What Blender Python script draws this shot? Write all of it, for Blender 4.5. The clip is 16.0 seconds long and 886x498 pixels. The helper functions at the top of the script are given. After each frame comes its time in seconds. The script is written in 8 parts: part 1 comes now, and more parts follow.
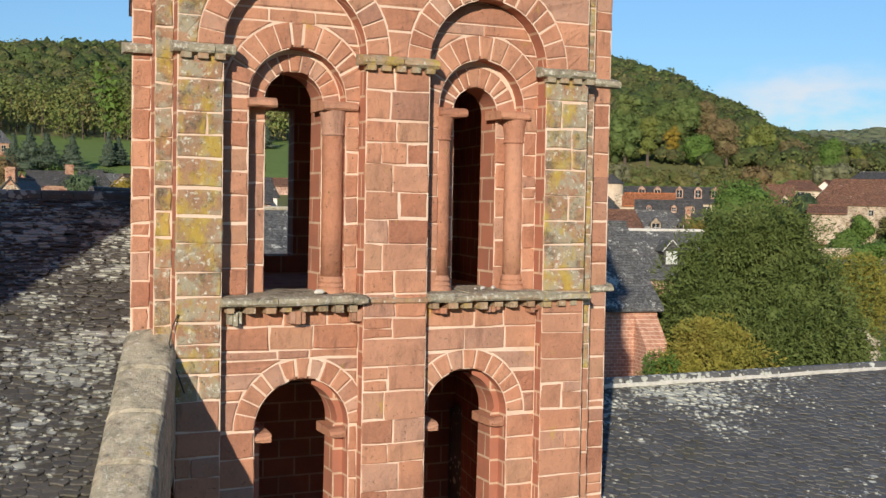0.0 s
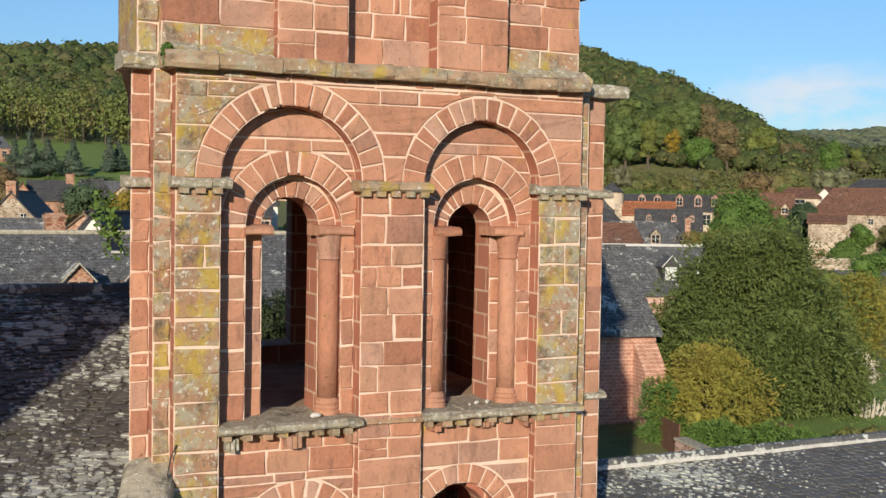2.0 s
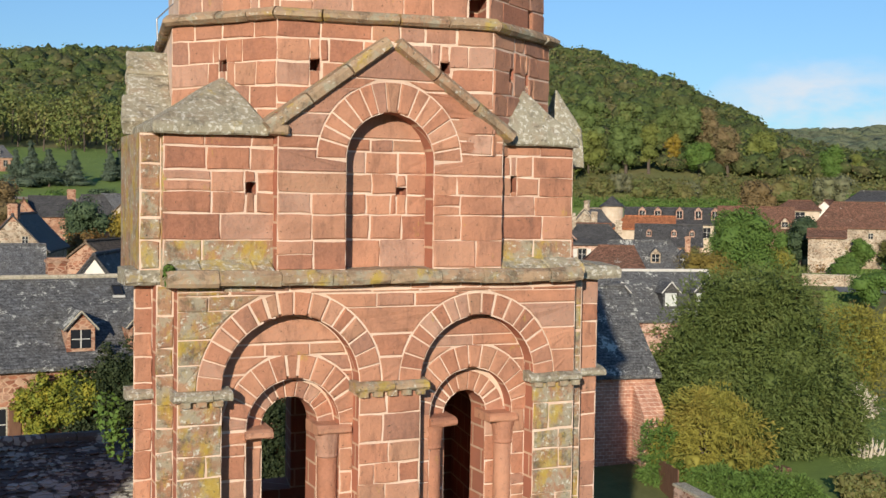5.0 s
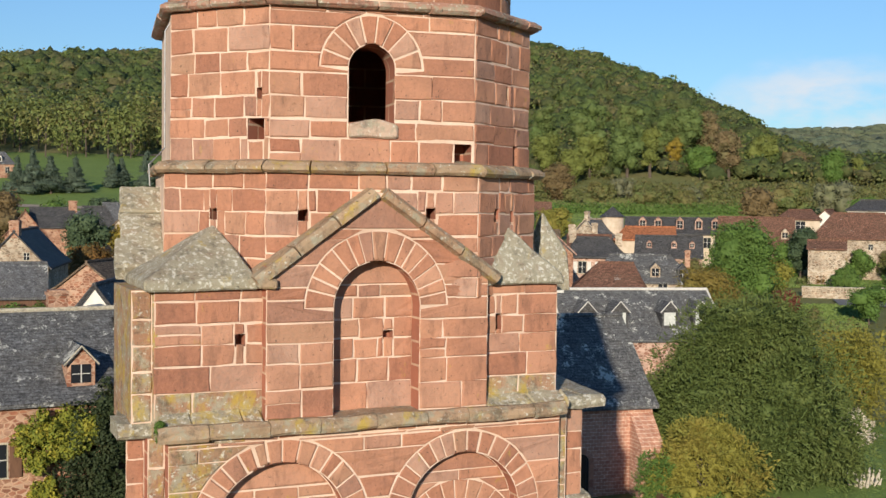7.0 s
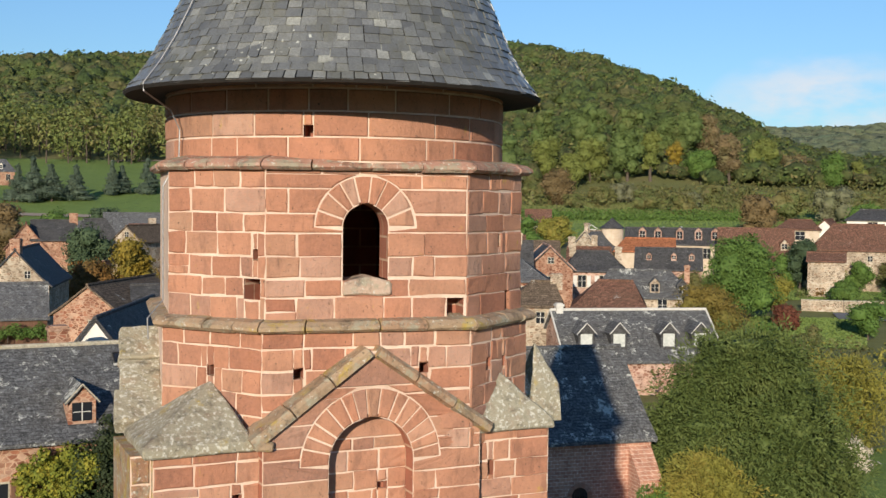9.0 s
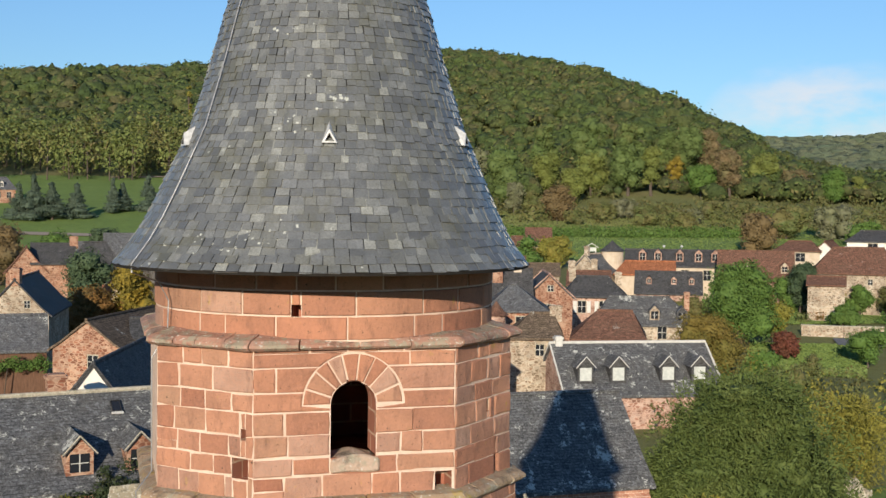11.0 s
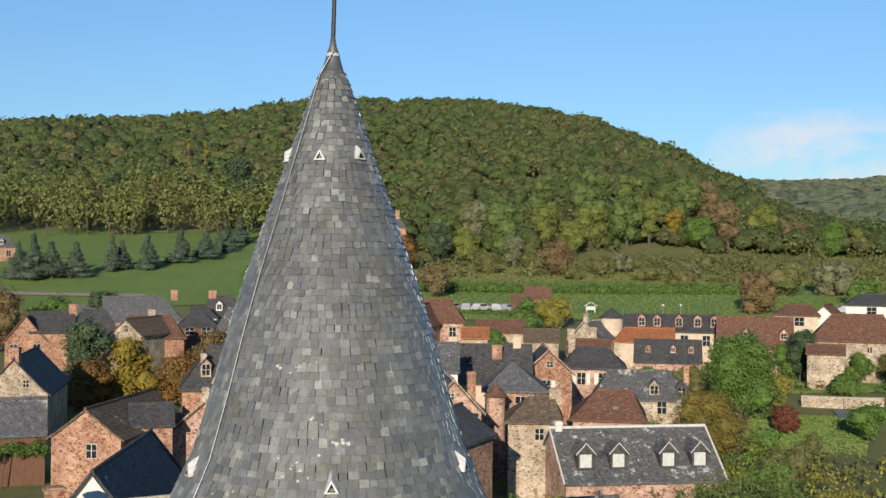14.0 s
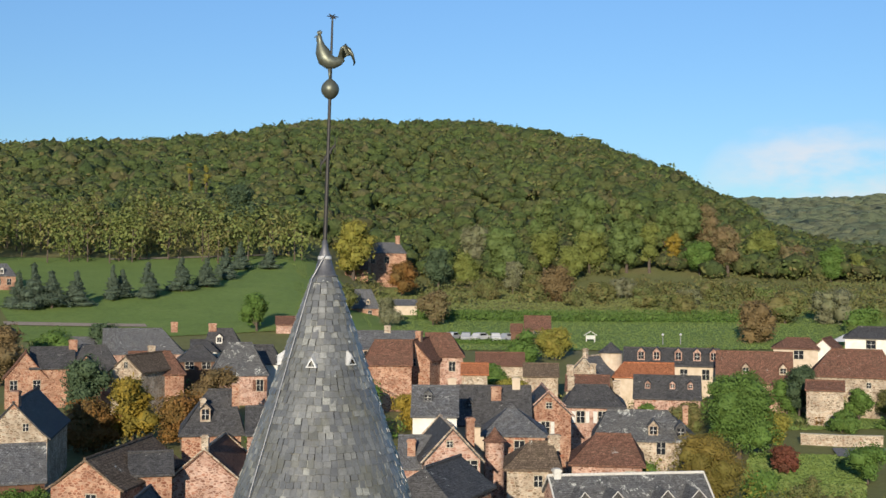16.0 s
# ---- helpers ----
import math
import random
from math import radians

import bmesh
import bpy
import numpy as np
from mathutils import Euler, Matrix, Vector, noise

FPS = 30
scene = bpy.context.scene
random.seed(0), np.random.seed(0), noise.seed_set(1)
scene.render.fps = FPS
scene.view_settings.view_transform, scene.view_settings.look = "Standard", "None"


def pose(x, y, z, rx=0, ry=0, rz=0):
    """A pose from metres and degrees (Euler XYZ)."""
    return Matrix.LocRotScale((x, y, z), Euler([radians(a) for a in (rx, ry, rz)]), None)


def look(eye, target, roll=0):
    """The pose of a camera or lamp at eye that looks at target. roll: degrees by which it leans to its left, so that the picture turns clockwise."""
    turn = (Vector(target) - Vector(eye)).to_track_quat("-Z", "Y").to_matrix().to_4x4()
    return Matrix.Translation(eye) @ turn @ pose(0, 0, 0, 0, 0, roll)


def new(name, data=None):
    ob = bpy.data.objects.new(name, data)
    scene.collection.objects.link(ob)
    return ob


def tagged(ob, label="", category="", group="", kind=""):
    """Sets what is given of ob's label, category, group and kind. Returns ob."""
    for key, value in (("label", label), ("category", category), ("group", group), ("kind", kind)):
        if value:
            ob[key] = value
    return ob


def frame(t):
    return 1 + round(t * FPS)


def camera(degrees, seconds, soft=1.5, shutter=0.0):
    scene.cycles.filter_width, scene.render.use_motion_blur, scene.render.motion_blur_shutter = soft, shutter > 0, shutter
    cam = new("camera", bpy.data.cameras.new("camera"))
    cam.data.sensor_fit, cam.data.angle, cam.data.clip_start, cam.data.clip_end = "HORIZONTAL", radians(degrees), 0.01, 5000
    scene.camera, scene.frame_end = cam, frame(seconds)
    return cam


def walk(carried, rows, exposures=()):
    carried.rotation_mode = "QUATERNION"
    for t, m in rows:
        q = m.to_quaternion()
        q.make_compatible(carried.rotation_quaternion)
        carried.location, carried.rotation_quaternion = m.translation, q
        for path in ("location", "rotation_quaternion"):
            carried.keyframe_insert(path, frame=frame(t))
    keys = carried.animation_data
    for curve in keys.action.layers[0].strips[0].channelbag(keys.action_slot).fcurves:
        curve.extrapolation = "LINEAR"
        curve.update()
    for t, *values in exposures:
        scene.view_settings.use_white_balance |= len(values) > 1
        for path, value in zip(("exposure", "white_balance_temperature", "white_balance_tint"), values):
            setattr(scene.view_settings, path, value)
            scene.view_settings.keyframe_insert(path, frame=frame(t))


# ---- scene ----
cam = camera(41.7, 16.0)
METRES, EYE, TILT, LEAN, TURN = 13.3, 11.0, -2.2, -1.0, -24.6
ROWS = [
    (0.0, 0.0, 0.0, 0.0, 0.0, 0.0, 0.0),
    (0.5, 0.0021, -0.0026, 0.0188, 0.02, 0.0, 0.03),
    (1.0, 0.0028, -0.0059, 0.0415, 0.04, -0.01, 0.05),
    (1.5, 0.0043, -0.0094, 0.0637, 0.05, -0.02, 0.09),
    (2.0, 0.0048, -0.0123, 0.0883, 0.04, -0.04, 0.07),
    (2.5, 0.0042, -0.014, 0.1103, 0.04, -0.05, 0.11),
    (3.0, 0.0042, -0.0149, 0.1349, 0.05, -0.07, 0.13),
    (3.5, 0.0042, -0.0169, 0.1578, 0.06, -0.09, 0.15),
    (4.0, 0.0051, -0.0227, 0.1834, 0.06, -0.1, 0.17),
    (6.5, 0.0163, -0.0452, 0.3141, 0.16, -0.14, 0.26),
    (7.0, 0.0221, -0.0508, 0.3429, 0.19, -0.16, 0.26),
    (7.5, 0.0261, -0.0578, 0.3693, 0.18, -0.16, 0.31),
    (8.0, 0.0276, -0.0653, 0.4001, 0.21, -0.17, 0.32),
    (8.5, 0.0275, -0.0688, 0.4299, 0.22, -0.18, 0.34),
    (9.0, 0.0292, -0.0684, 0.4626, 0.23, -0.22, 0.36),
    (11.5, 0.0435, -0.0701, 0.627, 0.3, 0.5, 0.44),
    (12.0, 0.0433, -0.0646, 0.6649, 0.27, 0.84, 0.45),
    (12.5, 0.0433, -0.0664, 0.7003, 0.27, 1.19, 0.47),
    (13.0, 0.0412, -0.0722, 0.7399, 0.26, 1.59, 0.48),
    (13.5, 0.0403, -0.0793, 0.7779, 0.26, 1.94, 0.49),
    (14.0, 0.0414, -0.0903, 0.8204, 0.24, 2.31, 0.52),
    (14.5, 0.0454, -0.1022, 0.8608, 0.24, 2.62, 0.54),
    (15.0, 0.0505, -0.1127, 0.9044, 0.24, 2.89, 0.55),
    (15.5, 0.0537, -0.1202, 0.9444, 0.28, 3.06, 0.57),
    (16.0, 0.0534, -0.1231, 0.9834, 0.27, 3.17, 0.6),
]
walk(cam, [(t, pose(-4.25, -12.65, EYE, TILT, LEAN, TURN) @ pose(METRES * x, METRES * y, METRES * z, 90 + pitch, roll, yaw)) for t, x, y, z, yaw, pitch, roll in ROWS],
     exposures=[(0.0, 0.12), (16.0, 0.12)])

# ---- sun and sky ----
SUN_AZ, SUN_EL = radians(214.8), radians(15.4)      # clockwise from +y; height
sun_way = Vector((math.sin(SUN_AZ) * math.cos(SUN_EL), math.cos(SUN_AZ) * math.cos(SUN_EL), math.sin(SUN_EL)))
sun_data = bpy.data.lights.new("sun", "SUN")
sun_data.energy, sun_data.angle, sun_data.color = 5.0, radians(0.55), (1.0, 0.885, 0.72)
sun = new("sun", sun_data)
sun.matrix_world = look(sun_way * 60, (0, 0, 0))

world = bpy.data.worlds.new("sky")
scene.world = world
world.use_nodes = True
wn = world.node_tree
bg = wn.nodes["Background"]
sky = wn.nodes.new("ShaderNodeTexSky")
sky.sky_type, sky.sun_disc = "NISHITA", False
sky.sun_elevation, sky.sun_rotation = SUN_EL, SUN_AZ
sky.altitude, sky.air_density, sky.dust_density, sky.ozone_density = 900, 1.0, 0.0, 2.5
bg.inputs["Strength"].default_value = 0.122
# a soft bank of cloud low in the east
wt = wn.nodes.new("ShaderNodeTexCoord")
wmap = wn.nodes.new("ShaderNodeMapping")
wmap.inputs["Scale"].default_value = (7.0, 7.0, 17.0)
wmap.inputs["Location"].default_value = (0.4, 0.0, 0.35)
wflat = wn.nodes.new("ShaderNodeVectorMath")
wflat.operation = "MULTIPLY"
wflat.inputs[1].default_value = (1, 1, 2.0)
wunit = wn.nodes.new("ShaderNodeVectorMath")
wunit.operation = "NORMALIZE"
wnoise = wn.nodes.new("ShaderNodeTexNoise")
wnoise.inputs["Scale"].default_value, wnoise.inputs["Detail"].default_value, wnoise.inputs["Roughness"].default_value = 1.6, 6.0, 0.55
wramp = wn.nodes.new("ShaderNodeValToRGB")
wramp.color_ramp.elements[0].position, wramp.color_ramp.elements[1].position = 0.40, 0.60
wdot = wn.nodes.new("ShaderNodeVectorMath")
wdot.operation = "DOT_PRODUCT"
CLOUD = Vector((math.sin(radians(42.3)), math.cos(radians(42.3)), 0.155)).normalized()
wdot.inputs[1].default_value = CLOUD
wfall = wn.nodes.new("ShaderNodeMapRange")
wfall.inputs["From Min"].default_value, wfall.inputs["From Max"].default_value = math.cos(radians(5.6)), math.cos(radians(1.2))
wmul = wn.nodes.new("ShaderNodeMath")
wmul.operation = "MULTIPLY"
wscale = wn.nodes.new("ShaderNodeMath")
wscale.operation, wscale.use_clamp = "MULTIPLY", True
wscale.inputs[1].default_value = 0.85
wtint = wn.nodes.new("ShaderNodeMix")
wtint.data_type, wtint.blend_type = "RGBA", "MULTIPLY"
wtint.inputs[0].default_value = 1.0
wtint.inputs[7].default_value = (0.76, 0.94, 1.09, 1)
wmix = wn.nodes.new("ShaderNodeMix")
wmix.data_type = "RGBA"
wmix.inputs[7].default_value = (6.1, 6.1, 6.35, 1)
wn.links.new(wt.outputs["Generated"], wmap.inputs["Vector"])
wn.links.new(wmap.outputs["Vector"], wnoise.inputs["Vector"])
wn.links.new(wnoise.outputs["Fac"], wramp.inputs["Fac"])
wn.links.new(wt.outputs["Generated"], wflat.inputs[0])
wn.links.new(wflat.outputs[0], wunit.inputs[0])
wn.links.new(wunit.outputs[0], wdot.inputs[0])
wn.links.new(wdot.outputs["Value"], wfall.inputs["Value"])
wn.links.new(wramp.outputs["Color"], wmul.inputs[0])
wn.links.new(wfall.outputs["Result"], wmul.inputs[1])
wn.links.new(wmul.outputs[0], wscale.inputs[0])
wn.links.new(sky.outputs["Color"], wtint.inputs[6])
wn.links.new(wscale.outputs[0], wmix.inputs[0])
# clear air: the band over the horizon is only a little paler than the rest
wsep = wn.nodes.new("ShaderNodeSeparateXYZ")
wband = wn.nodes.new("ShaderNodeMapRange")
wband.inputs["From Min"].default_value, wband.inputs["From Max"].default_value = 0.0, 0.24
wband.inputs["To Min"].default_value, wband.inputs["To Max"].default_value = 0.66, 1.0
wclear = wn.nodes.new("ShaderNodeVectorMath")
wclear.operation = "SCALE"
wn.links.new(wt.outputs["Generated"], wsep.inputs[0])
wn.links.new(wsep.outputs[2], wband.inputs["Value"])
wn.links.new(wtint.outputs[2], wclear.inputs[0])
wn.links.new(wband.outputs["Result"], wclear.inputs["Scale"])
wn.links.new(wclear.outputs[0], wmix.inputs[6])
wn.links.new(wmix.outputs[2], bg.inputs["Color"])


# ---- materials ----
class Net:
    """A short way to write node materials."""

    def __init__(self, name, rough=0.8):
        self.m = bpy.data.materials.new(name)
        self.m.use_nodes = True
        self.t = self.m.node_tree
        self.b = self.t.nodes["Principled BSDF"]
        self.b.inputs["Roughness"].default_value = rough
        self.b.inputs["Specular IOR Level"].default_value = 0.3
        self.pos = self.t.nodes.new("ShaderNodeNewGeometry")

    def put(self, value, socket):
        if isinstance(value, bpy.types.NodeSocket):
            self.t.links.new(value, socket)
        else:
            socket.default_value = value

    def grain(self, scale, detail=4.0, rough=0.6, at=None, stretch=None):
        n = self.t.nodes.new("ShaderNodeTexNoise")
        n.inputs["Scale"].default_value, n.inputs["Detail"].default_value, n.inputs["Roughness"].default_value = scale, detail, rough
        src = at if at is not None else self.pos.outputs["Position"]
        if stretch:
            mp = self.t.nodes.new("ShaderNodeMapping")
            mp.inputs["Scale"].default_value = stretch
            self.t.links.new(src, mp.inputs["Vector"])
            src = mp.outputs["Vector"]
        self.t.links.new(src, n.inputs["Vector"])
        return n.outputs["Fac"]

    def cells(self, scale, out="Color"):
        n = self.t.nodes.new("ShaderNodeTexVoronoi")
        n.inputs["Scale"].default_value = scale
        self.t.links.new(self.pos.outputs["Position"], n.inputs["Vector"])
        return n.outputs[out]

    def ramp(self, fac, *stops, hard=False):
        n = self.t.nodes.new("ShaderNodeValToRGB")
        if hard:
            n.color_ramp.interpolation = "CONSTANT"
        while len(n.color_ramp.elements) < len(stops):
            n.color_ramp.elements.new(0.5)
        for e, (p, c) in zip(n.color_ramp.elements, stops):
            e.position = p
            e.color = (*c, 1) if not isinstance(c, (int, float)) else (c, c, c, 1)
        self.put(fac, n.inputs["Fac"])
        return n.outputs["Color"]

    def mix(self, fac, a, b, mode="MIX"):
        n = self.t.nodes.new("ShaderNodeMix")
        n.data_type, n.blend_type = "RGBA", mode
        self.put(fac, n.inputs[0])
        self.put((*a, 1) if isinstance(a, tuple) else a, n.inputs[6])
        self.put((*b, 1) if isinstance(b, tuple) else b, n.inputs[7])
        return n.outputs[2]

    def calc(self, op, a, b=0.0):
        n = self.t.nodes.new("ShaderNodeMath")
        n.operation = op
        self.put(a, n.inputs[0])
        self.put(b, n.inputs[1])
        return n.outputs[0]

    def chance(self):
        """A random number for each piece, whether an object of its own or an island of a joined mesh."""
        o = self.t.nodes.new("ShaderNodeObjectInfo")
        s = self.calc("ADD", self.calc("MULTIPLY", o.outputs["Random"], 7.31), self.calc("MULTIPLY", self.pos.outputs["Random Per Island"], 5.17))
        return self.calc("FRACT", s)

    def bump(self, height, strength=0.3, dist=0.01):
        n = self.t.nodes.new("ShaderNodeBump")
        n.inputs["Strength"].default_value, n.inputs["Distance"].default_value = strength, dist
        self.put(height, n.inputs["Height"])
        self.t.links.new(n.outputs["Normal"], self.b.inputs["Normal"])

    def done(self, colour, rough=None):
        self.put((*colour, 1) if isinstance(colour, tuple) else colour, self.b.inputs["Base Color"])
        if rough is not None:
            self.put(rough, self.b.inputs["Roughness"])
        return self.m


def stone_mat(name, tones, lichen=0.0, grey=0.0, rough=0.85):
    n = Net(name, rough)
    c = n.ramp(n.chance(), *[(i / (len(tones) - 1), t) for i, t in enumerate(tones)])
    c = n.mix(n.ramp(n.grain(2.3, 5), (0.42, 0.0), (0.72, 0.5)), c, tuple(0.62 * v for v in tones[0]))
    c = n.mix(n.ramp(n.grain(34, 3), (0.3, 0.0), (0.8, 0.35)), c, tuple(min(1, 1.35 * v) for v in tones[-1]))
    c = n.mix(n.ramp(n.grain(7, 6, 0.7, stretch=(1, 1, 0.35)), (0.53, 0.0), (0.72, 0.6)), c, (0.16, 0.085, 0.06))
    if grey:
        c = n.mix(n.ramp(n.grain(5.5, 8, 0.75), (0.60 - 0.16 * grey, 0.0), (0.66 - 0.12 * grey, 0.85)), c, (0.35, 0.325, 0.24))
        c = n.mix(n.ramp(n.grain(21, 4, 0.7), (0.66 - 0.10 * grey, 0.0), (0.71 - 0.08 * grey, 0.9)), c, (0.62, 0.60, 0.52))
        c = n.mix(n.ramp(n.grain(4.6, 8, 0.78), (0.52, 0.0), (0.66, 0.75)), c, (0.075, 0.066, 0.05))
    if lichen:
        c = n.mix(n.ramp(n.grain(3.1, 7, 0.7, stretch=(1.3, 1.3, 0.8)), (0.66 - 0.17 * lichen, 0.0), (0.74 - 0.12 * lichen, 0.75)), c, (0.46, 0.33, 0.045))
        c = n.mix(n.ramp(n.grain(12, 5, 0.7), (0.70 - 0.10 * lichen, 0.0), (0.76 - 0.08 * lichen, 0.6)), c, (0.10, 0.10, 0.045))
        c = n.mix(n.ramp(n.grain(27, 5, 0.7), (0.62, 0.0), (0.68, 0.8)), c, (0.05, 0.048, 0.035))
    n.bump(n.calc("ADD", n.grain(60, 5, 0.7), n.calc("MULTIPLY", n.grain(9, 4), 2.2)), 0.6, 0.018)
    return n.done(c)


RED = [(0.30, 0.158, 0.112), (0.47, 0.30, 0.222), (0.378, 0.17, 0.103), (0.468, 0.223, 0.135), (0.54, 0.277, 0.171), (0.427, 0.216, 0.135), (0.324, 0.137, 0.085), (0.517, 0.287, 0.189), (0.455, 0.228, 0.143), (0.405, 0.242, 0.156), (0.486, 0.22, 0.133)]
red_stone = stone_mat("red_sandstone", RED, 0.1, 0.0)
old_stone = stone_mat("lichened_sandstone", [(0.34, 0.18, 0.11), (0.39, 0.235, 0.145), (0.36, 0.19, 0.115), (0.32, 0.215, 0.135)], 1.0, 0.8)
cap_stone = stone_mat("grey_cap_stone", [(0.28, 0.24, 0.17), (0.37, 0.32, 0.24), (0.33, 0.25, 0.17)], 0.4, 1.25)
ledge_stone = stone_mat("weathered_ledge_stone", [(0.34, 0.25, 0.16), (0.42, 0.31, 0.20), (0.38, 0.23, 0.14)], 0.6, 0.6)
crusted_stone = stone_mat("crusted_weathering_stone", [(0.34, 0.27, 0.19), (0.42, 0.34, 0.24), (0.36, 0.25, 0.16)], 1.1, 1.3)
grey_stone = stone_mat("grey_coping_stone", [(0.42, 0.37, 0.28), (0.50, 0.44, 0.33)], 0.2, 0.8)


def mortar_mat():
    n = Net("lime_mortar", 0.95)
    c = n.ramp(n.grain(3, 5), (0.3, (0.61, 0.435, 0.325)), (0.7, (0.79, 0.62, 0.495)))
    c = n.mix(n.ramp(n.grain(40, 3), (0.5, 0.0), (0.85, 0.4)), c, (0.45, 0.29, 0.20))
    n.bump(n.grain(80, 4), 0.5, 0.01)
    return n.done(c)


mortar = mortar_mat()
pale_sill = stone_mat("pale_worn_sill_stone", [(0.466, 0.330, 0.245), (0.530, 0.400, 0.304)], 0.0, 0.7)


def ashlar_mat(name="coursed_sandstone", scale=1.0, one=(0.44, 0.17, 0.105), two=(0.36, 0.14, 0.09), joint=(0.62, 0.44, 0.31)):
    """Coursed stone for faces that are seen only edge-on, in the dark or from afar."""
    n = Net(name, 0.9)
    br = n.t.nodes.new("ShaderNodeTexBrick")
    tc = n.t.nodes.new("ShaderNodeTexCoord")
    mp = n.t.nodes.new("ShaderNodeMapping")
    mp.inputs["Rotation"].default_value = (radians(90), 0, 0)
    add = n.t.nodes.new("ShaderNodeVectorMath")
    add.operation = "MULTIPLY_ADD"
    sw = n.t.nodes.new("ShaderNodeSeparateXYZ")
    cb = n.t.nodes.new("ShaderNodeCombineXYZ")
    n.t.links.new(tc.outputs["Object"], sw.inputs[0])
    n.put(n.calc("ADD", sw.outputs[0], sw.outputs[1]), cb.inputs[0])
    n.put(sw.outputs[2], cb.inputs[1])
    n.t.links.new(cb.outputs[0], br.inputs["Vector"])
    br.inputs["Scale"].default_value = scale
    br.inputs["Brick Width"].default_value, br.inputs["Row Height"].default_value = 0.42, 0.24
    br.inputs["Mortar Size"].default_value = 0.012
    br.inputs["Color1"].default_value, br.inputs["Color2"].default_value = (*one, 1), (*two, 1)
    br.inputs["Mortar"].default_value = (*joint, 1)
    c = n.mix(n.ramp(n.grain(3, 5), (0.35, 0.0), (0.75, 0.6)), br.outputs["Color"], (0.24, 0.11, 0.075))
    n.bump(n.calc("ADD", n.calc("MULTIPLY", br.outputs["Fac"], -0.6), n.grain(30, 5)), 0.5, 0.015)
    return n.done(c)


ashlar = ashlar_mat()
chapel_stone = ashlar_mat("pink_coursed_stone", 1.5, (0.600, 0.317, 0.213), (0.432, 0.195, 0.128), (0.888, 0.732, 0.573))


def slate_mat(name, tones, pale=0.3, moss=0.2, rough=0.45, spread=0.9, relief=0.35, gloss=0.5, crust=1.0, spread_rough=0.15):
    n = Net(name, rough)
    n.b.inputs["Specular IOR Level"].default_value = gloss
    k = n.chance()
    c = n.ramp(k, *[(i / (len(tones) - 1), t) for i, t in enumerate(tones)])
    c = n.mix(n.ramp(n.grain(4, 6, 0.7), (0.4, 0.0), (0.8, 0.6)), c, tuple(0.55 * v for v in tones[0]))
    c = n.mix(n.ramp(n.grain(55, 3, 0.7), (0.35, 0.45), (0.6, 0.0)), c, tuple(0.4 * v for v in tones[0]))
    if moss:
        c = n.mix(n.ramp(n.grain(2.2, 7, 0.7), (0.62 - 0.2 * moss, 0.0), (0.74 - 0.1 * moss, 0.55)), c, (0.10, 0.095, 0.05))
    if pale:
        wob = n.calc("MULTIPLY", n.calc("SUBTRACT", n.grain(38, 4, 0.7), 0.5), 0.5)
        for size, low, tone in ((5.5, 0.56, (0.66, 0.67, 0.60)), (13.0, 0.52, (0.55, 0.56, 0.49))):
            d = n.calc("ADD", n.cells(size, "Distance"), wob)
            grown = n.ramp(n.grain(spread, 5, 0.65, stretch=(1, 1, 1 + 0.1 * size)), (low - 0.13 * pale, 0.0), (low + 0.24 - 0.13 * pale, 0.72))
            c = n.mix(n.ramp(n.calc("SUBTRACT", grown, d), (0.0, 0.0), (0.08, 0.88)), c, tuple(crust * q for q in tone))
    n.bump(n.calc("ADD", n.grain(45, 5, 0.7), n.grain(9, 3)), relief, 0.01)
    return n.done(c, n.ramp(n.grain(14, 3), (0.3, rough - 0.7 * spread_rough), (0.7, rough + 1.3 * spread_rough)))


spire_slate = slate_mat("spire_slate", [(0.112, 0.116, 0.115), (0.164, 0.170, 0.166), (0.134, 0.140, 0.141), (0.213, 0.219, 0.206), (0.147, 0.152, 0.149), (0.250, 0.254, 0.234), (0.170, 0.171, 0.145), (0.188, 0.195, 0.196), (0.372, 0.375, 0.328)], -0.25, 0.55, 0.39, 0.9, 0.1, 0.95, spread_rough=0.1)
nave_slate = slate_mat("lichened_roof_slate", [(0.09, 0.083, 0.073), (0.145, 0.132, 0.11), (0.11, 0.105, 0.10), (0.17, 0.152, 0.127)], 0.95, 0.4, 0.7, 0.9, crust=0.72)
aisle_slate = slate_mat("roof_slate", [(0.10, 0.099, 0.097), (0.15, 0.148, 0.143), (0.12, 0.119, 0.116), (0.18, 0.175, 0.165)], 0.42, 0.3, 0.6, 0.45)


def metal_mat(name, colour, rough=0.5, metal=0.8):
    n = Net(name, rough)
    n.b.inputs["Metallic"].default_value = metal
    c = n.mix(n.ramp(n.grain(25, 5), (0.35, 0.0), (0.75, 0.7)), colour, tuple(0.5 * v for v in colour))
    n.bump(n.grain(60, 4), 0.2, 0.005)
    return n.done(c)


lead = metal_mat("lead_sheet", (0.20, 0.20, 0.205), 0.55, 0.6)
iron = metal_mat("dark_iron", (0.06, 0.058, 0.055), 0.6, 0.6)
bronze = metal_mat("weathered_bronze", (0.17, 0.18, 0.14), 0.45, 0.6)
steel = metal_mat("galvanised_cable", (0.34, 0.34, 0.34), 0.45, 0.5)


# ---- mesh helpers ----
def mesh_of(name, verts, faces, material):
    me = bpy.data.meshes.new(name)
    me.from_pydata([tuple(v) for v in verts], [], faces)
    me.materials.append(material)
    me.update()
    return me


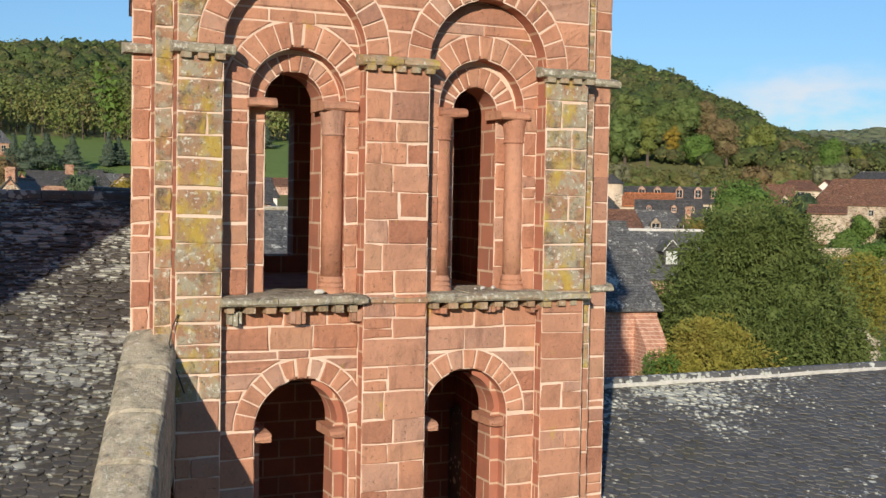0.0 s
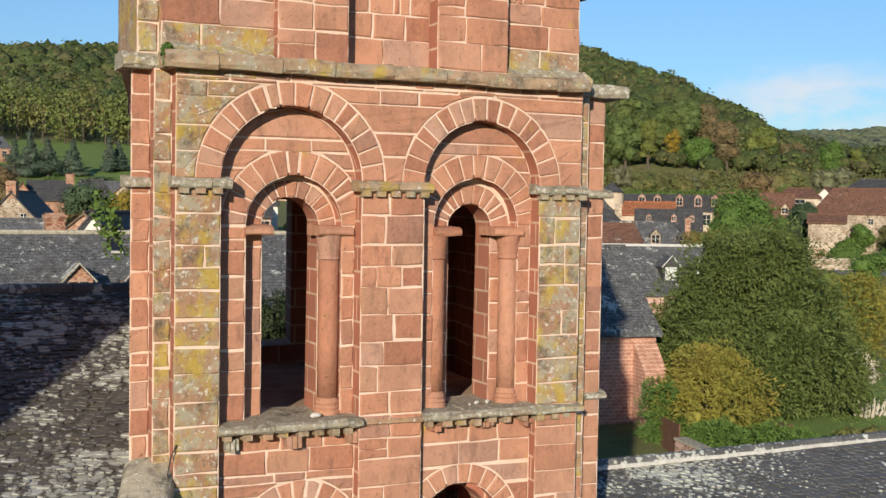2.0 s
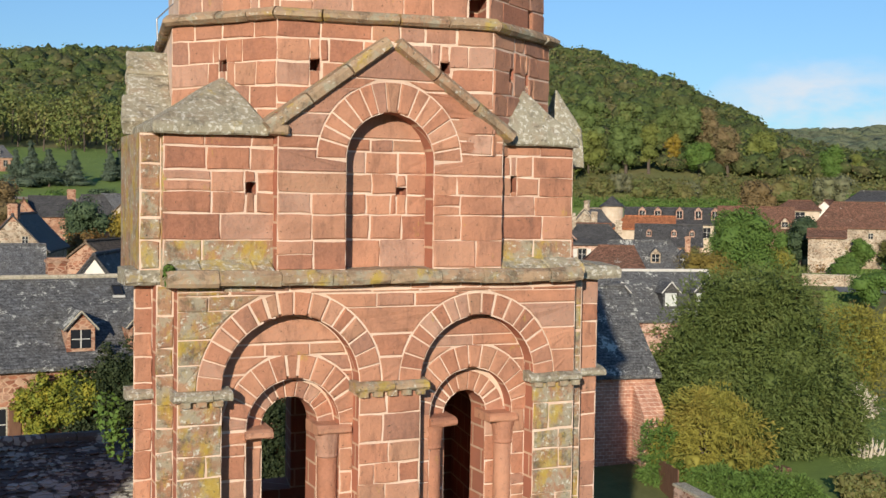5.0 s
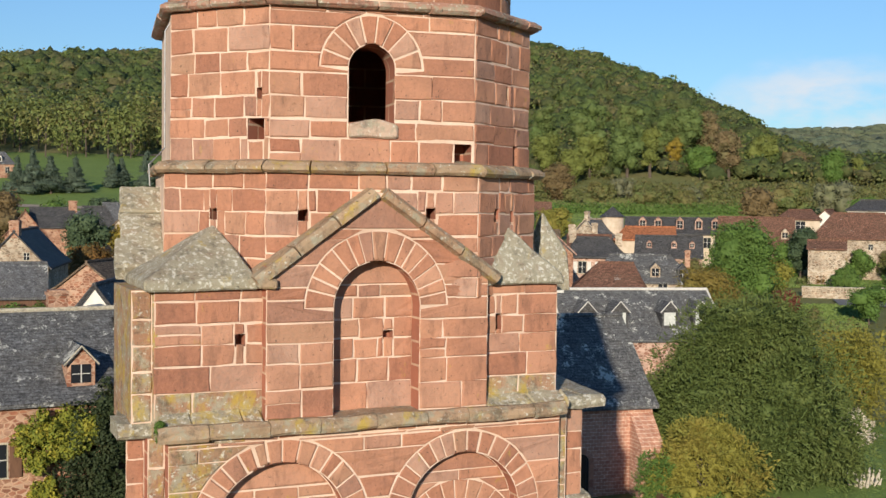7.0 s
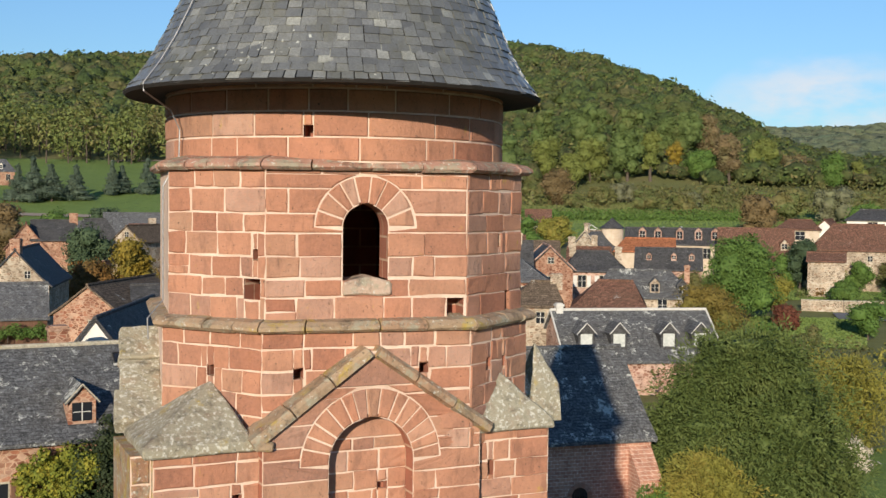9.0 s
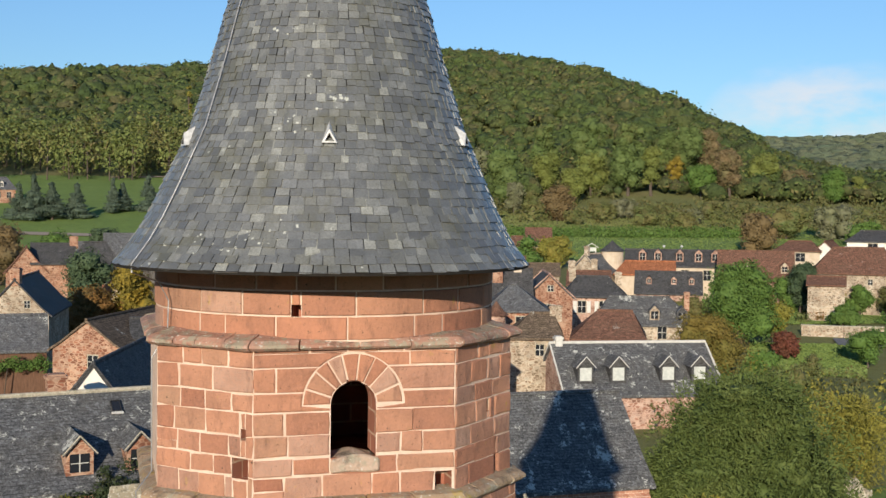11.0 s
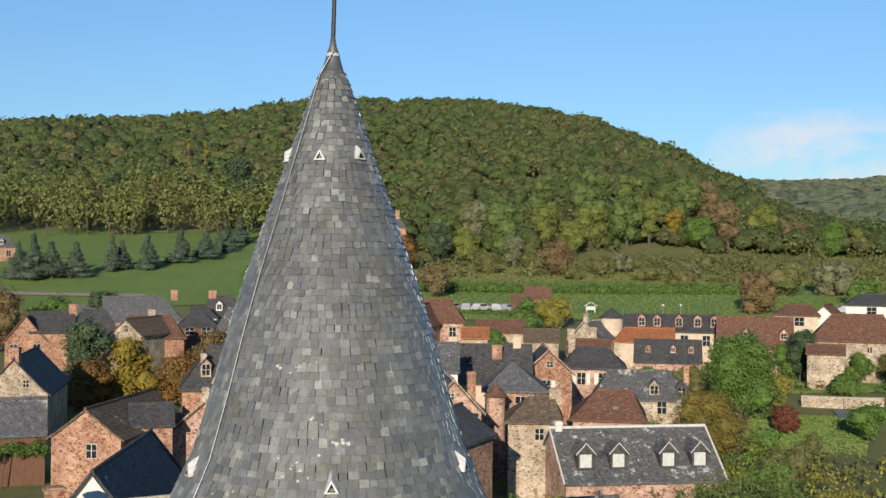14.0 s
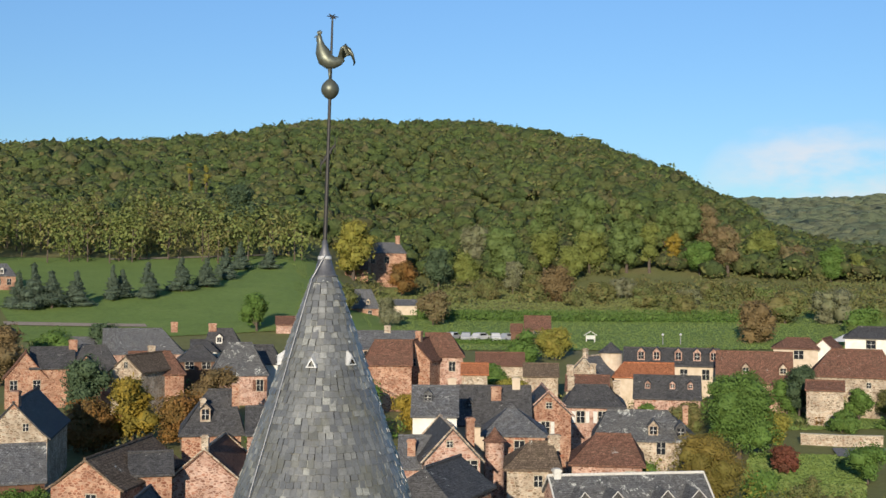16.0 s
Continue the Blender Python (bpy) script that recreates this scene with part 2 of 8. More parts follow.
def part(name, bm, material, parent=None, label=""):
    """Links a bmesh, a mesh, or (verts, faces) as one mesh object under a thing or part."""
    if isinstance(bm, bpy.types.Mesh):
        me = bm
    elif isinstance(bm, tuple):
        me = mesh_of(name, bm[0], bm[1], material)
    else:
        me = bpy.data.meshes.new(name)
        bm.to_mesh(me)
        bm.free()
        me.materials.append(material)
    ob = new(name, me)
    if parent is not None:
        ob.parent = parent
    if label:
        ob["label"] = label
    return ob


def thing(name, label, category, group="", kind="", at=None):
    ob = new(name)
    if at is not None:
        ob.matrix_basis = at
    return tagged(ob, label, category, group, kind)


class Pile:
    """Collects verts and faces."""

    def __init__(self):
        self.v, self.f = [], []

    def add(self, verts, faces):
        o = len(self.v)
        self.v += [tuple(p) for p in verts]
        self.f += [tuple(o + i for i in q) for q in faces]

    def box(self, x0, x1, y0, y1, z0, z1, m=None):
        p = [Vector((x, y, z)) for z in (z0, z1) for y in (y0, y1) for x in (x0, x1)]
        if m is not None:
            p = [m @ q for q in p]
        self.add(p, [(0, 2, 3, 1), (4, 5, 7, 6), (0, 1, 5, 4), (2, 6, 7, 3), (0, 4, 6, 2), (1, 3, 7, 5)])

    def pair(self):
        return self.v, self.f


def inset(poly, g):
    """A polygon drawn in by g along its edges' normals (counter-clockwise)."""
    n, out = len(poly), []
    for i in range(n):
        a, b, c = poly[i - 1], poly[i], poly[(i + 1) % n]
        d1, d2 = (b[0] - a[0], b[1] - a[1]), (c[0] - b[0], c[1] - b[1])
        l1, l2 = math.hypot(*d1) or 1e-6, math.hypot(*d2) or 1e-6
        n1, n2 = (-d1[1] / l1, d1[0] / l1), (-d2[1] / l2, d2[0] / l2)
        k = max(0.35, 1 + n1[0] * n2[0] + n1[1] * n2[1])
        out.append((b[0] + g * (n1[0] + n2[0]) / k, b[1] + g * (n1[1] + n2[1]) / k))
    return out


def uneven(poly):
    """A hand-cut outline: corners a little off, long edges not quite straight."""
    n, out = len(poly), []
    rj = random.uniform
    p = [(u + rj(-0.008, 0.008), w + rj(-0.008, 0.008)) for u, w in poly]
    for i in range(n):
        a, b = p[i], p[(i + 1) % n]
        out.append(a)
        l = math.hypot(b[0] - a[0], b[1] - a[1])
        if l > 0.13:
            k, e = rj(0.3, 0.7), rj(-0.009, 0.007)
            out.append((a[0] + (b[0] - a[0]) * k - e * (b[1] - a[1]) / l, a[1] + (b[1] - a[1]) * k + e * (b[0] - a[0]) / l))
    return out


def block(fmap, poly, proud, gap, round_, back):
    """One dressed stone: an outline on a wall, drawn in by half a joint, with worn edges."""
    gap *= random.uniform(0.65, 1.35)
    round_ *= random.uniform(0.6, 1.7)
    a = inset(poly, gap / 2)
    if len(poly) == 4:
        a = uneven(a)
    n = len(a)
    b = inset(a, round_)
    j = [random.uniform(-0.007, 0.005) for _ in range(n)]
    v = [fmap(u, w, proud + e) for (u, w), e in zip(b, j)]
    v += [fmap(u, w, proud - round_ * 0.8) for u, w in a]
    v += [fmap(u, w, back) for u, w in a]
    f = [tuple(range(n))]
    for r in (0, n):
        f += [(r + i, r + n + i, r + n + (i + 1) % n, r + (i + 1) % n) for i in range(n)]
    return v, f


def plane_map(o, u, nrm):
    o, u, nrm = Vector(o), Vector(u), Vector(nrm)
    return lambda a, b, d: o + u * a + Vector((0, 0, b)) + nrm * d


def drum_map(cx, cy, r):
    return lambda a, b, d: Vector((cx + (r + d) * math.sin(a / r), cy - (r + d) * math.cos(a / r), b))


def cut(a, b, holes):
    """The stretches of a..b outside the holes."""
    out, x = [], a
    for h0, h1 in sorted(holes):
        if h1 <= x or h0 >= b:
            continue
        if h0 > x:
            out.append((x, h0))
        x = max(x, h1)
    if x < b:
        out.append((x, b))
    return [(p, q) for p, q in out if q - p > 0.012]


def arc_hole(c, r, v):
    """The stretch of a round arch's circle at height v."""
    h = r * r - (v - c[1]) ** 2
    return [(c[0] - math.sqrt(h), c[0] + math.sqrt(h))] if h > 0 else []


def courses(z0, z1, mean, seed):
    rnd, n = random.Random(seed), max(1, round((z1 - z0) / mean))
    k = [rnd.uniform(0.82, 1.2) for _ in range(n)]
    s, z, out = sum(k), z0, []
    for q in k:
        out.append((z, z + q * (z1 - z0) / s))
        z += q * (z1 - z0) / s
    return out


def stones(spans, rows, wide, seed, holes=()):
    """Outlines of the coursed stones on a wall whose stretches at each height are spans(v)."""
    rnd, out = random.Random(seed), []
    for a, b in rows:
        e = 1e-4
        vs = [a + e + (b - a - 2 * e) * i / 6 for i in range(7)]
        sp = [spans(v) for v in vs]
        i = 0
        while i < 7:
            j = i
            while j + 1 < 7 and len(sp[j + 1]) == len(sp[i]):
                j += 1
            v0 = a if i == 0 else (vs[i] + vs[i - 1]) / 2
            v1 = b if j == 6 else (vs[j] + vs[j + 1]) / 2
            idx = list(range(i, j + 1))
            for k in range(len(sp[i])):
                left, right = [(sp[q][k][0], vs[q]) for q in idx], [(sp[q][k][1], vs[q]) for q in idx]
                left[0], left[-1] = (left[0][0], v0), (left[-1][0], v1)
                right[0], right[-1] = (right[0][0], v0), (right[-1][0], v1)
                if i == j:
                    left, right = [(left[0][0], v0), (left[0][0], v1)], [(right[0][0], v0), (right[0][0], v1)]
                if max(p[0] for p in left) - min(p[0] for p in left) < 0.004:
                    left = [left[0], left[-1]]
                if max(p[0] for p in right) - min(p[0] for p in right) < 0.004:
                    right = [right[0], right[-1]]
                u0, u1 = max(p[0] for p in left), min(p[0] for p in right)
                lo, hi = min(p[0] for p in left), max(p[0] for p in right)
                w = rnd.uniform(*wide)
                m = max(1, round((u1 - u0) / w)) if u1 > u0 else 1
                cutsat, t = [], u0
                ks = [rnd.uniform(0.55, 1.45) for _ in range(m)]
                for q in ks[:-1]:
                    t += q * (u1 - u0) / sum(ks)
                    cutsat.append(t)
                if v1 - v0 < 0.03 or hi - lo < 0.03:
                    continue
                edges = [left] + [[(t, v0), (t, v1)] for t in cutsat] + [right]
                for l, r in zip(edges, edges[1:]):
                    wide_, chance_ = r[0][0] - l[0][0], rnd.random()
                    if len(l) == 2 and len(r) == 2 and chance_ < 0.045 and v1 - v0 > 0.19 and 0.14 < wide_ < 0.45:
                        vm = v0 + (v1 - v0) * rnd.uniform(0.4, 0.62)
                        out.append(r_ccw([(l[0][0], v0), (l[0][0], vm)], [(r[0][0], v0), (r[0][0], vm)]))
                        out.append(r_ccw([(l[0][0], vm), (l[1][0], v1)], [(r[0][0], vm), (r[1][0], v1)]))
                    else:
                        out.append(r_ccw(l, r))
            i = j + 1
    for x, z, w, h in holes:
        kept = []
        for q in out:
            l, r, b, t = min(p[0] for p in q), max(p[0] for p in q), min(p[1] for p in q), max(p[1] for p in q)
            if len(q) > 4 or r < x - w or l > x + w or t < z - h or b > z + h:
                kept.append(q)
                continue
            for p0, p1, v0, v1 in ((l, x - w, b, t), (x + w, r, b, t), (max(l, x - w), min(r, x + w), b, z - h), (max(l, x - w), min(r, x + w), z + h, t)):
                if p1 - p0 > 0.03 and v1 - v0 > 0.03:
                    kept.append(r_ccw([(p0, v0), (p0, v1)], [(p1, v0), (p1, v1)]))
        out = kept
    return out


def r_ccw(l, r):
    """Counter-clockwise outline from a left and a right edge, both from below."""
    return r + l[::-1]


def ring(c, r0, r1, a0, a1, n, seed=0):
    """Outlines of an arch's wedge stones; angles in degrees, counter-clockwise from the right."""
    rnd, out = random.Random(seed), []
    k = [rnd.uniform(0.8, 1.2) for _ in range(n)]
    t, s = a0, sum(k)
    for q in k:
        t2 = t + q * (a1 - a0) / s
        pt = lambda r, d: (c[0] + r * math.cos(radians(d)), c[1] + r * math.sin(radians(d)))
        mid = (t + t2) / 2
        out.append([pt(r0, t), pt(r1, t), pt(r1, mid), pt(r1, t2), pt(r0, t2), pt(r0, mid)])
        t = t2
    return out


def sheet(fmap, spans, z0, z1, depth, step=0.04):
    """The wall face behind the stones, with its openings."""
    p, n = Pile(), max(2, round((z1 - z0) / step))
    vs = [z0 + (z1 - z0) * i / n for i in range(n + 1)]
    sp = [spans(min(max(v, z0 + 1e-4), z1 - 1e-4)) for v in vs]
    for i in range(n):
        a, b = sp[i], sp[i + 1]
        if len(a) != len(b):
            b = a = a if len(a) > len(b) else b
        for (l0, r0), (l1, r1) in zip(a, b):
            m = max(1, round((r0 - l0) / 0.3))
            for q in range(m):
                k0, k1 = q / m, (q + 1) / m
                p.add([fmap(l0 + (r0 - l0) * k0, vs[i], depth), fmap(l0 + (r0 - l0) * k1, vs[i], depth),
                       fmap(l1 + (r1 - l1) * k1, vs[i + 1], depth), fmap(l1 + (r1 - l1) * k0, vs[i + 1], depth)], [(0, 1, 2, 3)])
    return p


def reveal(fmap, line, d0, d1):
    """The side of an opening along an outline, from depth d0 back to d1."""
    p = Pile()
    for (a, b), (c, d) in zip(line, line[1:]):
        p.add([fmap(a, b, d0), fmap(c, d, d0), fmap(c, d, d1), fmap(a, b, d1)], [(0, 1, 2, 3)])
    return p


def arch_line(x0, x1, z0, c, r, n=20):
    """The outline of an arched opening, up one jamb, over and down the other."""
    pts = [(x1, z0)] + [(c[0] + r * math.cos(math.pi * i / n), c[1] + r * math.sin(math.pi * i / n)) for i in range(n + 1)] + [(x0, z0)]
    return pts


def dressed(v, f, seed, wear=0.018):
    """A coarse shape cut finer, with its faces and edges worn uneven."""
    bm = bmesh.new()
    vs = [bm.verts.new(q) for q in v]
    for q in f:
        bm.faces.new([vs[i] for i in q])
    bmesh.ops.recalc_face_normals(bm, faces=bm.faces)
    bmesh.ops.bevel(bm, geom=list(bm.edges), offset=0.018, segments=1, affect="EDGES")
    bmesh.ops.triangulate(bm, faces=bm.faces)
    bmesh.ops.subdivide_edges(bm, edges=list(bm.edges), cuts=3, use_grid_fill=True)
    for q in bm.verts:
        w = Vector(q.co) * 7.0
        q.co += Vector((noise.noise(w), noise.noise(w + Vector((9, 0, 0))), noise.noise(w + Vector((0, 9, 0))))) * wear
    bm.verts.index_update()
    out = [tuple(q.co) for q in bm.verts], [tuple(q.index for q in g.verts) for g in bm.faces]
    bm.free()
    return out


# ---- the bell tower ----
tower = thing("bell_tower", "red sandstone church bell tower with round arches and slate spire", "bell tower")
FRONT = -2.45


def stage(name, label):
    return part(name, Pile().pair(), mortar, tower, label)


def lay(parent, fmap, outlines, material, proud=0.003, gap=0.016, round_=0.010, back=-0.03, name="stone", spread=0.011):
    """Every stone of a wall as a piece of its own."""
    for poly in outlines:
        us, vs = [q[0] for q in poly], [q[1] for q in poly]
        if max(us) - min(us) < 0.035 or max(vs) - min(vs) < 0.03:
            continue
        mat_ = material(sum(us) / len(us), sum(vs) / len(vs)) if callable(material) else material
        v, f = block(fmap, poly, proud + random.uniform(0, spread), gap, round_, back)
        part(name, (v, f), mat_, parent)


front = plane_map((0, FRONT, 0), (1, 0, 0), (0, -1, 0))


def level(y):
    return plane_map((0, y, 0), (1, 0, 0), (0, -1, 0))


BAYS = [dict(x0=-1.73, x1=-0.385, big=(-1.057, 12.37), br=0.672, mid=(-0.985, 11.95), mr=0.465, w0=-1.25, w1=-0.70, low=(-0.93, 8.90)),
        dict(x0=0.265, x1=1.535, big=(0.90, 12.36), br=0.635, mid=(0.915, 11.97), mr=0.465, w0=0.685, w1=1.155, low=(0.76, 8.92))]
for q in BAYS:
    q["win"] = ((q["w0"] + q["w1"]) / 2, 11.93)
    q["wr"] = (q["w1"] - q["w0"]) / 2 + 0.01
LOW_R, LOW_T = 0.455, 0.20
LEDGE = 10.04
X0, X1 = -2.14, 2.02
N0, N1, H0, H1 = -2.30, 2.20, -2.47, 2.50


def face_spans(v):
    holes = []
    for q in BAYS:
        if v < 12.36:
            holes.append((q["x0"], q["x1"]))
        else:
            holes += arc_hole(q["big"], q["br"], v)
    return cut(X0, X1, holes)


def face_stones(v):
    holes = []
    for q in BAYS:
        if v < 12.36:
            holes.append((q["x0"], q["x1"]))
        else:
            holes += arc_hole(q["big"], q["br"] + 0.235, v)
    return cut(X0, X1, holes)


def worn(u, v):
    """Lichened stone on the two outer pilasters, red stone elsewhere."""
    if (9.9 < v < 12.3 and (u < -1.74 or u > 1.6)) or (v >= 12.3 and u < -1.55):
        return old_stone
    return red_stone


belfry = part("belfry_stage", sheet(front, face_spans, 6.0, 13.34, -0.004).pair(), mortar, tower, "twin arched bays with slender columns")
lay(belfry, front, stones(face_stones, courses(10.14, 12.28, 0.243, 3), (0.22, 0.42), 11), worn)
lay(belfry, front, stones(face_stones, courses(12.37, 13.34, 0.243, 4), (0.3, 0.5), 12), worn)
lower = part("lower_stage", sheet(front, lambda v: face_spans(v)[:1], 4.0, 6.0, -0.004).pair(), mortar, tower, "lower stage with two arched openings")
for k in (1, 2):
    part("wall_face", sheet(front, lambda v: face_spans(v)[k:k + 1], 4.0, 6.0, -0.004).pair(), mortar, lower)
lay(lower, front, stones(face_stones, courses(7.0, 10.14, 0.243, 5), (0.24, 0.5), 13), lambda u, v: old_stone if u < -1.74 and v > 9.25 else red_stone)

for bi, q in enumerate(BAYS):
    # the big arch, its recessed field and the stepped arch within
    lay(belfry, front, ring(q["big"], q["br"], q["br"] + 0.235, 0, 180, 17, 20 + bi), red_stone, back=-0.19, name="arch_stone")
    yb, yc = -2.27, -2.10

    def bay_spans(v, extra=0.0):
        rim = [(q["x0"], q["x1"])] if v < q["big"][1] else arc_hole(q["big"], q["br"], v)
        hole = [(q["mid"][0] - q["mr"], q["mid"][0] + q["mr"])] if v < q["mid"][1] else arc_hole(q["mid"], q["mr"] + extra, v)
        return [s for a, b in rim for s in cut(a, b, hole)]

    def core_spans(v, extra=0.0):
        rim = [(q["mid"][0] - q["mr"] - 0.02, q["mid"][0] + q["mr"] + 0.02)] if v < q["mid"][1] else arc_hole(q["mid"], q["mr"] + 0.02, v)
        hole = [(q["w0"], q["w1"])] if v < q["win"][1] else arc_hole(q["win"], q["wr"] + extra, v)
        return [s for a, b in rim for s in cut(a, b, hole)]

    part("recessed_field", sheet(level(yb), bay_spans, 10.1, q["big"][1] + q["br"], -0.004).pair(), mortar, belfry)
    lay(belfry, level(yb), stones(lambda v: bay_spans(v, 0.245), courses(10.14, q["big"][1] + q["br"], 0.24, 30 + bi), (0.3, 0.5), 31 + bi), red_stone)
    lay(belfry, level(yb), ring(q["mid"], q["mr"], q["mr"] + 0.245, 0, 180, 13, 40 + bi), red_stone, back=-0.17, name="arch_stone")
    part("inner_jamb", sheet(level(yc), core_spans, 10.1, q["mid"][1] + q["mr"], -0.004).pair(), mortar, belfry)
    lay(belfry, level(yc), stones(lambda v: core_spans(v, 0.185), courses(10.14, q["mid"][1] + 0.02, 0.25, 50 + bi), (0.2, 0.4), 51 + bi), red_stone)
    lay(belfry, level(yc), ring(q["win"], q["wr"], q["mr"] - 0.01, 0, 180, 11, 55 + bi), red_stone, back=-0.33, name="arch_stone")
    # sides of the steps
    line = arch_line(q["x0"], q["x1"], 10.1, q["big"], q["br"] + 0.004)
    part("reveal", reveal(front, line, -0.005, -0.19).pair(), ashlar, belfry)
    line = arch_line(q["mid"][0] - q["mr"], q["mid"][0] + q["mr"], 10.1, q["mid"], q["mr"] + 0.004)
    part("reveal", reveal(level(yb), line, -0.005, -0.18).pair(), ashlar, belfry)
    line = arch_line(q["w0"], q["w1"], 10.1, q["win"], q["wr"] + 0.004)
    part("reveal", reveal(level(yc), line, -0.005, -0.36).pair(), ashlar, belfry)

    # lower opening
    yl, yk = -2.33, -2.17

    def low_spans(v, extra=0.0):
        hole = [(q["low"][0] - LOW_R, q["low"][0] + LOW_R)] if v < q["low"][1] else arc_hole(q["low"], LOW_R + extra, v)
        return cut(q["x0"], q["x1"], hole)

    def low_core(v):
        rim = [(q["low"][0] - LOW_R - 0.02, q["low"][0] + LOW_R + 0.02)] if v < q["low"][1] else arc_hole(q["low"], LOW_R + 0.02, v)
        hole = [(q["low"][0] - 0.36, q["low"][0] + 0.36)] if v < q["low"][1] - 0.02 else arc_hole(q["low"], 0.40, v)
        return [s for a, b in rim for s in cut(a, b, hole)]

    part("recessed_field", sheet(level(yl), low_spans, 6.0, 10.1, -0.004).pair(), mortar, lower)
    lay(lower, level(yl), stones(lambda v: low_spans(v, LOW_T), courses(7.0, 10.06, 0.235, 60 + bi), (0.25, 0.5), 61 + bi), red_stone)
    lay(lower, level(yl), ring(q["low"], LOW_R, LOW_R + LOW_T, 0, 180, 13, 65 + bi), red_stone, back=-0.17, name="arch_stone")
    part("inner_jamb", sheet(level(yk), low_core, 6.0, q["low"][1] + LOW_R, -0.004).pair(), ashlar, lower)
    part("reveal", reveal(front, [(q["x1"], 6.0), (q["x1"], 10.1)], -0.005, -0.13).pair(), ashlar, lower)
    part("reveal", reveal(front, [(q["x0"], 10.1), (q["x0"], 6.0)], -0.005, -0.13).pair(), ashlar, lower)
    line = arch_line(q["low"][0] - LOW_R, q["low"][0] + LOW_R, 6.0, q["low"], LOW_R + 0.004)
    part("reveal", reveal(level(yl), line, -0.005, -0.17).pair(), ashlar, lower)
    line = arch_line(q["low"][0] - 0.36, q["low"][0] + 0.36, 6.0, q["low"], 0.40)
    part("reveal", reveal(level(yk), line, -0.005, -0.35).pair(), ashlar, lower)


# stepped corners: a nook block and the edge of the side walls
def column_of_stones(parent, fmap, u0, u1, z0, z1, seed, material, back=-0.03):
    part("corner_joint", sheet(fmap, lambda v: [(u0, u1)], z0, z1, -0.004, 0.3).pair(), mortar, parent)
    lay(parent, fmap, stones(lambda v: [(u0, u1)], courses(z0, z1, 0.243, seed), (0.3, 0.5), seed), material, back=back)


YN, YS = -2.29, -2.12
nook = lambda u, v: old_stone if v > 9.3 else red_stone
column_of_stones(belfry, level(YN), N0, X0, 7.0, 13.34, 71, nook)
column_of_stones(belfry, level(YS), H0, N0, 7.0, 13.34, 72, red_stone)
column_of_stones(belfry, level(YN), X1, N1, 7.0, 13.34, 73, nook)
column_of_stones(belfry, level(YS), N1, H1, 7.0, 13.34, 74, red_stone)
for x, y0, y1, s in ((X0, FRONT, YN, -1), (N0, YN, YS, -1), (X1, FRONT, YN, 1), (N1, YN, YS, 1)):
    part("corner_return", ([(x, y0 + 0.004, 4), (x, y1, 4), (x, y1, 13.34), (x, y0 + 0.004, 13.34)], [(0, 1, 2, 3)]), ashlar, belfry)

# the shell behind: thick side walls askew to the front, a back wall with an opening, floors
SKEW = Matrix(((1, 0.19, 0, 0.19 * 2.12), (0, 1, 0, 0), (0, 0, 1, 0), (0, 0, 0, 1)))


def skew_box(pile, x0, x1, y0, y1, z0, z1):
    pile.box(x0, x1, y0, y1, z0, z1, SKEW)


for name_, dims in (("west_wall", (H0 + 0.006, -1.85, YS + 0.006, 2.45, 0, 13.4)), ("east_wall", (1.85, H1 - 0.004, YS + 0.006, 2.45, 0, 13.4)), ("back_wall", (-1.85, -1.35, 1.8, 2.45, 0, 13.4)), ("back_wall", (-0.5, 1.85, 1.8, 2.45, 0, 13.4)), ("back_wall", (-1.35, -0.5, 1.8, 2.45, 0, 10.3)), ("back_wall", (-1.35, -0.5, 1.8, 2.45, 12.2, 13.4)),
                    ("belfry_floor", (-1.85, 1.85, -1.75, 1.8, 9.9, 10.08)), ("belfry_ceiling", (-1.85, 1.85, -1.75, 1.8, 13.2, 13.4)), ("lower_floor", (-1.85, 1.85, -1.75, 1.8, 6.5, 6.8)), ("front_base", (H0 + 0.006, H1 - 0.006, FRONT + 0.02, -1.8, 0, 6.0))):
    shell = Pile()
    if "wall" in name_:
        skew_box(shell, *dims)
    else:
        shell.box(*dims)
    part(name_, shell.pair(), ashlar, tower)
for a, b in ((X0 + 0.006, -1.46), (-0.51, 0.44), (1.39, X1 - 0.006)):
    pier = Pile()
    pier.box(a, b, -2.05, -1.80, 6.0, 13.4)
    part("inner_pier", pier.pair(), ashlar, tower)
pier = Pile()
pier.box(-1.47, -0.5, -2.0, -1.80, 9.42, 10.06)
part("inner_lintel", pier.pair(), ashlar, tower)
pier = Pile()
pier.box(0.43, 1.4, -2.0, -1.80, 9.42, 10.06)
part("inner_lintel", pier.pair(), ashlar, tower)
pier = Pile()
pier.box(-1.47, -0.5, -2.05, -1.80, 12.26, 13.4)
part("inner_lintel", pier.pair(), ashlar, tower)
pier = Pile()
pier.box(0.43, 1.4, -2.05, -1.80, 12.26, 13.4)
part("inner_lintel", pier.pair(), ashlar, tower)


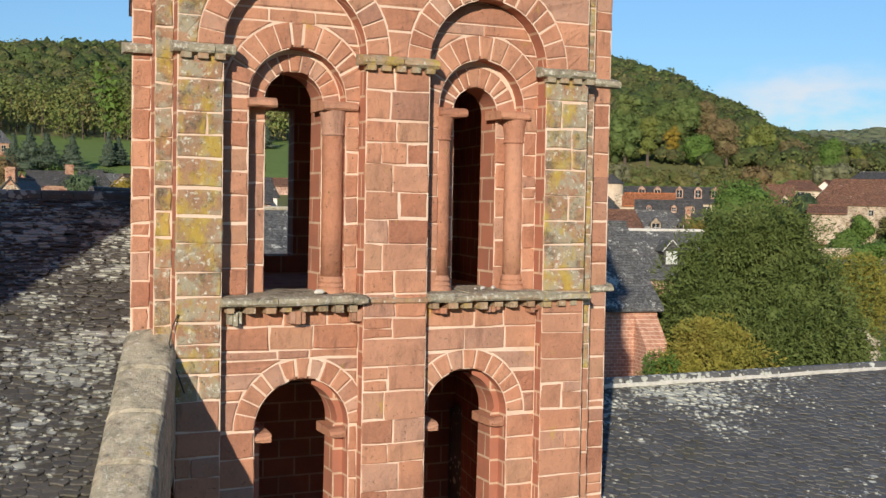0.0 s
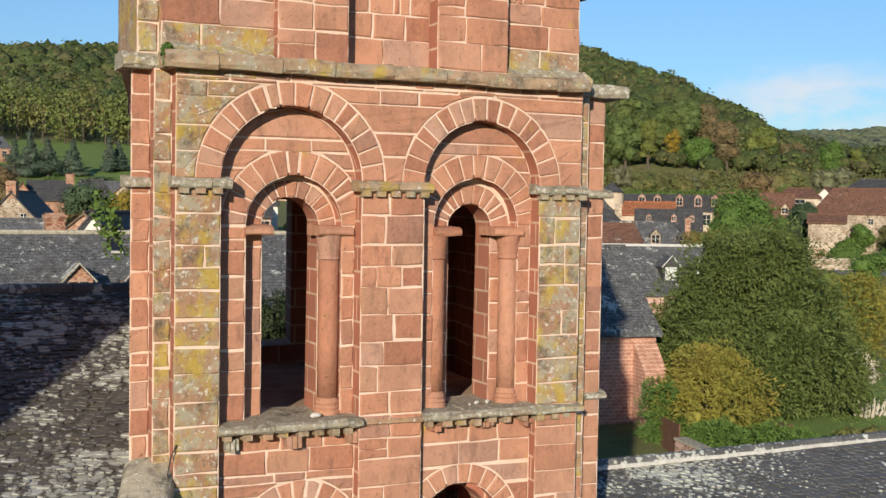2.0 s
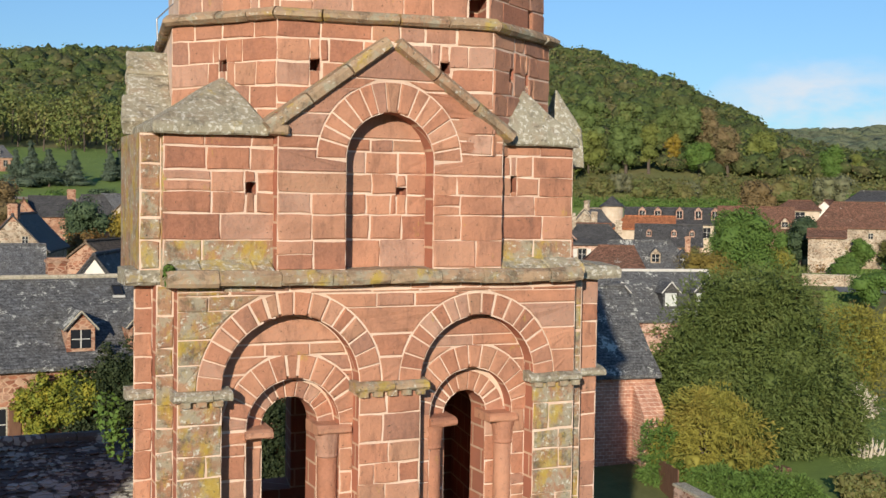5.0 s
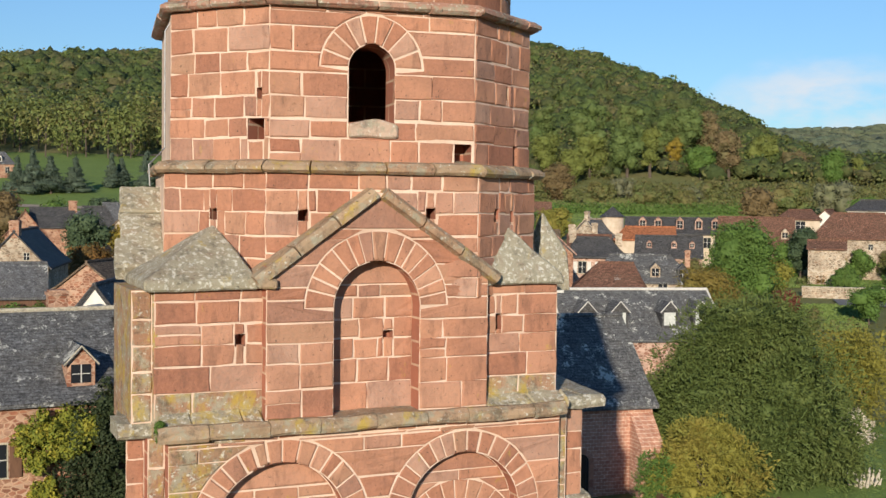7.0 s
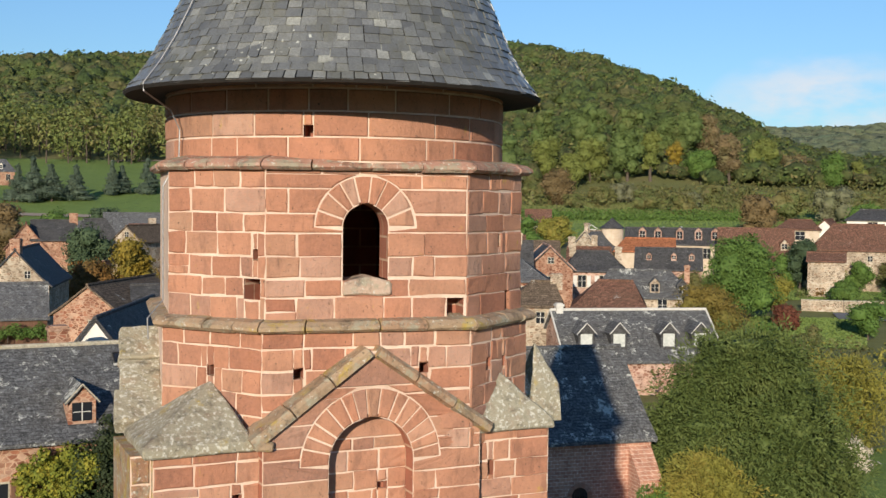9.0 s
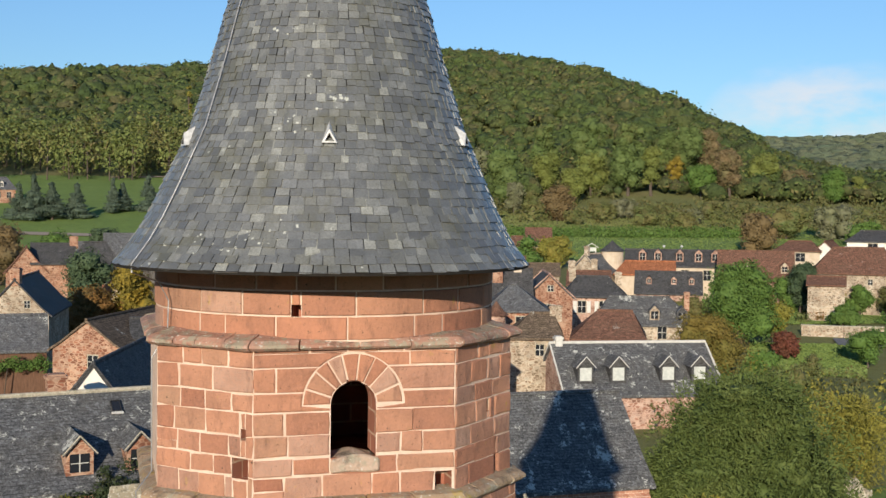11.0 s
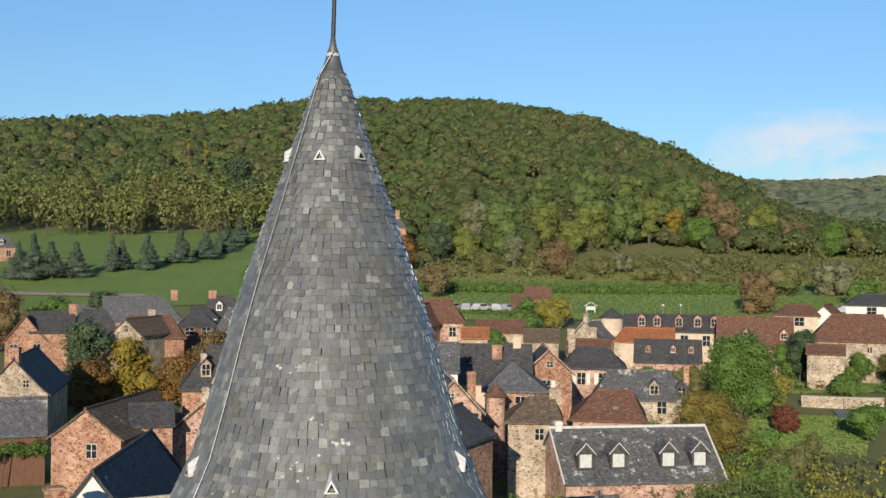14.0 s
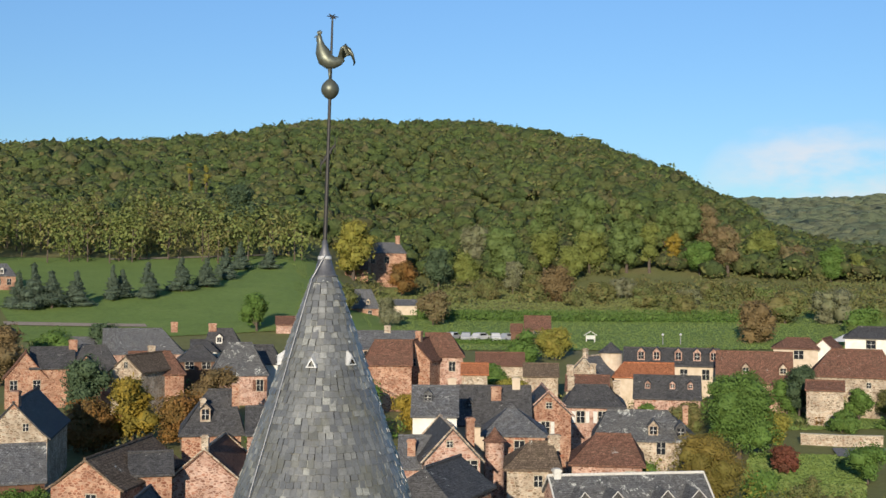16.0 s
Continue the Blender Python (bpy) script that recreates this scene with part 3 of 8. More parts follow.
def moulded(parent, name, x0, x1, y0, y1, z0, z1, material, wear=0.012, split=0.5, seed=0):
    """A run of projecting stones with a sloped top and worn edges, one piece a stone."""
    rnd, x = random.Random(seed), x0
    while x < x1 - 1e-3:
        w = min(x1 - x, rnd.uniform(0.7, 1.3) * split)
        if x1 - x - w < 0.15:
            w = x1 - x
        d = rnd.uniform(-0.008, 0.008)
        g = 0.004
        h = z1 - z0
        prof = [(y1, z0), (y0 + 0.02, z0), (y0 + d, z0 + 0.25 * h), (y0 + d, z0 + 0.68 * h), (y0 + 0.05, z1), (y1, z1 + 0.02)]
        n = len(prof)
        cuts = [x + g, x + w * 0.5, x + w - g]
        verts = [(cx, py + rnd.uniform(-wear, wear) * 0.5, pz + rnd.uniform(-wear, wear) * 0.5) for cx in cuts for py, pz in prof]
        faces = []
        for s in range(2):
            faces += [(s * n + i, s * n + (i + 1) % n, (s + 1) * n + (i + 1) % n, (s + 1) * n + i) for i in range(n)]
        faces += [tuple(range(n))[::-1], tuple(2 * n + i for i in range(n))]
        part(name, (verts, faces), material, parent)
        x += w


# imposts of the big arches
for a, b, s in ((X0 - 0.05, -1.64, 80), (-0.46, 0.33, 81), (1.46, X1 + 0.05, 82)):
    moulded(belfry, "impost", a, b, FRONT - 0.085, FRONT + 0.1, 12.285, 12.375, ledge_stone if s == 81 else cap_stone, seed=s, split=0.42)
moulded(belfry, "impost", H0 - 0.08, N0 + 0.03, YS - 0.08, YS + 0.1, 12.285, 12.37, cap_stone, seed=83)
moulded(belfry, "impost", N1 - 0.02, H1 + 0.09, YS - 0.08, YS + 0.1, 12.265, 12.345, cap_stone, seed=84)
# little dentils under them
for a, b in ((X0 + 0.02, -1.68), (-0.40, 0.28), (1.52, X1)):
    x = a
    while x < b:
        p = Pile()
        p.box(x, x + 0.09, FRONT - 0.06, FRONT + 0.02, 12.235, 12.29)
        part("dentil", p.pair(), ledge_stone, belfry)
        x += 0.15

# the sill ledge with its worn corbels
for a, b, s in ((-1.75, -0.37, 90), (0.255, 2.04, 91)):
    rnd = random.Random(s)
    moulded(belfry, "ledge_stone", a, b, FRONT - 0.11, -1.78, 10.06, 10.14, cap_stone, seed=s, split=0.62, wear=0.018)
    x = a + 0.06
    while x < b - 0.1:
        w = rnd.uniform(0.06, 0.10)
        p = Pile()
        p.box(x, x + w, FRONT - rnd.uniform(0.03, 0.08), FRONT + 0.14, 9.99 + rnd.uniform(-0.01, 0.012), 10.052)
        part("corbel", p.pair(), ledge_stone, belfry)
        x += rnd.uniform(0.15, 0.19)
moulded(belfry, "ledge_stone", -0.40, 0.27, FRONT - 0.03, FRONT + 0.1, 10.045, 10.125, ledge_stone, seed=92, split=0.7)
moulded(belfry, "ledge_stone", N1 + 0.02, H1 + 0.07, YS - 0.05, YS + 0.1, 10.1, 10.18, cap_stone, seed=93)
for x, z, k in ((-1.66, 9.86, 0.13), (-1.10, 9.87, 0.16), (-0.50, 9.88, 0.16), (0.36, 9.9, 0.12), (0.92, 9.92, 0.14), (1.40, 9.93, 0.15)):
    p, rnd = Pile(), random.Random(int(x * 100))
    for i in range(3):
        xx = x + i * k / 3
        p.box(xx, xx + k / 3 - 0.008, -2.33 - rnd.uniform(0.09, 0.16), -2.30, z + rnd.uniform(0, 0.05), 10.0)
    part("broken_corbel", p.pair(), red_stone if x > -1.6 else cap_stone, belfry)


def turned(profile, cx, cy, n=20, a0=0.0, a1=360.0):
    """A round solid from (radius, height) pairs."""
    p, full = Pile(), a1 - a0 >= 359.9
    m = n if full else n + 1
    verts = [(cx + r * math.cos(radians(a0 + (a1 - a0) * i / n)), cy + r * math.sin(radians(a0 + (a1 - a0) * i / n)), z) for r, z in profile for i in range(m)]
    faces = []
    for k in range(len(profile) - 1):
        for i in range(n):
            j = (i + 1) % m
            faces.append((k * m + i, k * m + j, (k + 1) * m + j, (k + 1) * m + i))
    if full:
        faces += [tuple(range(m))[::-1], tuple((len(profile) - 1) * m + i for i in range(m))]
    return verts, faces


def smooth(ob):
    for poly in ob.data.polygons:
        poly.use_smooth = True
    return ob


# slender columns with base and capital
for cx, cap_w in ((-0.615, 0), (0.50, 0), (1.325, 0)):
    cy, r = -2.185, 0.1
    col = smooth(part("column", turned([(r, 10.30), (r, 10.8), (r * 0.99, 11.3), (r * 0.97, 11.62)], cx, cy), red_stone, belfry, "slender round sandstone column"))
    part("base", turned([(r + 0.035, 10.13), (r + 0.035, 10.17), (r + 0.02, 10.19), (r + 0.03, 10.21), (r + 0.012, 10.235), (r + 0.022, 10.255), (r + 0.012, 10.275), (r, 10.30)], cx, cy), red_stone, col)
    part("capital", turned([(r * 0.97, 11.62), (r + 0.012, 11.635), (r + 0.004, 11.66), (r + 0.012, 11.74), (r + 0.03, 11.86)], cx, cy), red_stone, col)
for a, b, y in ((-1.475, -1.19, -2.31), (-0.765, -0.41, -2.33), (0.43, 0.735, -2.33), (1.10, 1.44, -2.33)):
    moulded(belfry, "impost", a, b, y, -1.95, 11.86, 11.945, red_stone, seed=int(a * 50), split=0.6)
for q in BAYS:
    for s in (-1, 1):
        c = q["low"][0] + s * 0.365
        moulded(lower, "impost", c - 0.085, c + 0.085, -2.31, -1.9, 8.775, 8.855, red_stone, seed=5, split=0.5)

# string course over the belfry
for a, b, s in ((X0 - 0.12, X1 + 0.02, 100),):
    moulded(belfry, "string_course", a, b, FRONT - 0.14, -1.9, 13.335, 13.475, ledge_stone, seed=s, split=0.6, wear=0.02)
moulded(belfry, "string_course", H0 - 0.10, X0 - 0.11, YS - 0.14, -1.8, 13.335, 13.475, cap_stone, seed=101, wear=0.02)
moulded(belfry, "string_course", X1 + 0.02, H1 + 0.22, YS - 0.14, -1.8, 13.325, 13.465, cap_stone, seed=102, wear=0.02)
for a, b in ((H0 - 0.10, H0 + 0.3), (H1 - 0.3, H1 + 0.16)):
    side_cornice = Pile()
    skew_box(side_cornice, a, b, -1.9, 2.5, 13.335, 13.48)
    part("string_course", side_cornice.pair(), cap_stone, belfry)
rnd = random.Random(55)
for x, end in ((X0 - 0.1, -1.235), (1.14, X1 + 0.1)):
    while x < end - 0.02:
        w = min(rnd.uniform(0.3, 0.55), end - x)
        weather = Pile()
        weather.add([(x, FRONT - 0.05, 13.47), (x + w, FRONT - 0.05, 13.47), (x + w, FRONT + 0.13, 13.57 + rnd.uniform(-0.02, 0.03)), (x, FRONT + 0.13, 13.57 + rnd.uniform(-0.02, 0.03)),
                     (x, FRONT + 0.2, 13.4), (x + w, FRONT + 0.2, 13.4), (x, FRONT - 0.04, 13.4), (x + w, FRONT - 0.04, 13.4)], [(0, 1, 2, 3), (3, 2, 5, 4), (0, 6, 7, 1), (0, 3, 4, 6), (1, 7, 5, 2), (6, 4, 5, 7)])
        part("weathering_stone", dressed(*weather.pair(), 3), crusted_stone, belfry)
        x += w

# gabled stage
BL, BR_ = (-0.09, 14.53), 0.455
G0, G1, GY, PY = -2.25, 2.035, -2.33, -2.47
GF = GY + 0.078
PUT = [(-1.44, 14.245, 0.05, 0.045), (1.33, 14.33, 0.035, 0.075)]
PUT_MID = [(0.11, 14.235, 0.055, 0.035)]


GROWS = [(13.475, 13.752), (13.752, 13.998), (13.998, 14.20), (14.20, 14.395), (14.395, 14.614), (14.614, 14.74)]


def punched(f, hs):
    return lambda v: [s for p, q in f(v) for s in cut(p, q, [(x - w, x + w) for x, z, w, hh in hs if abs(v - z) < hh])]


def pocket(parent, fm, x, z, w, hh, deep=-0.3):
    """A putlog hole left in the wall."""
    v = [fm(x + a * (w + 0.004), z + b * (hh + 0.03), d) for d in (-0.002, deep) for a, b in ((-1, -1), (1, -1), (1, 1), (-1, 1))]
    part("putlog_hole", (v, [(0, 1, 5, 4), (1, 2, 6, 5), (2, 3, 7, 6), (3, 0, 4, 7), (4, 5, 6, 7)]), ashlar, parent)


gable_stage = part("gabled_stage", sheet(level(GY), punched(lambda v: [(G0, BL[0] - 0.47)], PUT), 13.4, 14.74, -0.004, 0.03).pair(), mortar, tower, "stage with a gabled blind arch on each face")
part("wall_face", sheet(level(GY), punched(lambda v: [(BL[0] + 0.47, G1)], PUT), 13.4, 14.74, -0.004, 0.03).pair(), mortar, gable_stage)
lay(gable_stage, level(GY), stones(lambda v: cut(G0, G1, [(-1.21, 1.12)]), GROWS, (0.32, 0.55), 111, PUT),
    lambda u, v: old_stone if v < 13.75 or (u < -2.1 and v < 14.2) else red_stone)
P0, P1, APEX = -1.225, 1.13, (-0.09, 15.70)


def panel_rim(v):
    if v < 14.86:
        return (P0, P1)
    k = (v - 14.86) / (APEX[1] - 14.86)
    return (P0 + (APEX[0] - P0) * k, P1 + (APEX[0] - P1) * k)


def panel_spans(v, extra=0.0):
    a, b = panel_rim(v)
    hole = [(BL[0] - BR_, BL[0] + BR_)] if v < BL[1] else arc_hole(BL, BR_ + extra, v)
    return cut(a, b, hole)


panel = part("gable_panel", sheet(level(PY), panel_spans, 13.45, 15.66, -0.004).pair(), mortar, gable_stage)
lay(gable_stage, level(PY), stones(lambda v: panel_spans(v, 0.30), GROWS + [(14.74, 14.95), (14.95, 15.2), (15.2, 15.6)], (0.3, 0.5), 113), red_stone, back=-0.06)
lay(gable_stage, level(PY), ring(BL, BR_, BR_ + 0.30, 0, 180, 15, 114), red_stone, back=-0.13, name="arch_stone")
lay(gable_stage, level(GF), stones(lambda v: [(BL[0] - BR_ - 0.02, BL[0] + BR_ + 0.02)] if v < BL[1] else arc_hole(BL, BR_ + 0.02, v), GROWS + [(14.74, 15.0)], (0.25, 0.42), 116, PUT_MID), red_stone)
part("blind_field", sheet(level(GF), punched(lambda v: [(BL[0] - 0.5, BL[0] + 0.5)], PUT_MID), 13.4, 15.2, -0.005, 0.03).pair(), mortar, gable_stage)
part("reveal", reveal(level(PY), arch_line(BL[0] - BR_, BL[0] + BR_, 13.45, BL, BR_ + 0.004), -0.005, -0.235).pair(), ashlar, gable_stage)
for x in (P0, P1):
    part("panel_return", ([(x, PY + 0.004, 13.45), (x, GY, 13.45), (x, GY, 14.95), (x, PY + 0.004, 14.95)], [(0, 1, 2, 3)]), ashlar, gable_stage)


def bar(p0, p1, wide, deep, y0, up=0.0):
    """A sloping coping stone in the plane of the wall, wide across its slope."""
    (x0, z0), (x1, z1) = p0, p1
    l = math.hypot(x1 - x0, z1 - z0)
    tx, tz = (x1 - x0) / l, (z1 - z0) / l
    nx, nz = -tz, tx
    if nz < 0:
        nx, nz = -nx, -nz
    prof = [(0, y0), (0.03, y0 - deep), (wide * 0.7, y0 - deep), (wide, y0 - deep * 0.5), (wide, y0 + 0.35), (0, y0 + 0.35)]
    v = [(x0 + nx * a, y, z0 + nz * a) for a, y in prof] + [(x1 + nx * a, y, z1 + nz * a) for a, y in prof]
    n = len(prof)
    return v, [(i, (i + 1) % n, n + (i + 1) % n, n + i) for i in range(n)] + [tuple(range(n)), tuple(range(n, 2 * n))[::-1]]


def coping(parent, a, b, n, y0):
    for i in range(n):
        k0, k1 = i / n + 0.006, (i + 1) / n - 0.006
        p = (a[0] + (b[0] - a[0]) * k0, a[1] + (b[1] - a[1]) * k0)
        q = (a[0] + (b[0] - a[0]) * k1, a[1] + (b[1] - a[1]) * k1)
        part("coping_stone", bar(p, q, 0.135, random.uniform(0.075, 0.095), y0), ledge_stone, parent)


coping(gable_stage, (P0 - 0.06, 14.73), (APEX[0], 15.60), 3, PY)
coping(gable_stage, (P1 + 0.06, 14.73), (APEX[0], 15.60), 3, PY)
foot = Pile()
foot.box(P0 - 0.09, P0 + 0.10, PY - 0.075, PY + 0.1, 14.735, 14.825)
part("kneeler", dressed(*foot.pair(), 2), ledge_stone, gable_stage)

for q in PUT:
    pocket(gable_stage, level(GY), *q, deep=-0.2)
for q in PUT_MID:
    pocket(gable_stage, level(GF), *q, deep=-0.12)
body = Pile()
skew_box(body, G0 + 0.075, G1 + 0.035, GY + 0.27, 2.3, 13.38, 14.74)
part("core", body.pair(), ashlar, gable_stage)
corner_block = Pile()
corner_block.box(G0 - 0.19, G0 + 0.06, -2.215, -1.2, 13.4, 14.725)
part("corner_block", corner_block.pair(), old_stone, gable_stage)
column_of_stones(gable_stage, level(-2.222), G0 - 0.19, G0 + 0.004, 13.475, 14.72, 119, old_stone)
west_face = plane_map((G0 + 0.86, GY + 4.52, 0), (-0.187, -0.982, 0), (-0.982, 0.187, 0))
part("side_face", sheet(west_face, lambda v: [(0, 4.6)], 13.4, 14.74, -0.004, 0.3).pair(), mortar, gable_stage)
lay(gable_stage, west_face, stones(lambda v: [(0, 4.6)], GROWS, (0.3, 0.5), 118), lambda u, v: old_stone if u > 3.2 or v < 13.75 else red_stone)


def side_gable(x, out):
    """The gabled panel of a side wall, seen along its face."""
    p = Pile()
    y0, y1, ya = -1.15, 1.15, 0.0
    a, b = (x, x + out)
    v = []
    for xx in (a, b):
        v += [(xx, y0, 13.45), (xx, y1, 13.45), (xx, y1, 14.86), (xx, ya, 15.66), (xx, y0, 14.86)]
    p.add(v, [(0, 1, 2, 3, 4), (5, 9, 8, 7, 6)] + [(i, (i + 1) % 5, 5 + (i + 1) % 5, 5 + i) for i in range(5)])
    p.v = [tuple(SKEW @ Vector(q)) for q in p.v]
    part("side_panel", p.pair(), ashlar, gable_stage)
    for s in (-1, 1):
        m = Matrix.Translation((x + out * 0.5, s * 1.2, 14.76)) @ Matrix.Rotation(-s * math.atan2(0.86, 1.2), 4, "X")
        a, b = (-0.02, 1.42) if s < 0 else (-1.42, 0.02)
        for q in range(3):
            c = Pile()
            w = 0.02 * ((q * 7 + s) % 3)
            c.box(-abs(out) * 0.5 - 0.16 - w, abs(out) * 0.5 + 0.12 + w, a + (b - a) * q / 3 + 0.006, a + (b - a) * (q + 1) / 3 - 0.006, -w * 0.5, 0.14 + w, m)
            c.v = [tuple(SKEW @ Vector(p_)) for p_ in c.v]
            part("coping_stone", dressed(*c.pair(), q), cap_stone, gable_stage)


side_gable(G0, -0.16)
side_gable(G1, 0.16)

# octagon
OX, OY, OROT = 0.21, -0.39, radians(-8.5)
OCT = [(1.05, -1.91), (1.95, -1.06), (1.95, 1.06), (1.05, 1.91), (-1.05, 1.91), (-1.95, 1.06), (-1.95, -1.06), (-1.05, -1.91)]


def oct_face(k, a):
    """The wall map of facet k (0: front, counting counter-clockwise from above) with its apothem a."""
    p, q = Vector(corner(k - 1, a, 0)), Vector(corner(k, a, 0))
    u = (q - p).normalized()
    return plane_map((p + q) / 2, u, Vector((u.y, -u.x, 0)))


def oct_half(k, a):
    return (Vector(corner(k, a, 0)) - Vector(corner(k - 1, a, 0))).length / 2


def corner(k, a, z):
    (x, y), s = OCT[k % 8], a / 2.05
    return (OX + s * (x * math.cos(OROT) - y * math.sin(OROT)), OY + s * (x * math.sin(OROT) + y * math.cos(OROT)), z)


A1, A2 = 2.12, 2.05
octagon = part("octagon_stage", Pile().pair(), mortar, tower, "octagonal stage with one small arched window")
WIN, WR, SILL = (-0.03, 16.90), 0.235, 16.37


def oct_win(v, extra=0.0):
    h = oct_half(0, A2)
    if v < SILL:
        hole = []
    else:
        hole = [(WIN[0] - WR, WIN[0] + WR)] if v < WIN[1] else arc_hole(WIN, WR + extra, v)
    return cut(-h, h, hole)


HOLES = {(0, True): [(0.93, 16.07, 0.09, 0.095)], (-1, True): [(0.46, 16.27, 0.10, 0.1), (0.50, 16.62, 0.03, 0.05)], (1, True): [(0.3, 16.07, 0.05, 0.10), (0.1, 16.75, 0.025, 0.06)],
         (0, False): [(-0.72, 15.43, 0.05, 0.045), (0.58, 15.46, 0.05, 0.045)], (-1, False): [(0.0, 15.43, 0.045, 0.045)], (1, False): [(-0.25, 15.44, 0.05, 0.06), (0.1, 15.42, 0.03, 0.07)]}


for k in (-2, -1, 0, 1, 2):
    for a, z0, z1, seed in ((A1, 14.6, 15.85, 130), (A2, 15.93, 17.48, 140)):
        h = oct_half(k, a)
        fm = oct_face(k, a)
        top = a == A2
        base = (lambda v: oct_win(v)) if top and k == 0 else (lambda v, h=h: [(-h, h)])
        laid = (lambda v: oct_win(v, 0.29)) if top and k == 0 else (lambda v, h=h: [(-h, h)])
        if k == 0 and not top:
            base = laid = lambda v, h=h: cut(-h, h, [(-0.52, 0.46)] if v < 15.06 else [])
        hs = HOLES.get((k, top), [])
        base = punched(base, hs)
        part("facet", sheet(fm, base, z0, z1, -0.004, 0.03).pair(), mortar, octagon)
        for q in hs:
            pocket(octagon, fm, *q)
        if abs(k) < 2:
            lay(octagon, fm, stones(laid, courses(z0, z1, 0.22, seed), (0.28, 0.5), seed + k, hs), red_stone, back=-0.05)
win_map = oct_face(0, A2)
lay(octagon, win_map, ring(WIN, WR, WR + 0.29, 0, 180, 9, 150), red_stone, back=-0.35, name="arch_stone")
part("reveal", reveal(win_map, arch_line(WIN[0] - WR, WIN[0] + WR, SILL, WIN, WR + 0.003), -0.005, -0.4).pair(), ashlar, octagon)
sill_pts = [(WIN[0] - WR - 0.01, SILL - 0.16), (WIN[0] + WR + 0.04, SILL - 0.17), (WIN[0] + WR + 0.03, SILL - 0.03), (WIN[0] + 0.02, SILL + 0.035), (WIN[0] - WR, SILL - 0.02)]
sill_v = [win_map(u, v, d) for d in (0.035, -0.38) for u, v in sill_pts]
part("sill", dressed(sill_v, [(0, 1, 2, 3, 4), (9, 8, 7, 6, 5)] + [(i, 5 + i, 5 + (i + 1) % 5, (i + 1) % 5) for i in range(5)], 7), pale_sill, octagon, "worn pale sill stone")
back_ = Pile()
for a, z0, z1 in ((A1 - 0.006, 14.6, 15.88), (A2 - 0.006, 15.88, 17.52)):
    for k in (2, 3, 4, 5):
        back_.add([corner(k, a, z0), corner(k + 1, a, z0), corner(k + 1, a, z1), corner(k, a, z1)], [(0, 1, 2, 3)])
part("rear_facets", back_.pair(), ashlar, octagon)
inner = Pile()
for k in range(8):
    if k != 7:
        inner.add([corner(k, A2 - 0.4, 14.6), corner(k + 1, A2 - 0.4, 14.6), corner(k + 1, A2 - 0.4, 17.6), corner(k, A2 - 0.4, 17.6)], [(3, 2, 1, 0)])
inner.add([corner(k, A2 - 0.4, 15.9) for k in range(8)], [tuple(range(8))])
inner.add([corner(k, A2 - 0.4, 17.5) for k in range(8)], [tuple(range(8))])
part("inner_lining", inner.pair(), ashlar, octagon)


def oct_band(name, a, z0, z1, out, material, seed):
    """A moulded band round the octagon, in separate stones."""
    rnd = random.Random(seed)
    for k in range(-3, 3):
        p0, p1 = Vector(corner(k - 1, 1.0, 0)) - Vector((OX, OY, 0)), Vector(corner(k, 1.0, 0)) - Vector((OX, OY, 0))
        n = 4
        ks = [rnd.uniform(0.7, 1.3) for _ in range(n)]
        t = 0.0
        for q in ks:
            t2 = t + q / sum(ks)
            h = z1 - z0
            d = rnd.uniform(-0.012, 0.012)
            prof = [(a - 0.2, z0), (a + out - 0.04, z0 + rnd.uniform(-0.006, 0.006)), (a + out + d, z0 + 0.3 * h), (a + out + d, z0 + 0.6 * h), (a + out * 0.5, z1 + rnd.uniform(-0.006, 0.006)), (a - 0.2, z1 + 0.05)]
            v = []
            for tt in (t + 0.004, (t + t2) / 2, t2 - 0.004):
                w = p0.lerp(p1, tt)
                v += [(OX + w.x * r, OY + w.y * r, z + rnd.uniform(-0.004, 0.004)) for r, z in prof]
            m = len(prof)
            f = [(s * m + i, s * m + (i + 1) % m, (s + 1) * m + (i + 1) % m, (s + 1) * m + i) for s in range(2) for i in range(m)]
            f += [tuple(range(m))[::-1], tuple(2 * m + i for i in range(m))]
            part(name, (v, f), material, octagon)
            t = t2


oct_band("string_course", A1, 15.84, 15.95, 0.10, ledge_stone, 160)
band_stone = stone_mat("worn_red_band_stone", [(0.40, 0.20, 0.14), (0.47, 0.27, 0.20), (0.43, 0.26, 0.19)], 0.3, 0.75)
oct_band("string_course", A2, 17.47, 17.575, 0.115, band_stone, 161)


# sloping caps on the square's corners
for sx, sy in ((-1, -1), (1, -1), (-1, 1), (1, 1)):
    gx = (G0 - 0.10) if sx < 0 else (G1 + 0.03)
    gy = sy * 2.42
    ix, iy = (P0 - 0.06 if sx < 0 else P1 - 0.02), sy * 1.2
    if sy > 0:
        ix = sx * 1.2
    fk = {(-1, -1): -1, (1, -1): 1, (1, 1): 3, (-1, 1): 5}[(sx, sy)]
    tip = oct_face(fk, A1)(0.0, 15.34, -0.02)
    e = 0.095
    if sy > 0:
        gx, ix = gx + 0.86, ix + 0.6
    lo = [(ix, gy, 14.72), (gx, gy, 14.72), (gx, iy, 14.72), (ix, iy, 14.72)]
    up = [(p[0], p[1], 14.72 + e) for p in lo]
    v = lo + up + [tuple(tip)]
    f = [(0, 1, 5, 4), (1, 2, 6, 5), (4, 5, 8), (5, 6, 8), (6, 7, 8), (7, 4, 8), (2, 3, 7, 6), (3, 0, 4, 7), (0, 3, 2, 1)]
    v, f = dressed(v, f, sx * 3 + sy)
    part("corner_cap", (v, f), cap_stone, gable_stage, "sloping grey cap stone with lichen")

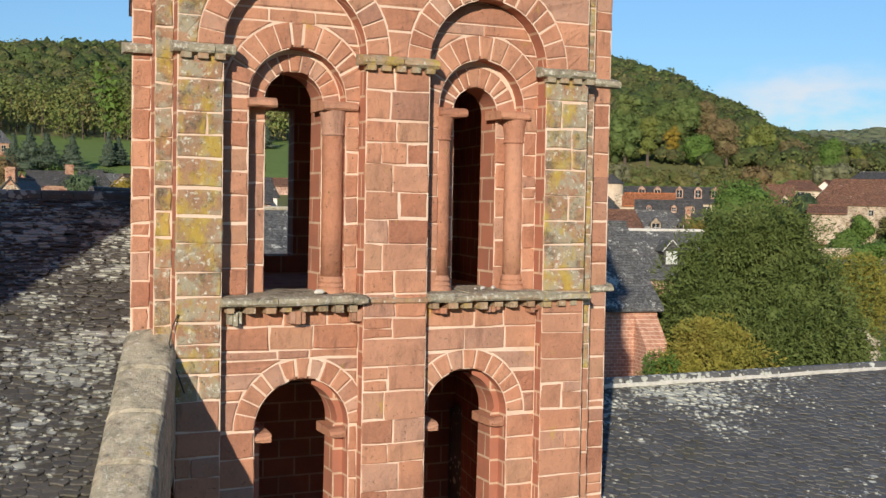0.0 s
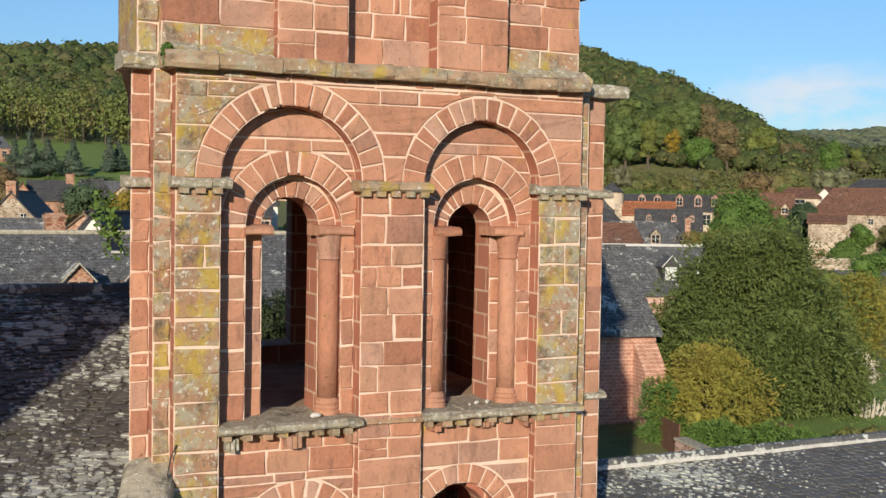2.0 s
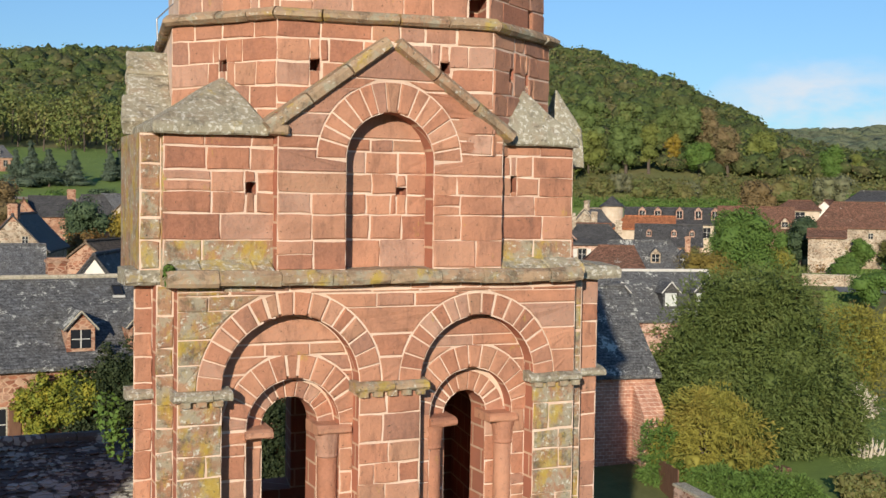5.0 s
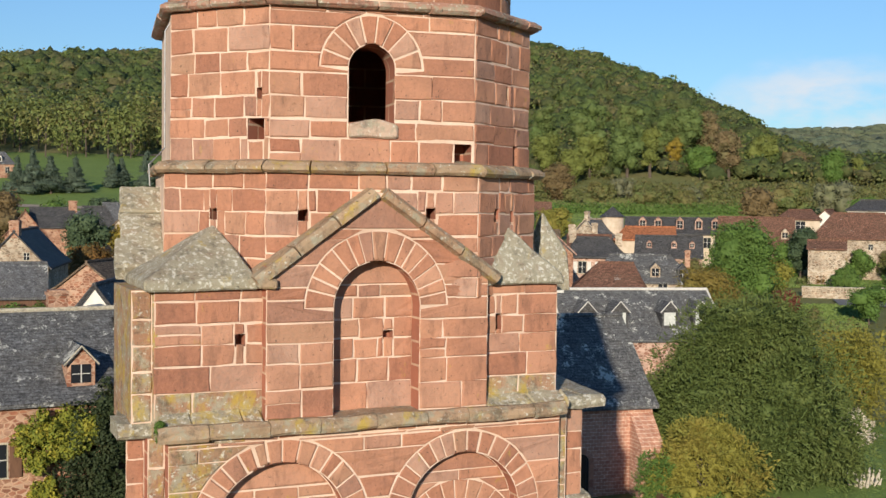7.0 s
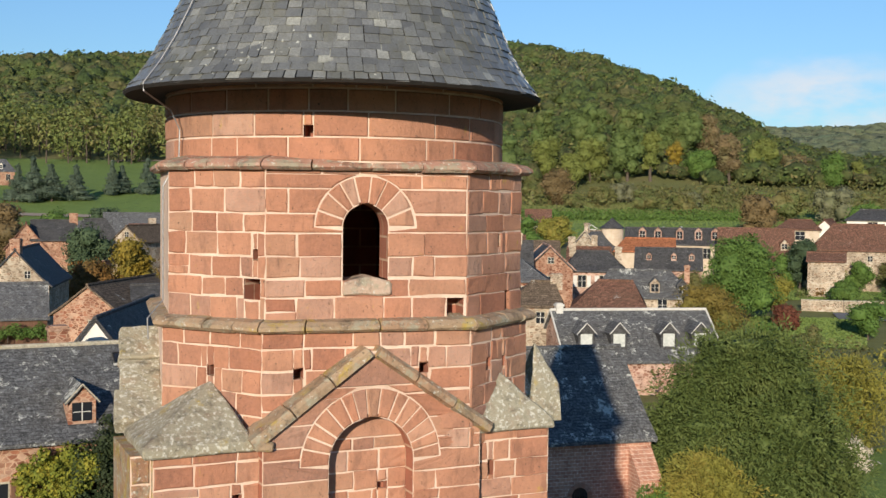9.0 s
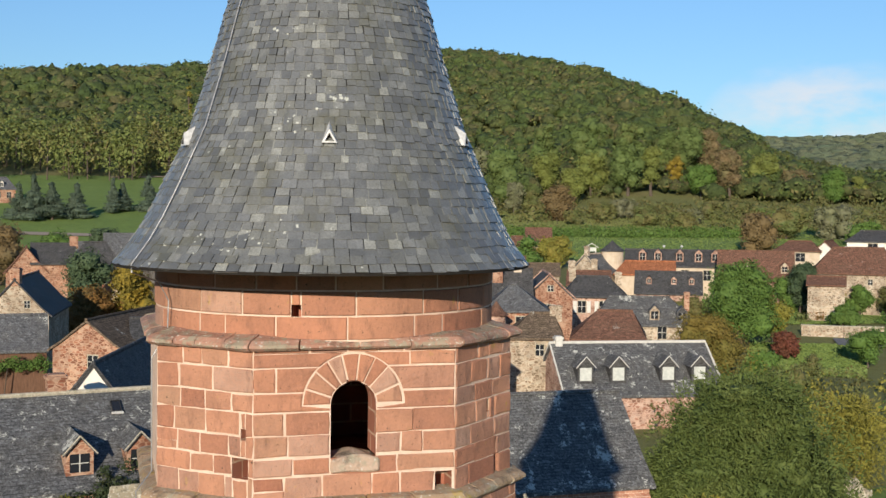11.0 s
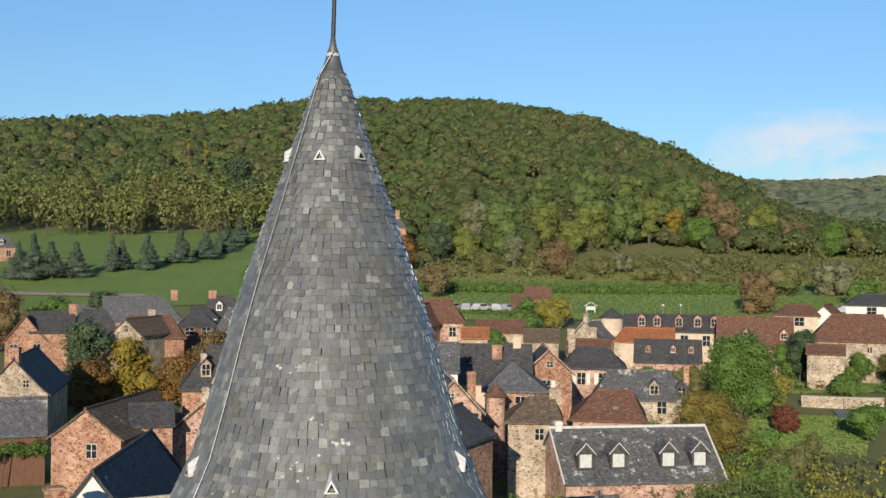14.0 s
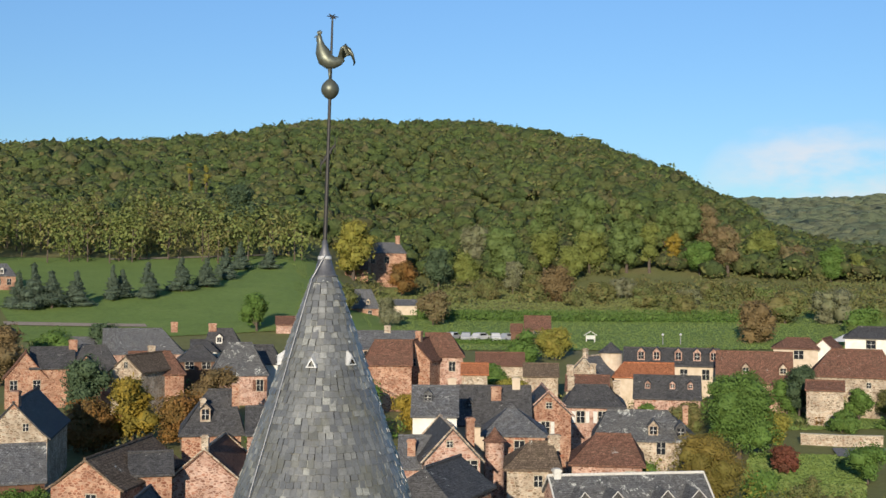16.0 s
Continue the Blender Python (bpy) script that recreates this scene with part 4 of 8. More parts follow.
# the tall cap at the south-east corner
pin = Pile()
pin.add([(2.40, -1.32, 14.55), (2.80, -1.32, 14.55), (2.80, -0.85, 14.55), (2.40, -0.85, 14.55), (2.42, -1.30, 15.0), (2.77, -1.30, 14.98), (2.77, -0.87, 15.0), (2.42, -0.87, 15.0), (2.56, -1.04, 15.5)],
        [(0, 1, 5, 4), (1, 2, 6, 5), (2, 3, 7, 6), (3, 0, 4, 7), (4, 5, 8), (5, 6, 8), (6, 7, 8), (7, 4, 8)])
pin_ob = part("pinnacle", dressed(*pin.pair(), 1), cap_stone, gable_stage, "pointed grey lichened cap")
# the drum
DR = 1.93
DX, DY = 0.20, -0.47
dm = drum_map(DX, DY, DR)
arc = DR * radians(100)
DRUM_HOLE = (DR * math.asin(-0.46), 17.86, 0.05, 0.05)
drum = part("drum", sheet(dm, punched(lambda v: [(-arc, arc)], [DRUM_HOLE]), 17.5, 18.5, -0.005, 0.03).pair(), mortar, tower, "round masonry drum under the eaves")
part("rear_wall", turned([(DR - 0.005, 17.5), (DR - 0.005, 18.5)], DX, DY, 40, 10, 170), ashlar, drum)
pocket(drum, dm, *DRUM_HOLE, deep=-0.25)
for poly in stones(lambda v: [(-arc, arc)], courses(17.56, 18.5, 0.215, 170), (0.36, 0.6), 171, [DRUM_HOLE]):
    (u0, v0), (u1, v1) = (min(q[0] for q in poly) + 0.008, min(q[1] for q in poly) + 0.008), (max(q[0] for q in poly) - 0.008, max(q[1] for q in poly) - 0.008)
    n, pr = max(2, round((u1 - u0) / 0.1)), random.uniform(0.004, 0.012)
    us = [u0] + [u0 + 0.012 + (u1 - u0 - 0.024) * i / n for i in range(n + 1)] + [u1]
    rowz = [(v0, -0.02), (v0 + 0.002, pr - 0.012), (v0 + 0.012, pr), (v1 - 0.012, pr), (v1 - 0.002, pr - 0.012), (v1, -0.02)]
    m = len(us)
    v = [dm(u, z, d if 0 < i < m - 1 else min(d, pr - 0.012)) for z, d in rowz for i, u in enumerate(us)]
    f = [(j * m + i, j * m + i + 1, (j + 1) * m + i + 1, (j + 1) * m + i) for j in range(len(rowz) - 1) for i in range(m - 1)]
    part("stone", (v, f), red_stone, drum)

# the spire
SPIRE = [(2.265, 18.30), (2.165, 18.43), (2.05, 18.60), (1.915, 18.85), (1.78, 19.15), (1.52, 19.74), (1.325, 20.40), (1.155, 21.05), (0.965, 21.68), (0.765, 22.26), (0.447, 23.19), (0.145, 24.06)]
# the old timber frame leans: its foot stands forward of the drum, its tip farther back
AXIS = [(18.2, Vector((0.0, -0.99))), (19.6, Vector((0.055, -0.97))), (23.05, Vector((0.21, -0.46))), (24.6, Vector((0.23, -0.43)))]


def spire_c(z):
    for (z0, a), (z1, b) in zip(AXIS, AXIS[1:]):
        if z <= z1:
            return a.lerp(b, max(0.0, (z - z0) / (z1 - z0)))
    return AXIS[-1][1]


def spire_r(z):
    for (r0, z0), (r1, z1) in zip(SPIRE, SPIRE[1:]):
        if z <= z1:
            return r0 + (r1 - r0) * (z - z0) / (z1 - z0)
    return SPIRE[-1][0]


def on_spire(a, z, out=0.0):
    """The place on the spire at the angle a (from the front, to the right) and the height z."""
    c, r = spire_c(z), spire_r(max(z, 18.30)) + out
    return Vector((c.x + r * math.sin(a), c.y - r * math.cos(a), z))


def rings_of(levels, n):
    """A lofted skin through circles: centre x, y, radius, height."""
    v = [(x + r * math.sin(2 * math.pi * i / n), y - r * math.cos(2 * math.pi * i / n), z) for x, y, r, z in levels for i in range(n)]
    return v, [(k * n + i, k * n + (i + 1) % n, (k + 1) * n + (i + 1) % n, (k + 1) * n + i) for k in range(len(levels) - 1) for i in range(n)]


# near-black board: shade under eaves, behind slates and in hoods is in its colour
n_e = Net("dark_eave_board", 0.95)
shade_board = n_e.done(n_e.ramp(n_e.grain(12, 4), (0.3, (0.018, 0.016, 0.014)), (0.7, (0.035, 0.03, 0.026))))
SX, SY = spire_c(24.4)
spire = part("spire", rings_of([(*spire_c(z), r - 0.02, z) for r, z in SPIRE], 64), shade_board, tower, "tall flared conical spire of grey slates")
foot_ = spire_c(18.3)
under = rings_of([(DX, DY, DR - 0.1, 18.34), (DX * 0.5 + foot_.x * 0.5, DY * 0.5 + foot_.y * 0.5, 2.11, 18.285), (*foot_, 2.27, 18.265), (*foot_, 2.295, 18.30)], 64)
part("eave_soffit", under, shade_board, spire, "dark underside of the eaves")


def slates_on_cone():
    rnd, near, rest = random.Random(9), [], Pile()
    z, row = 18.30, 0
    while z < 24.0:
        step = 0.092 if z < 19.2 else 0.084 if z < 21 else 0.078
        slope = (spire_r(z + 0.1) - spire_r(z - 0.0)) / 0.1
        dz = step / math.sqrt(1 + slope * slope)
        r = spire_r(z)
        n = max(9, int(2 * math.pi * r / (0.135 if z < 19.2 else 0.102 if z < 21 else 0.084)))
        off = rnd.random()
        cuts = np.cumsum([rnd.uniform(0.82, 1.18) for _ in range(n)])
        cuts = cuts / cuts[-1] * 2 * math.pi + off
        for i in range(n):
            a0, a1 = cuts[i - 1] if i else off, cuts[i]
            zz = z + rnd.uniform(-0.012, 0.008)
            zt = min(z + dz * 2.0, 24.06)
            lift = rnd.uniform(0.009, 0.021) + (0.01 if z < 18.38 else 0.0)
            g = 0.0058 / r
            cs = [on_spire(a0 + g, zz, lift), on_spire(a1 - g, zz + rnd.uniform(-0.004, 0.004), lift + rnd.uniform(-0.010, 0.010)), on_spire(a1 - g, zt, -0.004), on_spire(a0 + g, zt, -0.004)]
            lo = [on_spire(a, zz - 0.004, lift - 0.012) for a in (a0 + g, a1 - g)]
            v, f = cs + lo, [(0, 1, 2, 3), (4, 5, 1, 0), (4, 0, 3), (5, 2, 1)]
            am = ((a0 + a1) / 2 + math.pi) % (2 * math.pi) - math.pi
            if row < 14 and -1.0 < am < 0.55 and len(near) < 300:
                near.append((v, f))
            else:
                rest.add(v, f)
        z += dz
        row += 1
    return near, rest


near, rest = slates_on_cone()
for v, f in near:
    part("slate", (v, f), spire_slate, spire)
tagged(part("slate_covering", rest.pair(), spire_slate, spire), kind="stuff")
zinc = metal_mat("pale_zinc", (0.62, 0.62, 0.60), 0.6, 0.2)
tip_cap = smooth(part("lead_cap", turned([(0.165, 24.035), (0.16, 24.05), (0.135, 24.06), (0.075, 24.26), (0.07, 24.30), (0.045, 24.36), (0.02, 24.52)], SX, SY, 24), lead, spire, "grey lead cap at the tip"))
part("mortar_collar", turned([(0.084, 24.245), (0.088, 24.255), (0.078, 24.285), (0.07, 24.285)], SX, SY, 20), zinc, tip_cap, "white collar")
# the little hoods on the spire: two cheeks under a folded roof, inside shade coloured dark
for az, z, k in ((-18.5, 19.58, 0.9), (45, 19.62, 0.9), (-86, 19.58, 0.9), (-33, 23.02, 0.8), (19, 23.04, 0.8), (-98, 23.02, 0.8)):
    a = radians(az)
    u, nrm, up = Vector((math.cos(a), math.sin(a), 0)), Vector((math.sin(a), -math.cos(a), 0)), Vector((0, 0, 1))
    c = on_spire(a, z)
    t = lambda x, d, h: c + u * (x * k) + nrm * (d * k) + up * (h * k)
    w = [t(-0.085, 0.075, -0.05), t(0.085, 0.075, -0.05), t(0, 0.06, 0.10), t(0, -0.10, 0.20), t(-0.085, -0.05, -0.03), t(0.085, -0.05, -0.03),
         t(-0.05, 0.076, -0.03), t(0.05, 0.076, -0.03), t(0, 0.065, 0.06), t(-0.05, 0.01, -0.03), t(0.05, 0.01, -0.03), t(0, 0.0, 0.06)]
    hood = part("vent_hood", (w, [(0, 2, 3, 4), (1, 5, 3, 2), (0, 4, 5, 1), (0, 1, 7, 6), (1, 2, 8, 7), (2, 0, 6, 8)]), zinc, spire, "small pale metal vent hood")
    part("opening", (w, [(6, 7, 10, 9), (7, 8, 11, 10), (8, 6, 9, 11), (9, 10, 11)]), shade_board, hood, "dark opening")


def tube(points, r, n=6):
    """A bent round bar through points."""
    p, pts = Pile(), [Vector(q) for q in points]
    rings = []
    for i, q in enumerate(pts):
        d = (pts[min(i + 1, len(pts) - 1)] - pts[max(i - 1, 0)]).normalized()
        side = d.orthogonal().normalized()
        other = d.cross(side)
        rr = r[i] if isinstance(r, (list, tuple)) else r
        rings.append([q + side * (rr * math.cos(2 * math.pi * k / n)) + other * (rr * math.sin(2 * math.pi * k / n)) for k in range(n)])
    v = [w for rg in rings for w in rg]
    f = [(i * n + k, i * n + (k + 1) % n, (i + 1) * n + (k + 1) % n, (i + 1) * n + k) for i in range(len(pts) - 1) for k in range(n)]
    f += [tuple(range(n))[::-1], tuple((len(pts) - 1) * n + k for k in range(n))]
    return v, f


# lightning cable down the spire and the walls
cable = [(SX - 0.03, SY - 0.1, 24.3)]
for i in range(25):
    z = 24.02 - i * (24.02 - 18.32) / 24
    cable.append(tuple(on_spire(radians(-68 - i * 0.3), z, 0.035)))
a = radians(-75)
cable += [tuple(on_spire(a, 18.24, 0.02)), (DX + 2.1 * math.sin(a), DY - 2.1 * math.cos(a), 18.1), (DX + 1.99 * math.sin(a), DY - 1.99 * math.cos(a), 17.9), (DX + 2.0 * math.sin(a), DY - 2.0 * math.cos(a), 17.6)]
cable += [(-1.90, -1.0, 17.3), (-1.90, -1.0, 16.1), (-2.08, -1.1, 15.92), (-2.07, -1.1, 15.7)]
part("lightning_cable", tube(cable, 0.008), steel, tower, "pale lightning conductor cable")
part("lightning_cable", tube([(X0 + 0.02, FRONT - 0.03, 10.0), (X0 - 0.03, FRONT - 0.05, 9.9), (X0 - 0.06, FRONT - 0.05, 9.75), (X0 - 0.01, FRONT - 0.04, 9.55), (X0 + 0.08, FRONT - 0.03, 9.3)], 0.006), iron, tower)

# weathercock
finial = thing("weathercock", "weathered bronze cockerel weathervane on an iron rod and ball", "weathervane")
T0, T1 = Vector((SX, SY, 24.45)), Vector((SX + 0.09, SY + 0.05, 27.22))
at = lambda z: T0.lerp(T1, (z - T0.z) / (T1.z - T0.z))
part("rod", tube([T0, at(25.4), at(26.3), T1], [0.028, 0.024, 0.02, 0.012], 8), iron, finial)
b = at(26.32)
smooth(part("ball", turned([(0.012, b.z - 0.125), (0.06, b.z - 0.1), (0.1, b.z - 0.05), (0.112, b.z), (0.1, b.z + 0.05), (0.06, b.z + 0.1), (0.02, b.z + 0.13)], b.x, b.y, 20), bronze, finial))
c = at(25.52)
knot = Pile()
across = Vector((0.942, -0.335, 0))
for d in (-1, 1):
    tip_ = c + across * (0.085 * d) + Vector((0, 0, 0.125 * d))
    knot.add(*tube([c, c + across * (0.03 * d) + Vector((0, 0, 0.05 * d)), tip_], [0.02, 0.018, 0.012]))
    knot.add(*tube([tip_ + Vector((0, 0, 0.09)), tip_, tip_ - Vector((0, 0, 0.11))], [0.004, 0.009, 0.004]))
    knot.add(*tube([c + Vector((0, 0, 0.16 * d)), c + across * (0.035 * d) + Vector((0, 0, 0.02 * d)), c], [0.006, 0.012, 0.012]))
part("wrought_knot", knot.pair(), iron, finial)
star = Pile()
for i in range(6):
    t = radians(60 * i)
    v, f = tube([T1, T1 + Vector((0.075 * math.cos(t), 0.03 * math.sin(t), 0.04 * math.sin(t)))], [0.012, 0.004])
    star.add(v, f)
part("star_tip", star.pair(), iron, finial)


def lofted(sections, n=12):
    """A body through oval sections: centre, half width across, half height, in the vane's plane."""
    v, f = [], []
    for (x, z), hw, hh, tilt in sections:
        for k in range(n):
            t = 2 * math.pi * k / n
            dx, dz = hh * math.sin(t) * math.sin(tilt), hh * math.sin(t) * math.cos(tilt)
            v.append((x + dx, hw * math.cos(t), z + dz))
    for i in range(len(sections) - 1):
        f += [(i * n + k, i * n + (k + 1) % n, (i + 1) * n + (k + 1) % n, (i + 1) * n + k) for k in range(n)]
    f += [tuple(range(n))[::-1], tuple((len(sections) - 1) * n + k for k in range(n))]
    return v, f


cock_at = at(26.47)
turn = Matrix.Translation(cock_at) @ Matrix.Rotation(radians(-25), 4, "Z")
put = lambda pair: ([turn @ Vector(q) for q in pair[0]], pair[1])
bird = Pile()
bird.add(*put(lofted([((-0.150, 0.525), 0.012, 0.016, 1.3), ((-0.146, 0.50), 0.028, 0.034, 1.3), ((-0.135, 0.455), 0.027, 0.033, 1.35), ((-0.128, 0.40), 0.038, 0.05, 1.3), ((-0.115, 0.33), 0.058, 0.082, 1.05),
                      ((-0.08, 0.25), 0.078, 0.108, 0.65), ((-0.02, 0.195), 0.08, 0.098, 0.25), ((0.05, 0.18), 0.062, 0.072, 0.0), ((0.11, 0.20), 0.04, 0.055, -0.4), ((0.15, 0.235), 0.018, 0.04, -0.7)], 16)))
for i in range(11):
    q = i / 10
    bird.add(*put(tube([(0.09, 0, 0.17 + 0.04 * (1 - q)), (0.14 + 0.035 * q, 0.007 * (i - 5), 0.28 + 0.07 * (1 - q)), (0.185 + 0.035 * q, 0.009 * (i - 5), 0.345 + 0.045 * (1 - q) - 0.05 * q), (0.235 + 0.03 * q, 0.009 * (i - 5), 0.335 - 0.07 * q), (0.275 + 0.015 * q, 0.009 * (i - 5), 0.27 - 0.08 * q), (0.295 - 0.02 * q, 0.009 * (i - 5), 0.20 - 0.05 * q)],
                        [0.018, 0.022, 0.022, 0.02, 0.013, 0.004])))
bird.add(*put(tube([(-0.172, 0, 0.50), (-0.205, 0, 0.49)], [0.014, 0.003])))
for x, z in ((-0.165, 0.545), (-0.148, 0.56), (-0.13, 0.56), (-0.115, 0.545)):
    bird.add(*put(tube([(-0.142, 0, 0.515), (x, 0, z), (x + 0.004, 0, z + 0.022)], [0.014, 0.01, 0.003])))
bird.add(*put(tube([(-0.168, 0, 0.475), (-0.166, 0, 0.435)], [0.010, 0.012])))
for s in (-1, 1):
    bird.add(*put(tube([(-0.01, 0.03 * s, 0.10), (-0.01, 0.025 * s, 0.0), (-0.01, 0.01 * s, -0.05)], [0.024, 0.012, 0.014])))
smooth(part("cockerel", bird.pair(), bronze, finial))


# ---- the church roofs beside the tower ----
def slate_field(name, origin, along, up, width, length, w, expo, material, parent, near_limit, pick, seed, round_=0.3, keep=None):
    """Courses of slates on a slope: along the eaves, and up the slope; those picked are pieces of their own."""
    rnd = random.Random(seed)
    o, a, b = Vector(origin), Vector(along).normalized(), Vector(up).normalized()
    nrm = a.cross(b).normalized()
    if nrm.z < 0:
        nrm = -nrm
    rest, count, row, t = Pile(), 0, 0, 0.0
    while t < length:
        x = -rnd.random() * w
        while x < width:
            ww = w * rnd.uniform(0.72, 1.3)
            lift, tw = rnd.uniform(0.018, 0.045), rnd.uniform(-0.02, 0.02)
            t0 = t + rnd.uniform(-0.02, 0.015)
            t1 = t + expo * 2.1
            x0, x1 = x + 0.002, x + ww - 0.002
            c = ww * round_ * rnd.uniform(0.6, 1.2)
            pts = [(x0 + c, t0 - tw), (x1 - c, t0 + tw), (x1, t0 + c * 0.7), (x1, t1), (x0, t1), (x0, t0 + c * 0.7)]
            hgt = [lift, lift, lift * 0.9, 0.0, 0.0, lift * 0.9]
            if keep is None or keep(x + ww / 2, t):
                top = [o + a * p + b * q + nrm * h for (p, q), h in zip(pts, hgt)]
                low = [q - nrm * 0.016 for q in top]
                v = top + low
                f = [(0, 1, 2, 3, 4, 5), (0, 6, 7, 1), (1, 7, 8, 2), (5, 11, 6, 0), (2, 8, 9, 3), (4, 10, 11, 5)]
                if count < near_limit and pick(x, t):
                    part("slate", (v, f), material, parent)
                    count += 1
                else:
                    rest.add(v, f)
            x += ww
        t += expo * rnd.uniform(0.94, 1.06)
        row += 1
    tagged(part("slate_covering", rest.pair(), material, parent), kind="stuff")


# left: low-pitched slope rising away, its ridge, and the coping against the tower
SL = 0.325
nave = thing("nave_roof", "low-pitched church roof of old grey slates blotched with pale lichen", "roof", kind="structure")
zr = lambda y: 10.14 + SL * y
RY = 2.62
deck = Pile()
deck.add([(-11, -7, zr(-7) - 0.02), (-3.66, -7, zr(-7) - 0.02), (-1.5, RY, zr(RY) - 0.02), (-11, RY, zr(RY) - 0.02), (-11, 9, zr(RY) - 2.6), (-0.4, 9, zr(RY) - 2.6),
          (-11, -7, 0), (-3.66, -7, 0), (-11, 9, 0), (-0.4, 9, 0), (-2.42, -2.2, zr(-2.2) - 0.02), (-2.42, -2.2, 0)], [(0, 1, 10, 2, 3), (3, 2, 5, 4), (0, 6, 7, 1), (4, 5, 9, 8), (0, 3, 4, 8, 6), (1, 7, 11, 10), (10, 11, 9, 5, 2)])
part("deck", deck.pair(), nave_slate, nave)
slate_field("nave", (-7.2, -6.2, zr(-6.2)), (1, 0, 0), (0, 1, SL), 5.75, 9.25, 0.13, 0.085, nave_slate, nave, 290, lambda x, t: x > 3.9 and t > 3.2, 5, 0.28, keep=lambda x, t: x - 7.2 < -2.42 + (0.2846 if t * 0.951 < 4.0 else 0.19) * (t * 0.951 - 4.0))
rnd = random.Random(4)
x = -8.0
while x < -1.6:
    w = rnd.uniform(0.28, 0.4)
    v, f = tube([(x, RY, zr(RY) + 0.0), (x + w - 0.01, RY, zr(RY) + 0.012)], [0.10, 0.09], 10)
    part("ridge_tile", (v, f), nave_slate, nave)
    x += w

gable_coping = thing("gable_coping", "thick worn grey stone coping spotted with lichen beside tower", "coping")
C0, C1 = Vector((-2.285, -2.16, 9.70)), Vector((-3.15, -5.2, 8.40))
rnd = random.Random(8)
n = 5
for i in range(n):
    p, q = C0.lerp(C1, i / n + 0.004), C0.lerp(C1, (i + 1) / n - 0.004)
    d = (C1 - C0)
    side = Vector((d.y, -d.x, 0)).normalized() * -1
    prof = [(-0.235, -0.5), (-0.235, 0.05), (-0.215, 0.115), (-0.17, 0.145), (-0.02, 0.16), (0.15, 0.15), (0.20, 0.125), (0.225, 0.06), (0.225, -0.9)]
    v = []
    for w in (p, p.lerp(q, 0.33), p.lerp(q, 0.66), q):
        v += [w + side * (s + rnd.uniform(-0.008, 0.008)) + Vector((0, 0, h + rnd.uniform(-0.01, 0.01))) for s, h in prof]
    m = len(prof)
    f = [(s * m + i2, s * m + (i2 + 1) % m, (s + 1) * m + (i2 + 1) % m, (s + 1) * m + i2) for s in range(3) for i2 in range(m)]
    f += [tuple(range(m))[::-1], tuple(3 * m + i2 for i2 in range(m))]
    part("coping_stone", dressed(v, f, i, 0.007), grey_stone, gable_coping)
wall_under = Pile()
for a, b in ((C0, C1),):
    s = Vector((0.2, 0, 0))
    wall_under.add([a - s, a + s, b + s, b - s] + [Vector((q.x, q.y, 0)) for q in (a - s, a + s, b + s, b - s)], [(0, 1, 2, 3), (0, 4, 5, 1), (1, 5, 6, 2), (2, 6, 7, 3), (3, 7, 4, 0)])
part("gable_wall", wall_under.pair(), ashlar, gable_coping)

# right: the lower roof with its mortared ridge
aisle = thing("aisle_roof", "low-pitched dark slate church roof with a mortared ridge and white lichen", "roof", kind="structure")
zq = lambda y: 8.185 + SL * y
AY = 0.93
deck = Pile()
deck.add([(2.52, -8, zq(-8) - 0.02), (15, -8, zq(-8) - 0.02), (15, AY + 0.5, zq(AY) - 0.02), (2.52, AY, zq(AY) - 0.02), (15, 7, zq(AY) - 2), (2.52, 7, zq(AY) - 2),
          (2.52, -8, 0), (15, -8, 0), (15, 7, 0), (2.52, 7, 0)], [(0, 1, 2, 3), (3, 2, 4, 5), (0, 6, 7, 1), (1, 7, 8, 4, 2), (5, 4, 8, 9), (0, 3, 5, 9, 6)])
part("deck", deck.pair(), aisle_slate, aisle)
slate_field("aisle", (2.56, -5.0, zq(-5.0)), (1, 0.0, 0), (0, 1, SL), 11.0, 6.15, 0.155, 0.105, aisle_slate, aisle, 300, lambda x, t: x < 2.6 and t > 3.2, 6, 0.4)
ridge_mortar = Pile()
rnd = random.Random(3)
pts = [(2.55 + 0.4 * i, AY + 0.028 * i * 0.4 + rnd.uniform(-0.01, 0.01), zq(AY) + 0.075 + rnd.uniform(-0.008, 0.008)) for i in range(31)]
n_m = Net("white_ridge_mortar", 0.95)
n_m.bump(n_m.grain(60, 4), 0.4, 0.01)
white_mortar = n_m.done(n_m.ramp(n_m.grain(8, 5), (0.3, (0.45, 0.43, 0.38)), (0.7, (0.68, 0.66, 0.60))))
part("ridge_mortar", tube([(p[0], p[1] - 0.10, p[2] - 0.03) for p in pts], 0.032, 6), white_mortar, aisle, "white mortar fillet")
x = 2.55
while x < 14:
    w = rnd.uniform(0.3, 0.42)
    y = AY + 0.028 * (x - 2.55)
    v, f = tube([(x, y, zq(AY) + 0.05), (x + w - 0.015, y + 0.01, zq(AY) + 0.062)], [0.10, 0.092], 10)
    part("ridge_tile", (v, f), aisle_slate, aisle)
    x += w


# the other, fortified tower of the church, west of the nave
west = Pile()
west.box(-15.5, -9.12, -8.85, -2.6, 0, 19)
west.add([(-15.8, -9.1, 19), (-8.9, -9.1, 19), (-8.9, -2.4, 19), (-15.8, -2.4, 19), (-12.3, -5.7, 22)], [(0, 1, 4), (1, 2, 4), (2, 3, 4), (3, 0, 4)])
tagged(part("west_tower", west.pair(), ashlar), "square red sandstone tower at the church's west end", "tower", kind="structure")

# ---- the land ----
CX, CY = -4.3, -13.0


def az_of(x, y):
    return math.degrees(math.atan2(x - CX, y - CY))


